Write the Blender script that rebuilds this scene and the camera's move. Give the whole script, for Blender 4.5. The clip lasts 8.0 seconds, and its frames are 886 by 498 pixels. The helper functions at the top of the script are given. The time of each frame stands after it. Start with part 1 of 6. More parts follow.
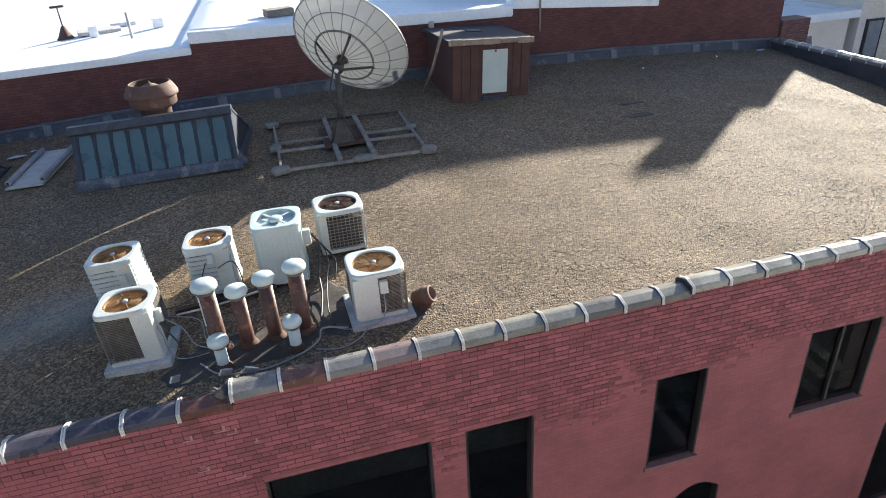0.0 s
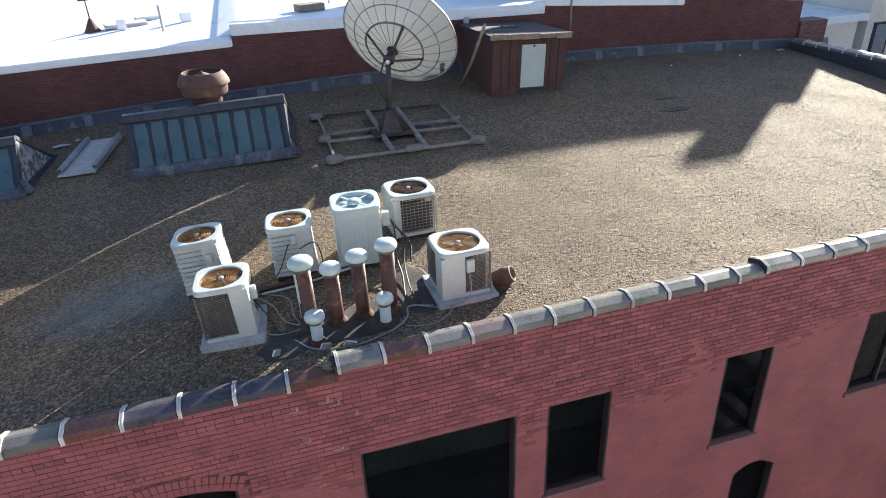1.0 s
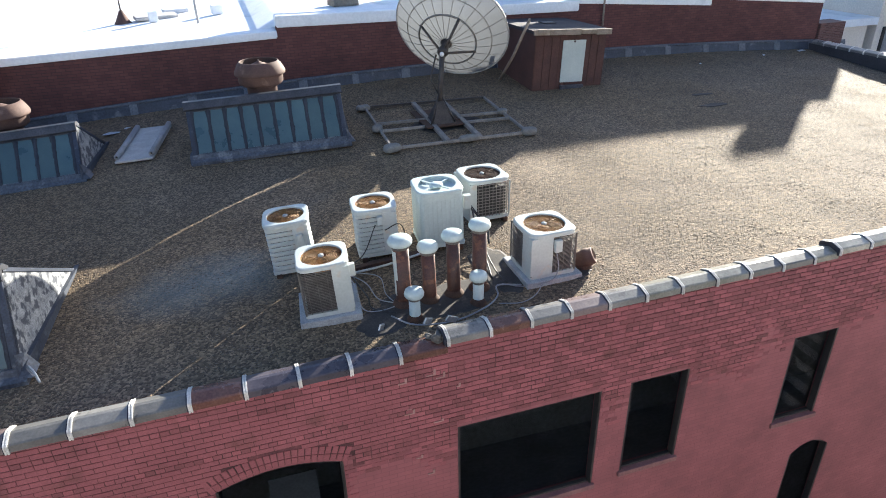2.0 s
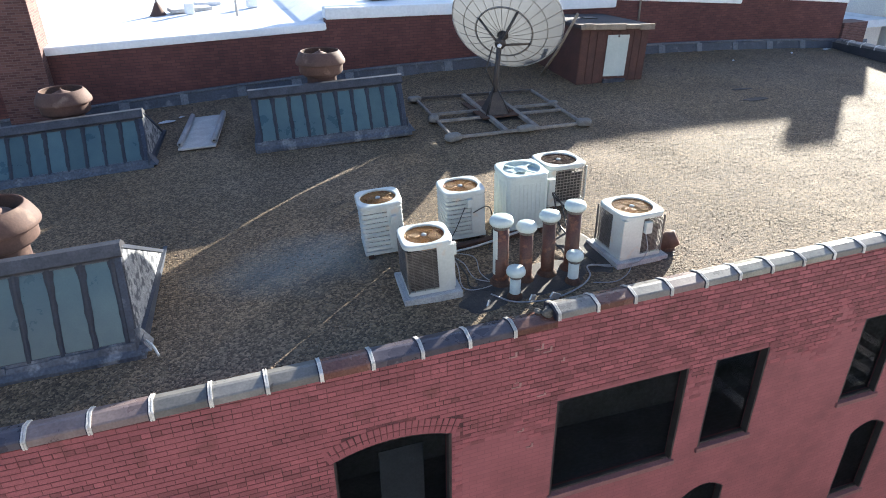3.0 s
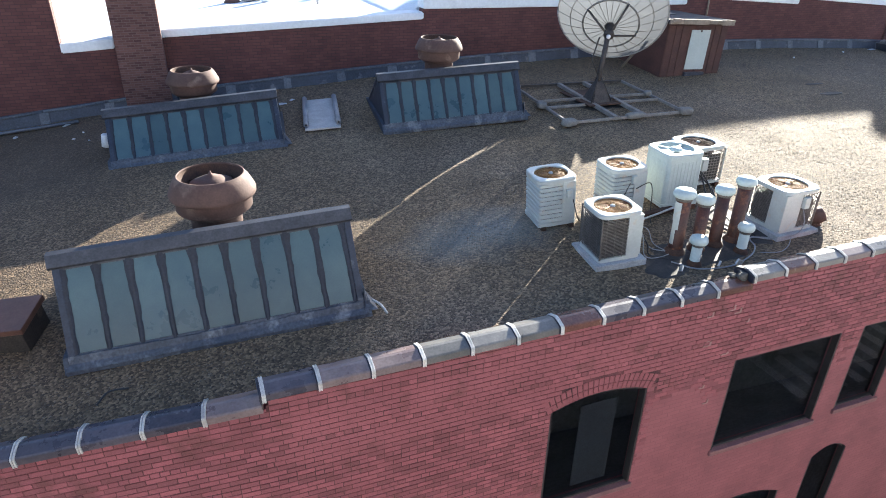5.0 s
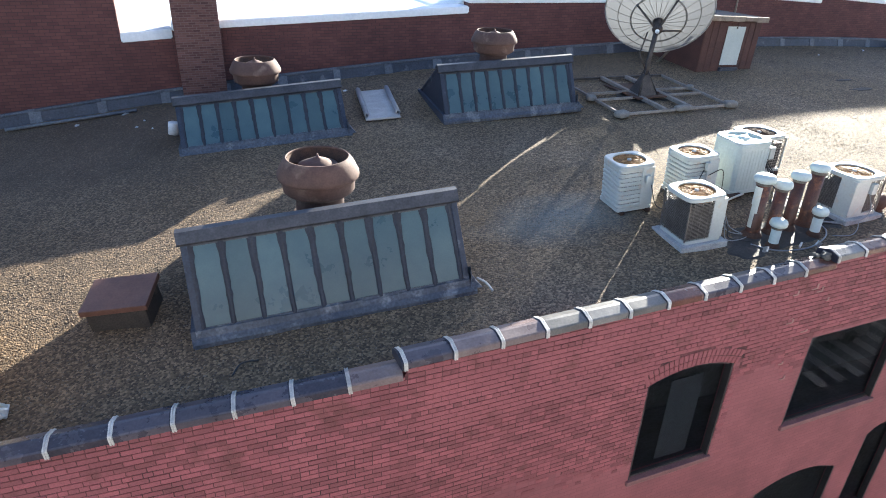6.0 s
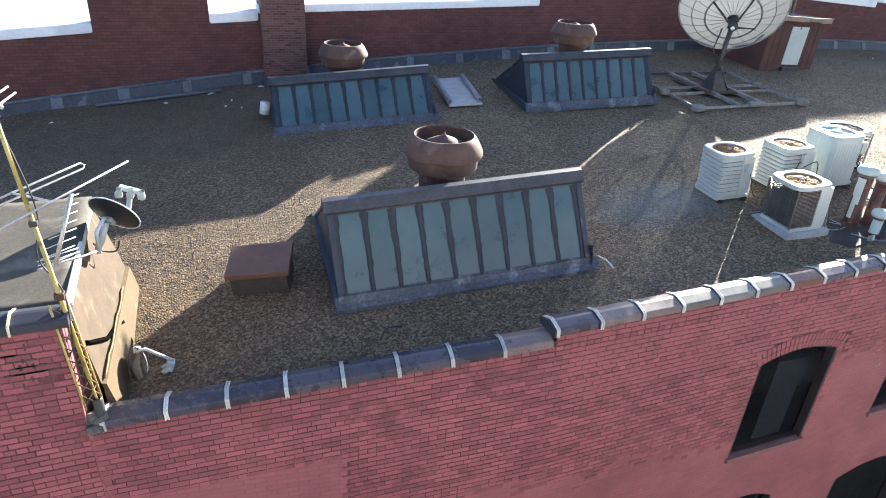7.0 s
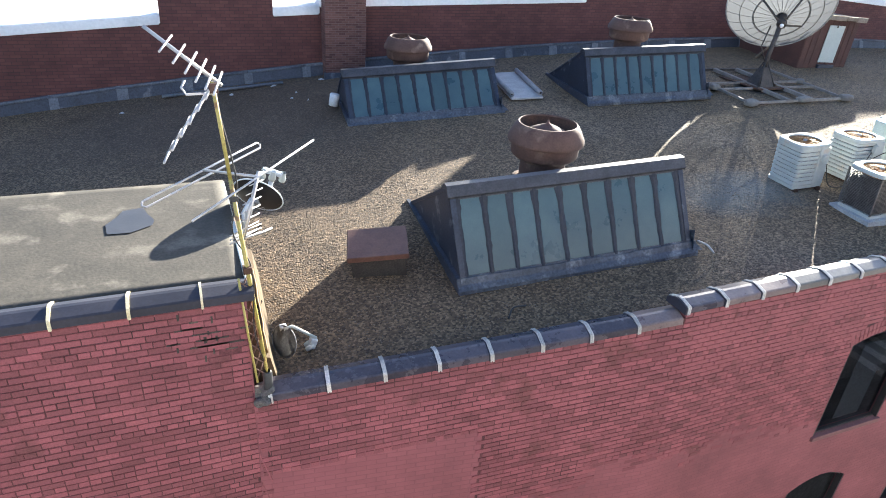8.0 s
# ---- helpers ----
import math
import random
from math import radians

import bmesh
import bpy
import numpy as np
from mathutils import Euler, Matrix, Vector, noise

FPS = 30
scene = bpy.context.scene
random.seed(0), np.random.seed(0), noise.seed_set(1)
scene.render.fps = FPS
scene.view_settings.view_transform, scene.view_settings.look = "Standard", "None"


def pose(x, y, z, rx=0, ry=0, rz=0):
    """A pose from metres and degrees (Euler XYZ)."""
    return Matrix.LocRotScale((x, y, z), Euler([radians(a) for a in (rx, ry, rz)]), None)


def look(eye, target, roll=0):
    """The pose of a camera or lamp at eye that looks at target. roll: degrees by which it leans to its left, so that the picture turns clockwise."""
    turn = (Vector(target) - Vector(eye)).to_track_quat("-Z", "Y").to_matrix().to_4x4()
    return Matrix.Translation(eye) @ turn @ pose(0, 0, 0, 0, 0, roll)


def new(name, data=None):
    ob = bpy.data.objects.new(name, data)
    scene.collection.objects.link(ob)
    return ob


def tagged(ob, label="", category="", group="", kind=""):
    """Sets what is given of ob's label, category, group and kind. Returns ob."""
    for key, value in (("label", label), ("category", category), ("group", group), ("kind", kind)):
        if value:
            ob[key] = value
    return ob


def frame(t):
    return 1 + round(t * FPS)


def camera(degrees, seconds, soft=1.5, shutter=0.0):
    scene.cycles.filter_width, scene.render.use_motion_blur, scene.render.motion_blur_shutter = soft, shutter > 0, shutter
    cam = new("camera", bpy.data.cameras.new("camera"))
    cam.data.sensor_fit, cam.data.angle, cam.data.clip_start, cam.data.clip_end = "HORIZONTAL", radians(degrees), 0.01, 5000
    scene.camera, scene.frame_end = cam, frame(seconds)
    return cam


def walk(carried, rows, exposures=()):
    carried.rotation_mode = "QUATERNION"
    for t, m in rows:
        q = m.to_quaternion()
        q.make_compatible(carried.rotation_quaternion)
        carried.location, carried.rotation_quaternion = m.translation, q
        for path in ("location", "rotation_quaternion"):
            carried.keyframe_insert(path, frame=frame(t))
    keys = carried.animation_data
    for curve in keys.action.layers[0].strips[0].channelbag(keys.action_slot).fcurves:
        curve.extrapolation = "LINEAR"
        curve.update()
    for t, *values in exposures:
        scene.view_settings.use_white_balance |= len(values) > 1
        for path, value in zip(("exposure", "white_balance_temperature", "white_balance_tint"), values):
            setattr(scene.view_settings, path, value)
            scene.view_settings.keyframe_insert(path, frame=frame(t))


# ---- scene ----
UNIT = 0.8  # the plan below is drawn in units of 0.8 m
cam = camera(68.9, 8.0, soft=0.95)
PATH = [
    (0, (13.304, -7.395, 6.299), (13.850, -5.258, 5.124), -3.4),
    (0.5, (12.452, -7.371, 6.241), (13.030, -5.239, 5.070), -2.9),
    (1, (11.620, -7.360, 6.175), (12.224, -5.232, 5.009), -2.5),
    (1.5, (10.734, -7.331, 6.117), (11.369, -5.211, 4.955), -1.9),
    (3, (7.925, -7.104, 5.910), (8.636, -5.004, 4.755), -0.6),
    (3.5, (6.997, -7.010, 5.841), (7.732, -4.919, 4.685), -0.1),
    (4, (6.059, -6.939, 5.804), (6.815, -4.854, 4.650), 0.3),
    (4.5, (5.104, -6.819, 5.800), (5.877, -4.742, 4.643), 0.7),
    (6, (2.116, -6.480, 5.660), (2.970, -4.437, 4.499), 1.9),
    (6.5, (1.084, -6.351, 5.539), (1.939, -4.310, 4.374), 2.7),
    (7, (-0.015, -6.205, 5.429), (0.834, -4.164, 4.260), 3.6),
    (7.5, (-1.069, -5.997, 5.260), (-0.194, -3.965, 4.095), 4.1),
    (8, (-2.157, -5.820, 5.204), (-1.256, -3.799, 4.040), 4.3),
]
walk(cam, [(t, look(Vector(eye) * UNIT, Vector(target) * UNIT, roll)) for t, eye, target, roll in PATH], [(0, 2.0, 5950, 15), (1.5, 2.15, 5880, 15), (3.5, 2.39, 5790, 15), (4.5, 2.49, 5790, 15), (6.5, 2.63, 5810, 15), (8, 2.74, 5850, 15)])

# ---- light ----
SUN_AZ, SUN_EL = math.atan2(0.765, 0.644), radians(16.0)
to_sun = Vector((math.sin(SUN_AZ) * math.cos(SUN_EL), math.cos(SUN_AZ) * math.cos(SUN_EL), math.sin(SUN_EL)))
world = bpy.data.worlds.new("sky")
scene.world = world
world.use_nodes = True
sky = world.node_tree.nodes.new("ShaderNodeTexSky")
sky.sky_type, sky.sun_disc, sky.sun_elevation, sky.sun_rotation = "NISHITA", False, SUN_EL, SUN_AZ
sky.air_density, sky.dust_density, sky.ozone_density = 1.0, 0.8, 1.4
back = world.node_tree.nodes["Background"]
back.inputs[1].default_value = 0.062
world.node_tree.links.new(sky.outputs[0], back.inputs[0])
sun = new("sun", bpy.data.lights.new("sun", "SUN"))
sun.data.energy, sun.data.angle, sun.data.color = 5.0, radians(0.4), (1.0, 0.915, 0.69)
sun.matrix_world = look(to_sun * 60, (0, 0, 0))


# ---- materials ----
def mat(name, c1, c2, rough=0.8, metal=0.0, scale=1.5, fine=30.0, grain=0.25, bump=0.15, vary=0.12, spot=None, spot_scale=2.0, spot_amount=0.5, bump_size=0.01, island=False):
    """A weathered surface: two colours in broad patches, fine grain, optional spots of a third colour, bump."""
    m = bpy.data.materials.new(name)
    m.use_nodes = True
    nt = m.node_tree
    N, L = nt.nodes, nt.links
    p = N["Principled BSDF"]
    geo = N.new("ShaderNodeNewGeometry")
    info = N.new("ShaderNodeObjectInfo")
    broad = N.new("ShaderNodeTexNoise")
    broad.inputs["Scale"].default_value, broad.inputs["Detail"].default_value, broad.inputs["Roughness"].default_value = scale, 6, 0.65
    L.new(geo.outputs["Position"], broad.inputs["Vector"])
    ramp = N.new("ShaderNodeValToRGB")
    ramp.color_ramp.elements[0].position, ramp.color_ramp.elements[1].position = 0.35, 0.65
    ramp.color_ramp.elements[0].color, ramp.color_ramp.elements[1].color = (*c1, 1), (*c2, 1)
    L.new(broad.outputs["Fac"], ramp.inputs["Fac"])
    col = ramp.outputs["Color"]
    if spot:
        sn = N.new("ShaderNodeTexNoise")
        sn.inputs["Scale"].default_value, sn.inputs["Detail"].default_value = spot_scale, 8
        L.new(geo.outputs["Position"], sn.inputs["Vector"])
        sr = N.new("ShaderNodeMapRange")
        sr.inputs["From Min"].default_value, sr.inputs["From Max"].default_value = 0.62 - 0.2 * spot_amount, 0.72 - 0.2 * spot_amount
        L.new(sn.outputs["Fac"], sr.inputs["Value"])
        mx = N.new("ShaderNodeMix")
        mx.data_type = "RGBA"
        L.new(sr.outputs["Result"], mx.inputs[0])
        L.new(col, mx.inputs[6])
        mx.inputs[7].default_value = (*spot, 1)
        col = mx.outputs[2]
    fn = N.new("ShaderNodeTexNoise")
    fn.inputs["Scale"].default_value, fn.inputs["Detail"].default_value = fine, 4
    L.new(geo.outputs["Position"], fn.inputs["Vector"])
    mr = N.new("ShaderNodeMapRange")
    mr.inputs["To Min"].default_value, mr.inputs["To Max"].default_value = 1 - grain, 1 + grain
    mr.inputs["From Min"].default_value, mr.inputs["From Max"].default_value = 0.3, 0.7
    L.new(fn.outputs["Fac"], mr.inputs["Value"])
    rv = N.new("ShaderNodeMapRange")
    rv.inputs["To Min"].default_value, rv.inputs["To Max"].default_value = 1 - vary, 1 + vary
    L.new(geo.outputs["Random Per Island"] if island else info.outputs["Random"], rv.inputs["Value"])
    mul = N.new("ShaderNodeMath")
    mul.operation = "MULTIPLY"
    L.new(mr.outputs["Result"], mul.inputs[0])
    L.new(rv.outputs["Result"], mul.inputs[1])
    sc = N.new("ShaderNodeVectorMath")
    sc.operation = "SCALE"
    L.new(col, sc.inputs[0])
    L.new(mul.outputs[0], sc.inputs["Scale"])
    L.new(sc.outputs[0], p.inputs["Base Color"])
    p.inputs["Roughness"].default_value, p.inputs["Metallic"].default_value = rough, metal
    rr = N.new("ShaderNodeMapRange")
    rr.inputs["To Min"].default_value, rr.inputs["To Max"].default_value = max(0.03, rough - 0.12), min(1, rough + 0.12)
    L.new(broad.outputs["Fac"], rr.inputs["Value"])
    L.new(rr.outputs["Result"], p.inputs["Roughness"])
    if bump:
        b = N.new("ShaderNodeBump")
        b.inputs["Strength"].default_value, b.inputs["Distance"].default_value = bump, bump_size
        L.new(fn.outputs["Fac"], b.inputs["Height"])
        L.new(b.outputs["Normal"], p.inputs["Normal"])
    return m


def gravel_mat():
    m = bpy.data.materials.new("gravel")
    m.use_nodes = True
    nt = m.node_tree
    N, L = nt.nodes, nt.links
    p = N["Principled BSDF"]
    geo = N.new("ShaderNodeNewGeometry")
    v = N.new("ShaderNodeTexVoronoi")
    v.inputs["Scale"].default_value = 30
    v.inputs["Randomness"].default_value = 1.0
    L.new(geo.outputs["Position"], v.inputs["Vector"])
    ramp = N.new("ShaderNodeValToRGB")
    e = ramp.color_ramp.elements
    e[0].position, e[0].color = 0.0, (0.052, 0.0405, 0.031, 1)
    e[1].position, e[1].color = 1.0, (0.285, 0.226, 0.167, 1)
    for q, c in ((0.35, (0.102, 0.081, 0.06, 1)), (0.7, (0.172, 0.139, 0.102, 1))):
        k = ramp.color_ramp.elements.new(q)
        k.color = c
    sep = N.new("ShaderNodeSeparateColor")
    L.new(v.outputs["Color"], sep.inputs[0])
    L.new(sep.outputs[0], ramp.inputs["Fac"])
    broad = N.new("ShaderNodeTexNoise")
    broad.inputs["Scale"].default_value, broad.inputs["Detail"].default_value, broad.inputs["Roughness"].default_value = 0.45, 9, 0.7
    L.new(geo.outputs["Position"], broad.inputs["Vector"])
    mr = N.new("ShaderNodeMapRange")
    mr.inputs["From Min"].default_value, mr.inputs["From Max"].default_value = 0.3, 0.7
    mr.inputs["To Min"].default_value, mr.inputs["To Max"].default_value = 0.78, 1.22
    L.new(broad.outputs["Fac"], mr.inputs["Value"])
    sc = N.new("ShaderNodeVectorMath")
    sc.operation = "SCALE"
    tint = N.new("ShaderNodeTexNoise")
    tint.inputs["Scale"].default_value, tint.inputs["Detail"].default_value = 0.22, 5
    L.new(geo.outputs["Position"], tint.inputs["Vector"])
    tone = N.new("ShaderNodeValToRGB")
    tone.color_ramp.elements[0].position, tone.color_ramp.elements[0].color = 0.42, (1.05, 0.91, 0.70, 1)
    tone.color_ramp.elements[1].position, tone.color_ramp.elements[1].color = 0.66, (0.99, 0.905, 0.82, 1)
    L.new(tint.outputs["Fac"], tone.inputs["Fac"])
    dye = N.new("ShaderNodeVectorMath")
    dye.operation = "MULTIPLY"
    L.new(ramp.outputs["Color"], dye.inputs[0])
    # warm brown look of low sun on the gravel towards the bulkhead, put into the colour
    along = N.new("ShaderNodeSeparateXYZ")
    L.new(geo.outputs["Position"], along.inputs[0])
    wander = N.new("ShaderNodeMath")
    wander.operation = "MULTIPLY_ADD"
    wander.inputs[1].default_value = 4.0 * UNIT
    L.new(tint.outputs["Fac"], wander.inputs[0])
    L.new(along.outputs[0], wander.inputs[2])
    # how much of that painted sun warmth is mixed in along x
    rusty = N.new("ShaderNodeMapRange")
    rusty.inputs["From Min"].default_value, rusty.inputs["From Max"].default_value = 4.0 * UNIT, 9.5 * UNIT
    rusty.inputs["To Min"].default_value, rusty.inputs["To Max"].default_value = 0.6, 0.0
    L.new(wander.outputs[0], rusty.inputs["Value"])
    sun_tinted = N.new("ShaderNodeMix")
    sun_tinted.data_type = "RGBA"
    L.new(rusty.outputs["Result"], sun_tinted.inputs[0])
    L.new(tone.outputs["Color"], sun_tinted.inputs[6])
    sun_tinted.inputs[7].default_value = (0.89, 0.72, 0.54, 1)
    L.new(sun_tinted.outputs[2], dye.inputs[1])
    stain = N.new("ShaderNodeTexNoise")
    stain.inputs["Scale"].default_value, stain.inputs["Detail"].default_value, stain.inputs["Roughness"].default_value = 1.3, 3, 0.5
    L.new(geo.outputs["Position"], stain.inputs["Vector"])
    soot = N.new("ShaderNodeMapRange")
    soot.inputs["From Min"].default_value, soot.inputs["From Max"].default_value = 0.3, 0.42
    soot.inputs["To Min"].default_value, soot.inputs["To Max"].default_value = 0.82, 1.0
    L.new(stain.outputs["Fac"], soot.inputs["Value"])
    both = N.new("ShaderNodeMath")
    both.operation = "MULTIPLY"
    L.new(mr.outputs["Result"], both.inputs[0])
    L.new(soot.outputs["Result"], both.inputs[1])
    # gravel darker and browner towards the back corner, with an uneven edge
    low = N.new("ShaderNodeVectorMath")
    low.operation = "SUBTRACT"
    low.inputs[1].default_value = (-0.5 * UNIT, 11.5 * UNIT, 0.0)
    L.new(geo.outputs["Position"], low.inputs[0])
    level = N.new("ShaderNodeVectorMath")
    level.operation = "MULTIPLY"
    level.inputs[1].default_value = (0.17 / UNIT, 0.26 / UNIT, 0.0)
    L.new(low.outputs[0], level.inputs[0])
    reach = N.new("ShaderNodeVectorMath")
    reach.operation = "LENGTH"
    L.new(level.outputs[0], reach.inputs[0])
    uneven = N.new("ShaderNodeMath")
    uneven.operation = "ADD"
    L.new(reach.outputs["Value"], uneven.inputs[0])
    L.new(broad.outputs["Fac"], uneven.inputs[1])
    back_brown = N.new("ShaderNodeMapRange")
    back_brown.inputs["From Min"].default_value, back_brown.inputs["From Max"].default_value = 0.95, 1.55
    back_brown.inputs["To Min"].default_value, back_brown.inputs["To Max"].default_value = 0.6, 0.0
    L.new(uneven.outputs[0], back_brown.inputs["Value"])
    back_browned = N.new("ShaderNodeMix")
    back_browned.data_type = "RGBA"
    L.new(back_brown.outputs["Result"], back_browned.inputs[0])
    L.new(dye.outputs[0], back_browned.inputs[6])
    back_browned.inputs[7].default_value = (0.08, 0.058, 0.045, 1)
    # pale bluish patch with an uneven edge
    away = N.new("ShaderNodeVectorMath")
    away.operation = "SUBTRACT"
    away.inputs[1].default_value = (8.9 * UNIT, 3.5 * UNIT, 0.3 * UNIT)
    L.new(geo.outputs["Position"], away.inputs[0])
    flat = N.new("ShaderNodeVectorMath")
    flat.operation = "MULTIPLY"
    flat.inputs[1].default_value = (0.6 / UNIT, 1.1 / UNIT, 0.0)
    L.new(away.outputs[0], flat.inputs[0])
    far = N.new("ShaderNodeVectorMath")
    far.operation = "LENGTH"
    L.new(flat.outputs[0], far.inputs[0])
    rough_edge = N.new("ShaderNodeMath")
    rough_edge.operation = "ADD"
    L.new(far.outputs["Value"], rough_edge.inputs[0])
    L.new(stain.outputs["Fac"], rough_edge.inputs[1])
    blue_patch = N.new("ShaderNodeMapRange")
    blue_patch.inputs["From Min"].default_value, blue_patch.inputs["From Max"].default_value = 0.7, 1.75
    blue_patch.inputs["To Min"].default_value, blue_patch.inputs["To Max"].default_value = 0.6, 0.0
    L.new(rough_edge.outputs[0], blue_patch.inputs["Value"])
    pale = N.new("ShaderNodeMix")
    pale.data_type = "RGBA"
    L.new(blue_patch.outputs["Result"], pale.inputs[0])
    L.new(back_browned.outputs[2], pale.inputs[6])
    pale.inputs[7].default_value = (0.172, 0.2, 0.2, 1)
    L.new(pale.outputs[2], sc.inputs[0])
    L.new(both.outputs[0], sc.inputs["Scale"])
    L.new(sc.outputs[0], p.inputs["Base Color"])
    p.inputs["Roughness"].default_value = 0.9
    lump = N.new("ShaderNodeTexNoise")
    lump.inputs["Scale"].default_value, lump.inputs["Detail"].default_value = 9, 5
    L.new(geo.outputs["Position"], lump.inputs["Vector"])
    b0 = N.new("ShaderNodeBump")
    b0.inputs["Strength"].default_value, b0.inputs["Distance"].default_value = 0.3, 0.03
    L.new(lump.outputs["Fac"], b0.inputs["Height"])
    b = N.new("ShaderNodeBump")
    b.inputs["Strength"].default_value, b.inputs["Distance"].default_value = 0.65, 0.015
    b.invert = True
    L.new(v.outputs["Distance"], b.inputs["Height"])
    L.new(b0.outputs["Normal"], b.inputs["Normal"])
    L.new(b.outputs["Normal"], p.inputs["Normal"])
    return m


def glass_mat(name, tint, rough):
    m = bpy.data.materials.new(name)
    m.use_nodes = True
    p = m.node_tree.nodes["Principled BSDF"]
    p.inputs["Base Color"].default_value = (*tint, 1)
    p.inputs["Roughness"].default_value, p.inputs["Transmission Weight"].default_value, p.inputs["IOR"].default_value = rough, 1.0, 1.4
    return m


def mesh_dish_mat():
    """Perforated light-grey sheet: most of the light is caught, a little passes through the holes."""
    m = bpy.data.materials.new("perforated_mesh")
    m.use_nodes = True
    N, L = m.node_tree.nodes, m.node_tree.links
    p = N["Principled BSDF"]
    p.inputs["Base Color"].default_value, p.inputs["Roughness"].default_value = (0.15, 0.155, 0.165, 1), 0.6
    tl = N.new("ShaderNodeBsdfTranslucent")
    tl.inputs["Color"].default_value = (0.105, 0.112, 0.122, 1)
    tr = N.new("ShaderNodeBsdfTransparent")
    a, b = N.new("ShaderNodeMixShader"), N.new("ShaderNodeMixShader")
    geo = N.new("ShaderNodeNewGeometry")
    no = N.new("ShaderNodeTexNoise")
    no.inputs["Scale"].default_value = 3
    L.new(geo.outputs["Position"], no.inputs["Vector"])
    mr = N.new("ShaderNodeMapRange")
    mr.inputs["To Min"].default_value, mr.inputs["To Max"].default_value = 0.0, 0.13
    L.new(no.outputs["Fac"], mr.inputs["Value"])
    a.inputs[0].default_value = 0.45
    L.new(p.outputs[0], a.inputs[1])
    L.new(tl.outputs[0], a.inputs[2])
    L.new(mr.outputs["Result"], b.inputs[0])
    L.new(a.outputs[0], b.inputs[1])
    L.new(tr.outputs[0], b.inputs[2])
    L.new(b.outputs[0], N["Material Output"].inputs["Surface"])
    return m


def brick_paint(name, brick, brick2, joint, smooth=None, size=(0.25, 0.088), rough=0.85, depth=0.008):
    """Coursed brickwork too far off to build, or buried under paint; smooth: the paint that fills the joints further down."""
    m = bpy.data.materials.new(name)
    m.use_nodes = True
    N, L = m.node_tree.nodes, m.node_tree.links
    p = N["Principled BSDF"]
    geo = N.new("ShaderNodeNewGeometry")
    sep, com = N.new("ShaderNodeSeparateXYZ"), N.new("ShaderNodeCombineXYZ")
    L.new(geo.outputs["Position"], sep.inputs[0])
    add = N.new("ShaderNodeMath")
    L.new(sep.outputs[0], add.inputs[0])
    L.new(sep.outputs[1], add.inputs[1])
    L.new(add.outputs[0], com.inputs[0])
    L.new(sep.outputs[2], com.inputs[1])
    b = N.new("ShaderNodeTexBrick")
    b.inputs["Scale"].default_value = 1.0
    b.inputs["Brick Width"].default_value, b.inputs["Row Height"].default_value = size
    b.inputs["Mortar Size"].default_value, b.inputs["Mortar Smooth"].default_value = 0.008, 0.3
    b.inputs["Color1"].default_value, b.inputs["Color2"].default_value, b.inputs["Mortar"].default_value = (*brick, 1), (*brick2, 1), (*joint, 1)
    L.new(com.outputs[0], b.inputs["Vector"])
    no = N.new("ShaderNodeTexNoise")
    no.inputs["Scale"].default_value, no.inputs["Detail"].default_value, no.inputs["Roughness"].default_value = 0.8, 8, 0.65
    L.new(geo.outputs["Position"], no.inputs["Vector"])
    mr = N.new("ShaderNodeMapRange")
    mr.inputs["From Min"].default_value, mr.inputs["From Max"].default_value, mr.inputs["To Min"].default_value, mr.inputs["To Max"].default_value = 0.3, 0.7, 0.75, 1.2
    L.new(no.outputs["Fac"], mr.inputs["Value"])
    sc = N.new("ShaderNodeVectorMath")
    sc.operation = "SCALE"
    L.new(b.outputs["Color"], sc.inputs[0])
    L.new(mr.outputs["Result"], sc.inputs["Scale"])
    L.new(sc.outputs[0], p.inputs["Base Color"])
    p.inputs["Roughness"].default_value = rough
    bp = N.new("ShaderNodeBump")
    bp.invert = True
    bp.inputs["Strength"].default_value, bp.inputs["Distance"].default_value = 0.6, depth
    L.new(b.outputs["Fac"], bp.inputs["Height"])
    fine = N.new("ShaderNodeTexNoise")
    fine.inputs["Scale"].default_value = 45
    L.new(geo.outputs["Position"], fine.inputs["Vector"])
    b2 = N.new("ShaderNodeBump")
    b2.inputs["Strength"].default_value, b2.inputs["Distance"].default_value = 0.2, 0.006
    L.new(fine.outputs["Fac"], b2.inputs["Height"])
    L.new(bp.outputs["Normal"], b2.inputs["Normal"])
    L.new(b2.outputs["Normal"], p.inputs["Normal"])
    return m


def stone_mat():
    """Loose stones, each with its own shade."""
    m = bpy.data.materials.new("loose_stone")
    m.use_nodes = True
    N, L = m.node_tree.nodes, m.node_tree.links
    p = N["Principled BSDF"]
    geo = N.new("ShaderNodeNewGeometry")
    ramp = N.new("ShaderNodeValToRGB")
    e = ramp.color_ramp.elements
    e[0].position, e[0].color = 0.0, (0.07, 0.053, 0.039, 1)
    e[1].position, e[1].color = 1.0, (0.225, 0.174, 0.123, 1)
    k = e.new(0.55)
    k.color = (0.124, 0.095, 0.068, 1)
    L.new(geo.outputs["Random Per Island"], ramp.inputs["Fac"])
    L.new(ramp.outputs["Color"], p.inputs["Base Color"])
    p.inputs["Roughness"].default_value = 0.85
    return m


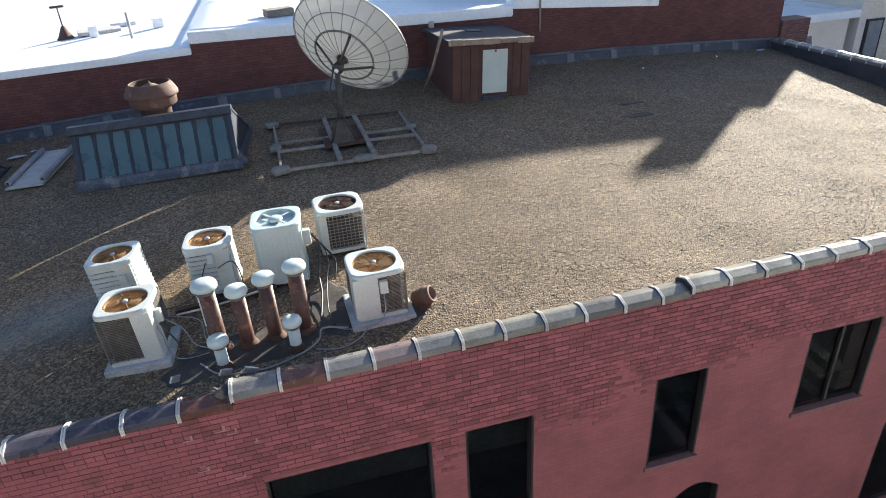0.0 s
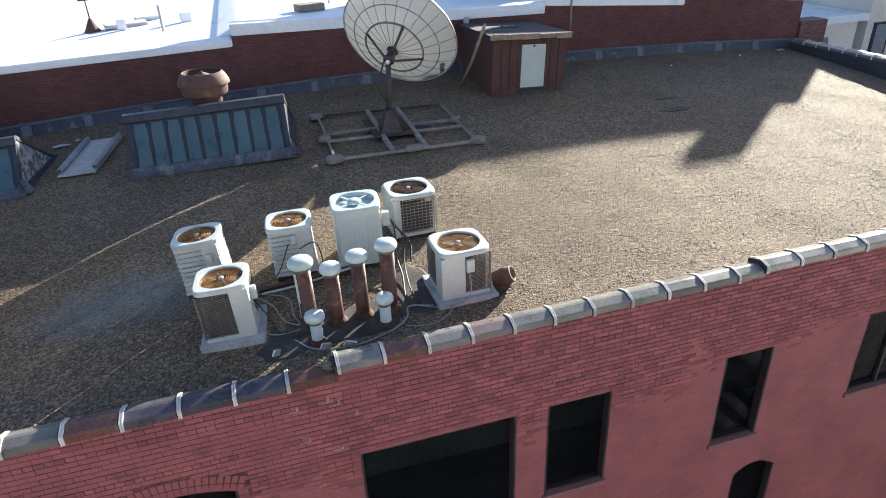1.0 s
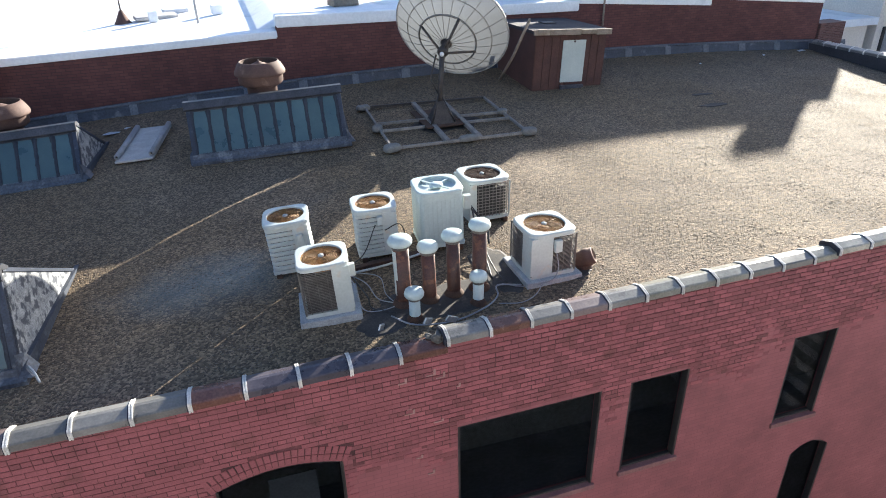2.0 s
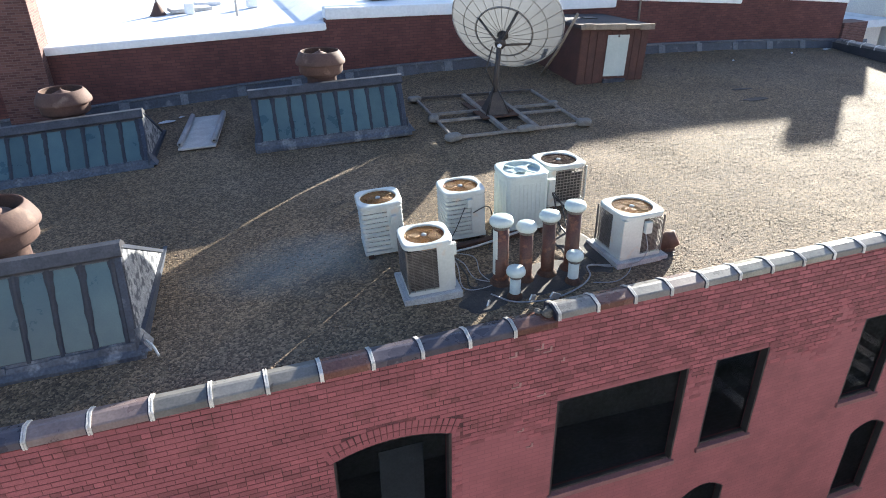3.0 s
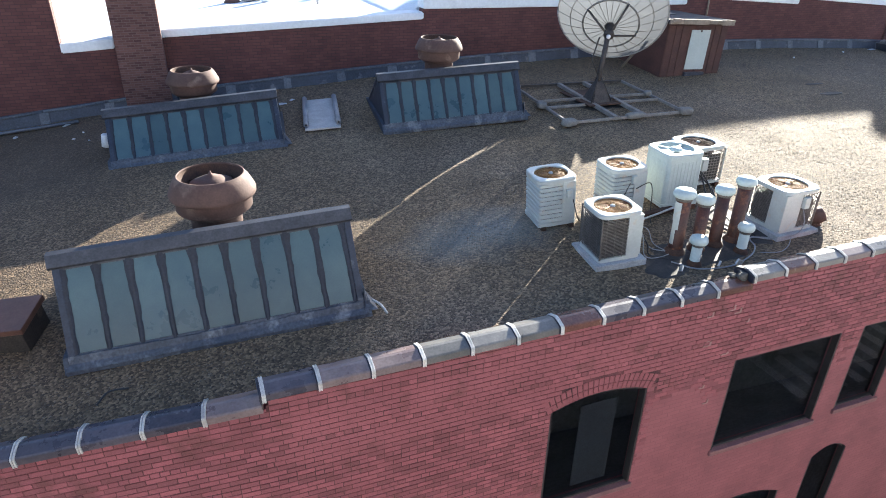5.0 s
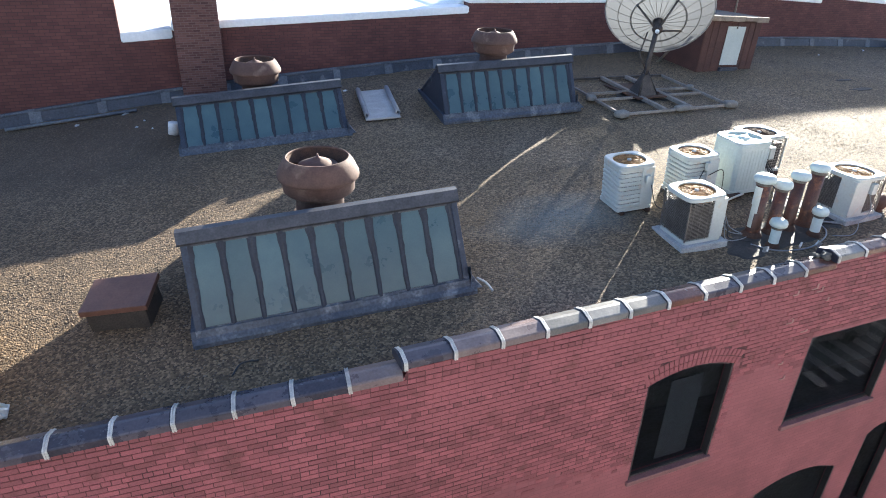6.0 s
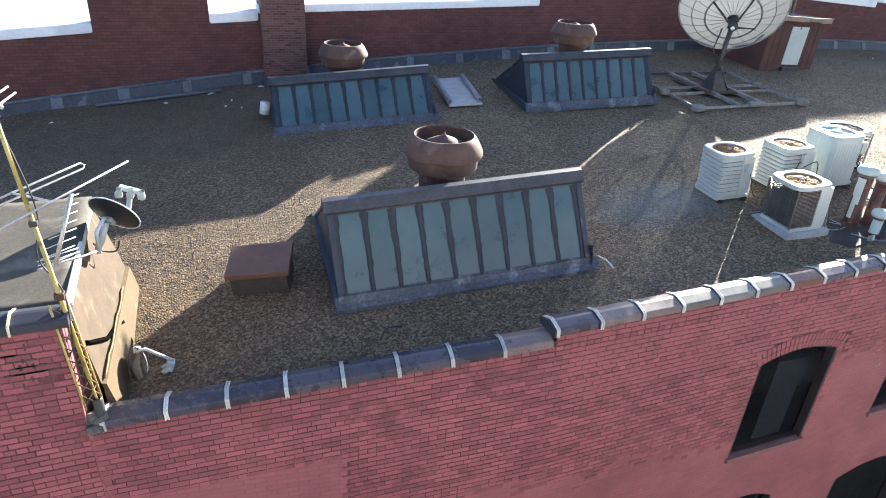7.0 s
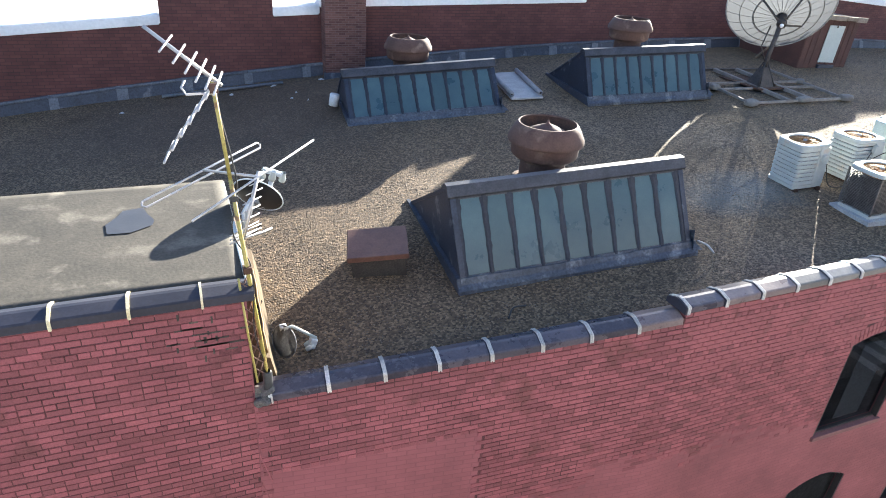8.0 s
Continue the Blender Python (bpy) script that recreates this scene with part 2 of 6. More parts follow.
GRAVEL = gravel_mat()
STONE = stone_mat()
RED_BRICK = mat("painted_brick", (0.19, 0.057, 0.066), (0.252, 0.079, 0.09), 0.75, 0, 1.1, 60, 0.16, 0.25, 0.26, (0.15, 0.05, 0.052), 1.6, 0.14, island=True)
MORTAR = mat("painted_mortar", (0.042, 0.015, 0.017), (0.155, 0.05, 0.057), 0.9, 0, 1.5, 40, 0.3, 0.3, 0)
PARTY_BRICK = brick_paint("party_wall_brick", (0.094, 0.036, 0.034), (0.13, 0.05, 0.044), (0.058, 0.028, 0.027))
FACADE_COAT = brick_paint("painted_facade", (0.222, 0.073, 0.084), (0.248, 0.082, 0.094), (0.195, 0.065, 0.075), rough=0.7, depth=0.003)
TAR_BLUE = mat("coated_flashing", (0.027, 0.034, 0.051), (0.048, 0.057, 0.081), 0.55, 0.1, 2.2, 25, 0.3, 0.3, 0.1, (0.11, 0.12, 0.14), 3, 0.1)
SKY_METAL = mat("weathered_blue_metal", (0.018, 0.024, 0.041), (0.034, 0.042, 0.065), 0.5, 0.2, 2.0, 30, 0.25, 0.25, 0.05, (0.13, 0.14, 0.16), 3.5, 0.12)
BAR_TAR = mat("tarred_glazing_bar", (0.011, 0.014, 0.025), (0.022, 0.027, 0.042), 0.65, 0, 4, 30, 0.3, 0.3, 0.1)
SKY_APRON = mat("tarred_apron", (0.042, 0.051, 0.071), (0.084, 0.094, 0.115), 0.55, 0.1, 1.4, 20, 0.35, 0.35, 0.15, (0.15, 0.16, 0.18), 2.5, 0.2)
STRAP = mat("pale_strap", (0.085, 0.098, 0.12), (0.13, 0.142, 0.165), 0.6, 0.1, 3, 25, 0.3, 0.2, 0.15)
OCHRE = mat("ochre_sealant", (0.150, 0.086, 0.027), (0.200, 0.122, 0.045), 0.7, 0, 6, 30, 0.3, 0.3, 0.1)
STRIP_BLACK = mat("open_crack", (0.003, 0.003, 0.003), (0.006, 0.005, 0.005), 1.0, 0, 4, 40, 0.2, 0.2, 0)
STRIP_BLACK.node_tree.nodes["Principled BSDF"].inputs["Specular IOR Level"].default_value = 0.0
SKY_RIDGE = mat("dark_ridge_metal", (0.033, 0.034, 0.041), (0.066, 0.066, 0.076), 0.45, 0.2, 3, 30, 0.25, 0.2, 0.05)
WIRED_GLASS = mat("dusty_wired_glass", (0.039, 0.078, 0.098), (0.064, 0.112, 0.126), 0.3, 0, 1.2, 50, 0.08, 0.04, 0.16)
COPING = mat("glazed_grey_clay", (0.115, 0.112, 0.108), (0.185, 0.178, 0.168), 0.3, 0, 2.0, 30, 0.15, 0.12, 0.25)
COPING_NAVY = mat("glazed_navy_clay", (0.044, 0.039, 0.051), (0.08, 0.07, 0.084), 0.28, 0, 2.0, 30, 0.15, 0.12, 0.2)
COPING_DARK = mat("dark_navy_clay", (0.014, 0.015, 0.027), (0.028, 0.028, 0.043), 0.55, 0, 2.0, 30, 0.15, 0.12, 0.1)
# paler copy of the clay, with sun glare painted into its colour
COPING_GLARE = mat("pale_glazed_clay", (0.18, 0.176, 0.15), (0.3, 0.29, 0.25), 0.2, 0, 2.0, 30, 0.15, 0.12, 0.25)
COPING_MAUVE = mat("glazed_mauve_clay", (0.12, 0.09, 0.09), (0.18, 0.142, 0.135), 0.3, 0, 2.0, 30, 0.15, 0.12, 0.2)
COPING_BROWN = mat("glazed_brown_clay", (0.115, 0.052, 0.04), (0.165, 0.083, 0.06), 0.26, 0, 2.0, 30, 0.2, 0.2, 0.25)
COLLAR = mat("pale_collar", (0.42, 0.41, 0.39), (0.62, 0.59, 0.55), 0.35, 0, 4, 40, 0.2, 0.2, 0.2)
RUST = mat("rusted_steel", (0.078, 0.041, 0.033), (0.118, 0.067, 0.053), 0.78, 0.05, 3.0, 30, 0.14, 0.2, 0.08, (0.18, 0.12, 0.09), 2.5, 0.25)
RUST_DARK = mat("dark_rust", (0.045, 0.025, 0.018), (0.10, 0.05, 0.03), 0.85, 0.1, 4.0, 45, 0.3, 0.3, 0.1)
RUST_PIPE = mat("rusted_pipe", (0.04, 0.016, 0.012), (0.078, 0.029, 0.02), 0.45, 0.1, 4.0, 45, 0.25, 0.3, 0.15, (0.15, 0.06, 0.03), 5, 0.2)
RUST_FAN = mat("rusty_fan", (0.235, 0.115, 0.034), (0.35, 0.2, 0.075), 0.6, 0.2, 6.0, 45, 0.25, 0.2, 0.15, (0.14, 0.05, 0.02), 6, 0.4)
WHITE_PAINT = mat("white_enamel", (0.42, 0.452, 0.44), (0.495, 0.525, 0.507), 0.4, 0, 1.5, 25, 0.06, 0.05, 0.04, (0.5, 0.45, 0.38), 5, 0.05)
BLUE_WHITE = mat("pale_blue_enamel", (0.40, 0.472, 0.467), (0.475, 0.54, 0.527), 0.4, 0, 1.5, 25, 0.06, 0.05, 0.03)
GRILLE = mat("dark_grille", (0.12, 0.11, 0.10), (0.19, 0.175, 0.165), 0.6, 0.4, 4, 30, 0.2, 0.1, 0.05)
COIL = mat("coil_fins", (0.04, 0.037, 0.035), (0.075, 0.07, 0.066), 0.7, 0.3, 6, 60, 0.2, 0.1, 0.05)
CONCRETE = mat("concrete_pad", (0.28, 0.29, 0.30), (0.4, 0.41, 0.41), 0.9, 0, 3, 40, 0.2, 0.3, 0.05)
GALV = mat("galvanised_steel", (0.38, 0.38, 0.38), (0.52, 0.51, 0.5), 0.45, 0.5, 5, 40, 0.15, 0.1, 0.1)
DARK_STEEL = mat("dark_steel", (0.035, 0.03, 0.03), (0.075, 0.062, 0.055), 0.6, 0.3, 5, 40, 0.25, 0.2, 0.1)
WEATHERED_BAR = mat("weathered_bar", (0.17, 0.152, 0.138), (0.27, 0.244, 0.222), 0.8, 0.1, 4, 40, 0.25, 0.2, 0.1)
BAG = mat("sand_bag", (0.155, 0.143, 0.130), (0.223, 0.211, 0.192), 0.95, 0, 5, 50, 0.2, 0.5, 0.1)
WHITE_ROOF = mat("white_membrane", (0.72, 0.75, 0.78), (0.82, 0.83, 0.85), 0.6, 0, 0.5, 12, 0.06, 0.2, 0, (0.55, 0.58, 0.62), 0.6, 0.1)
TAN = mat("tan_stucco", (0.042, 0.027, 0.0145), (0.078, 0.051, 0.03), 0.9, 0, 2.6, 40, 0.2, 0.35, 0, (0.12, 0.088, 0.056), 2.2, 0.25)
SKIRT = mat("stained_render", (0.07, 0.045, 0.02), (0.1, 0.066, 0.031), 0.9, 0, 2.0, 40, 0.2, 0.3, 0, (0.16, 0.11, 0.07), 2.5, 0.3)
BULK_ROOF = mat("old_roll_roofing", (0.043, 0.038, 0.030), (0.074, 0.065, 0.052), 0.85, 0, 1.6, 25, 0.2, 0.3, 0, (0.13, 0.115, 0.092), 1.7, 0.3)
HATCH_RED = mat("red_oxide_metal", (0.118, 0.056, 0.041), (0.172, 0.087, 0.063), 0.55, 0.1, 3, 30, 0.12, 0.1, 0)
SHED_BROWN = mat("brown_shed_wood", (0.06, 0.028, 0.024), (0.088, 0.042, 0.035), 0.8, 0, 2, 30, 0.2, 0.3, 0.05)
YELLOW = mat("yellow_paint", (0.383, 0.308, 0.070), (0.459, 0.384, 0.140), 0.55, 0.1, 4, 40, 0.15, 0.1, 0.1, (0.25, 0.14, 0.06), 8, 0.3)
ALU = mat("aluminium", (0.44, 0.42, 0.42), (0.55, 0.53, 0.53), 0.4, 0.6, 6, 40, 0.1, 0.05, 0.05)
BLACK = mat("black_plastic", (0.015, 0.015, 0.016), (0.03, 0.03, 0.032), 0.5, 0, 4, 40, 0.15, 0.1, 0.05)
MID_GREY = mat("mid_grey_paint", (0.22, 0.225, 0.24), (0.3, 0.305, 0.32), 0.45, 0, 4, 40, 0.12, 0.05, 0.05)
YELLOW_COLLAR = mat("pale_yellow_collar", (0.575, 0.500, 0.300), (0.713, 0.650, 0.450), 0.5, 0, 4, 40, 0.2, 0.2, 0.1)
COATED_WALL = mat("coated_parapet", (0.03, 0.032, 0.04), (0.055, 0.055, 0.065), 0.6, 0, 1.5, 25, 0.25, 0.3, 0)
GREY_DISH = mat("grey_dish_paint", (0.014, 0.014, 0.016), (0.024, 0.024, 0.027), 0.55, 0, 4, 40, 0.12, 0.05, 0.05)
OLD_DISH = mat("scuffed_grey_dish", (0.1, 0.1, 0.105), (0.17, 0.168, 0.17), 0.6, 0, 5, 40, 0.25, 0.1, 0.05)
PALE_GREY = mat("pale_grey_plastic", (0.42, 0.46, 0.5), (0.54, 0.57, 0.6), 0.45, 0, 4, 40, 0.1, 0.05, 0.05)
WINDOW_FRAME = mat("dark_window_frame", (0.02, 0.018, 0.018), (0.04, 0.036, 0.036), 0.4, 0, 4, 30, 0.15, 0.05, 0.05)
SILL = mat("window_sill", (0.15, 0.07, 0.076), (0.2, 0.098, 0.1), 0.7, 0, 3, 30, 0.15, 0.1, 0.05)
ROOM = mat("dark_room", (0.07, 0.07, 0.075), (0.12, 0.12, 0.125), 0.9, 0, 0.8, 10, 0.2, 0, 0)
GLAZING = glass_mat("window_glass", (0.42, 0.5, 0.54), 0.02)
GREY_BUILDING = mat("pale_grey_masonry", (0.7, 0.63, 0.54), (0.79, 0.72, 0.63), 0.9, 0, 0.4, 12, 0.1, 0.2, 0.05)
PALE_BUILDING = mat("pale_masonry", (0.36, 0.35, 0.345), (0.44, 0.435, 0.43), 0.9, 0, 0.4, 12, 0.1, 0.2, 0.05)
STREET = mat("asphalt", (0.045, 0.045, 0.047), (0.06, 0.06, 0.062), 0.9, 0, 0.3, 20, 0.2, 0.2, 0)
BOARD = mat("grey_board", (0.36, 0.35, 0.34), (0.46, 0.45, 0.44), 0.8, 0, 3, 30, 0.12, 0.1, 0)
SCAR = mat("pale_scar", (0.26, 0.15, 0.14), (0.36, 0.22, 0.205), 0.9, 0, 6, 60, 0.2, 0.2, 0.1)
LITTER = mat("white_litter", (0.6, 0.62, 0.65), (0.75, 0.76, 0.78), 0.7, 0, 5, 30, 0.1, 0.1, 0.1)
WOOD = mat("grey_timber", (0.2, 0.16, 0.12), (0.3, 0.25, 0.2), 0.85, 0, 4, 40, 0.2, 0.3, 0.1)
DISH_MESH = mesh_dish_mat()
TAR = mat("roof_tar", (0.028, 0.024, 0.022), (0.055, 0.047, 0.042), 0.75, 0, 2.5, 40, 0.3, 0.4, 0, (0.1, 0.08, 0.06), 3, 0.25)
OLD_LUMP = mat("old_grey_mortar", (0.08, 0.076, 0.07), (0.13, 0.122, 0.112), 0.95, 0, 5, 40, 0.25, 0.4, 0.1)
FELT = mat("dark_felt", (0.035, 0.031, 0.035), (0.055, 0.049, 0.054), 0.97, 0, 3, 40, 0.2, 0.3, 0)
PEEL = mat("peeling_white", (0.16, 0.168, 0.178), (0.32, 0.32, 0.32), 0.7, 0, 5, 40, 0.3, 0.4, 0, (0.05, 0.055, 0.07), 7, 0.7)
PUDDLE = mat("wet_patch", (0.038, 0.039, 0.046), (0.056, 0.058, 0.067), 0.45, 0, 3, 40, 0.1, 0.0, 0)
RIB_GREY = mat("grey_rib_steel", (0.12, 0.115, 0.11), (0.18, 0.17, 0.165), 0.6, 0.3, 5, 40, 0.2, 0.1, 0.1)


CHIMNEY_BRICK = brick_paint("chimney_brick", (0.072, 0.03, 0.028), (0.15, 0.072, 0.06), (0.15, 0.095, 0.084), size=(0.2, 0.066))


# ---- building blocks ----
def part(name, bm, material, parent=None, label="", m=None):
    """One mesh object out of a bmesh; under parent, if one is given."""
    me = bpy.data.meshes.new(name)
    bmesh.ops.recalc_face_normals(bm, faces=bm.faces)
    bm.to_mesh(me)
    bm.free()
    me.materials.append(material)
    ob = new(name, me)
    if parent:
        ob.parent = parent
    if m is not None:
        ob.matrix_basis = m
    if label:
        ob["label"] = label
    return ob


def share(name, me, parent, m):
    ob = new(name, me)
    ob.parent = parent
    ob.matrix_basis = m
    return ob


def thing(name, m, label, category, group="", kind=""):
    ob = new(name)
    ob.matrix_basis = m
    ob.empty_display_size = 0.2
    return tagged(ob, label, category, group, kind)


def box(bm, x0, x1, y0, y1, z0, z1, bevel=0.0, m=None):
    vs = [bm.verts.new((x, y, z)) for x in (x0, x1) for y in (y0, y1) for z in (z0, z1)]
    fs = [bm.faces.new([vs[i] for i in f]) for f in ((0, 1, 3, 2), (4, 6, 7, 5), (0, 4, 5, 1), (2, 3, 7, 6), (0, 2, 6, 4), (1, 5, 7, 3))]
    if bevel:
        es = list({e for f in fs for e in f.edges})
        vs = list({v for q in bmesh.ops.bevel(bm, geom=es, offset=bevel, segments=2, affect="EDGES", profile=0.6)["faces"] for v in q.verts} | {v for v in vs if v.is_valid})
    if m is not None:
        bmesh.ops.transform(bm, matrix=m, verts=vs)
    return bm


def Box(x0, x1, y0, y1, z0, z1, bevel=0.0, m=None):
    return box(bmesh.new(), x0, x1, y0, y1, z0, z1, bevel, m)


def lathe(bm, profile, seg=24, m=None, smooth=True):
    """Turns (radius, z) points round the z axis."""
    rings, made = [], []
    for r, z in profile:
        if r < 1e-5:
            ring = [bm.verts.new((0, 0, z))]
        else:
            ring = [bm.verts.new((r * math.cos(2 * math.pi * k / seg), r * math.sin(2 * math.pi * k / seg), z)) for k in range(seg)]
        rings.append(ring)
        made += ring
    for a, b in zip(rings, rings[1:]):
        for k in range(seg):
            q = [a[k % len(a)], a[(k + 1) % len(a)], b[(k + 1) % len(b)], b[k % len(b)]]
            q = list(dict.fromkeys(q))
            if len(q) > 2:
                bm.faces.new(q).smooth = smooth
    if m is not None:
        bmesh.ops.transform(bm, matrix=m, verts=made)
    return bm


def tube(bm, pts, r, seg=8):
    """A round bar along a line of points."""
    pts = [Vector(p) for p in pts]
    rings = []
    for i, p in enumerate(pts):
        d = (pts[min(i + 1, len(pts) - 1)] - pts[max(i - 1, 0)]).normalized()
        a = d.orthogonal().normalized() if not rings else (prev - d * prev.dot(d)).normalized()
        prev = a
        b = d.cross(a)
        rings.append([bm.verts.new(p + r * (a * math.cos(2 * math.pi * k / seg) + b * math.sin(2 * math.pi * k / seg))) for k in range(seg)])
    for a, b in zip(rings, rings[1:]):
        for k in range(seg):
            bm.faces.new((a[k], a[(k + 1) % seg], b[(k + 1) % seg], b[k])).smooth = True
    bm.faces.new(rings[0][::-1])
    bm.faces.new(rings[-1])
    return bm


def Tube(pts, r, seg=8):
    return tube(bmesh.new(), pts, r, seg)


def prism(bm, outline, x0, x1):
    """Extrudes a (y, z) outline along x."""
    a = [bm.verts.new((x0, y, z)) for y, z in outline]
    b = [bm.verts.new((x1, y, z)) for y, z in outline]
    n = len(outline)
    for k in range(n):
        bm.faces.new((a[k], a[(k + 1) % n], b[(k + 1) % n], b[k]))
    bm.faces.new(a[::-1])
    bm.faces.new(b)
    return bm


def curve_pts(pts, steps=6):
    """A smooth line through points (Catmull-Rom)."""
    P = [Vector(p) for p in pts]
    P = [P[0] * 2 - P[1]] + P + [P[-1] * 2 - P[-2]]
    out = []
    for i in range(1, len(P) - 2):
        for s in range(steps):
            t = s / steps
            out.append(0.5 * ((2 * P[i]) + (P[i + 1] - P[i - 1]) * t + (2 * P[i - 1] - 5 * P[i] + 4 * P[i + 1] - P[i + 2]) * t * t + (3 * P[i] - P[i - 1] - 3 * P[i + 1] + P[i + 2]) * t ** 3))
    return out + [P[-2]]


XC = -1.64  # where the low parapet meets the raised bulkhead


def roof_z(x, y):
    """Height of the gravel roof, which falls towards the street and one end."""
    return -0.581 + 0.0953 * x + 0.0624 * y - 0.0025 * x * x


def wall_y(x):
    """The street wall's line in plan: straight, then turning slightly back."""
    return 0.13 * (4.4 - max(x, XC)) if x < 4.4 else 0.0


def fall(x, z):
    """The courses of the turned-back stretch drop slightly with the coping."""
    return 0.09 * (x - 4.4) if XC - 0.005 < x < 4.4 else 0.0


# ---- roof deck ----
def grid_surface(x0, x1, y0, y1, nx, ny, height, thick):
    bm = bmesh.new()
    top = [[bm.verts.new((x0 + (x1 - x0) * i / nx, y0 + (y1 - y0) * j / ny, height(x0 + (x1 - x0) * i / nx, y0 + (y1 - y0) * j / ny))) for j in range(ny + 1)] for i in range(nx + 1)]
    for i in range(nx):
        for j in range(ny):
            bm.faces.new((top[i][j], top[i + 1][j], top[i + 1][j + 1], top[i][j + 1])).smooth = True
    rim = [top[i][0] for i in range(nx + 1)] + [top[nx][j] for j in range(1, ny + 1)] + [top[i][ny] for i in range(nx - 1, -1, -1)] + [top[0][j] for j in range(ny - 1, 0, -1)]
    low = [bm.verts.new((v.co.x, v.co.y, v.co.z - thick)) for v in rim]
    for k in range(len(rim)):
        bm.faces.new((rim[k], rim[(k + 1) % len(rim)], low[(k + 1) % len(rim)], low[k]))
    return bm


def roof_bumpy(x, y):
    return roof_z(x, y) + 0.025 * noise.noise((x * 0.6, y * 0.6, 3)) + 0.012 * noise.noise((x * 2.2, y * 2.2, 7))


def roof_mesh():
    """The gravel sheet, whose street edge follows the wall."""
    bm = grid_surface(-14, 32.2, 0.0, 1.0, 230, 80, lambda x, y: 0.0, 0.25)
    for v in bm.verts:
        low = v.co.z < -0.1
        a = wall_y(v.co.x) + 0.2
        v.co.y = a + v.co.y * (14.0 - a)
        v.co.z = roof_bumpy(v.co.x, v.co.y) - (0.25 if low else 0.0)
    return bm


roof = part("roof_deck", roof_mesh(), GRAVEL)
tagged(roof, "flat roof covered in tan and grey gravel", "roof", kind="structure")

# ---- street facade ----
# openings: x0, x1, z0, z1 and the rise of the arch
OPENINGS = [
    (8.6, 10.44, -3.42, -1.05, 0.18), (12.26, 14.82, -3.27, -1.12, 0), (15.38, 16.56, -3.16, -1.1, 0), (18.8, 19.82, -3.06, -1.0, 0),
    (21.9, 23.5, -2.68, -0.8, 0), (8.6, 10.3, -7.0, -4.72, 0.28), (12.2, 14.6, -7.0, -4.9, 0.3), (15.27, 16.3, -7.0, -4.25, 0.24), (19.55, 20.55, -6.1, -3.9, 0.24), (24.45, 25.9, -6.3, -3.45, 0.28),
]
FOOT = -12.0
XL, XR = -14.0, 32.5


def coping_z(x):
    """Underside of the coping, which steps up towards one end."""
    if x < XC:
        return 1.09
    if x < 4.38:
        return -0.42 + 0.094 * (x + 1.35)
    if x < 12.12:
        return 0.29 + 0.014 * (x - 4.38)
    if x < 19.2:
        return 0.53 + 0.012 * (x - 12.12)
    return 0.68 + 0.012 * (x - 19.2)


def arch_drop(x, o):
    """How far the head of an arched opening lies below its crown at x."""
    x0, x1, z0, z1, rise = o
    u = (x - (x0 + x1) / 2) / ((x1 - x0) / 2)
    return rise * u * u


def in_opening(x, z, gap=0.0):
    for o in OPENINGS:
        if o[0] - gap < x < o[1] + gap and o[2] - gap < z < o[3] - arch_drop(x, o) + gap:
            return o
    return None


def facade_wall():
    """The wall behind the bricks: vertical strips with the openings left out."""
    bm = bmesh.new()
    cuts = {XL, XR, XC, 4.38, 12.12, 19.2}
    for o in OPENINGS:
        n = 8 if o[4] else 1
        cuts |= {round(o[0] + (o[1] - o[0]) * k / n, 4) for k in range(n + 1)}
    x = XL
    while x < 4.4:
        cuts.add(x)
        x += 0.8
    cuts = sorted(cuts)
    for a, b in zip(cuts, cuts[1:]):
        mid = (a + b) / 2
        top = lambda x: coping_z(mid) + (0.094 * (x - mid) if XC < mid < 4.38 else 0.0)
        spans, low = [], lambda x: FOOT
        for o in sorted([o for o in OPENINGS if o[0] <= mid <= o[1]], key=lambda o: o[2]):
            spans.append((low, (lambda x, o=o: o[2])))
            low = (lambda x, o=o: o[3] - arch_drop(x, o))
        spans.append((low, top))
        for f0, f1 in spans:
            vs = []
            for y in (0.0, 0.3):
                for x in (a, b):
                    for f in (f0, f1):
                        z = f(x)
                        zz = z if f is top else z + fall(x, z)
                        vs.append(bm.verts.new((x, wall_y(x) + y, zz)))
            for q in ((0, 1, 3, 2), (4, 6, 7, 5), (0, 4, 5, 1), (2, 3, 7, 6), (0, 2, 6, 4), (1, 5, 7, 3)):
                bm.faces.new([vs[i] for i in q])
    bmesh.ops.remove_doubles(bm, verts=bm.verts, dist=0.0005)
    return bm


facade = part("wall_south", facade_wall(), FACADE_COAT)
tagged(facade, "red-painted brick street facade with dark windows", "wall", kind="structure")
rooms = part("rooms_behind_windows", Box(XL + 0.5, XR - 0.5, 3.2, 3.3, FOOT, -0.65), ROOM)
tagged(rooms, "dark unlit room behind the windows", "wall", kind="structure")
room_floor = part("room_floor", Box(4.5, XR - 0.5, 0.3, 3.2, -3.75, -3.6), ROOM)
tagged(room_floor, "dark floor between the storeys", "floor", kind="structure")
room_ceiling = part("room_ceiling", Box(4.5, XR - 0.5, 0.3, 3.2, -0.7, -0.6), ROOM)
tagged(room_ceiling, "dark ceiling of the upper rooms", "ceiling", kind="structure")


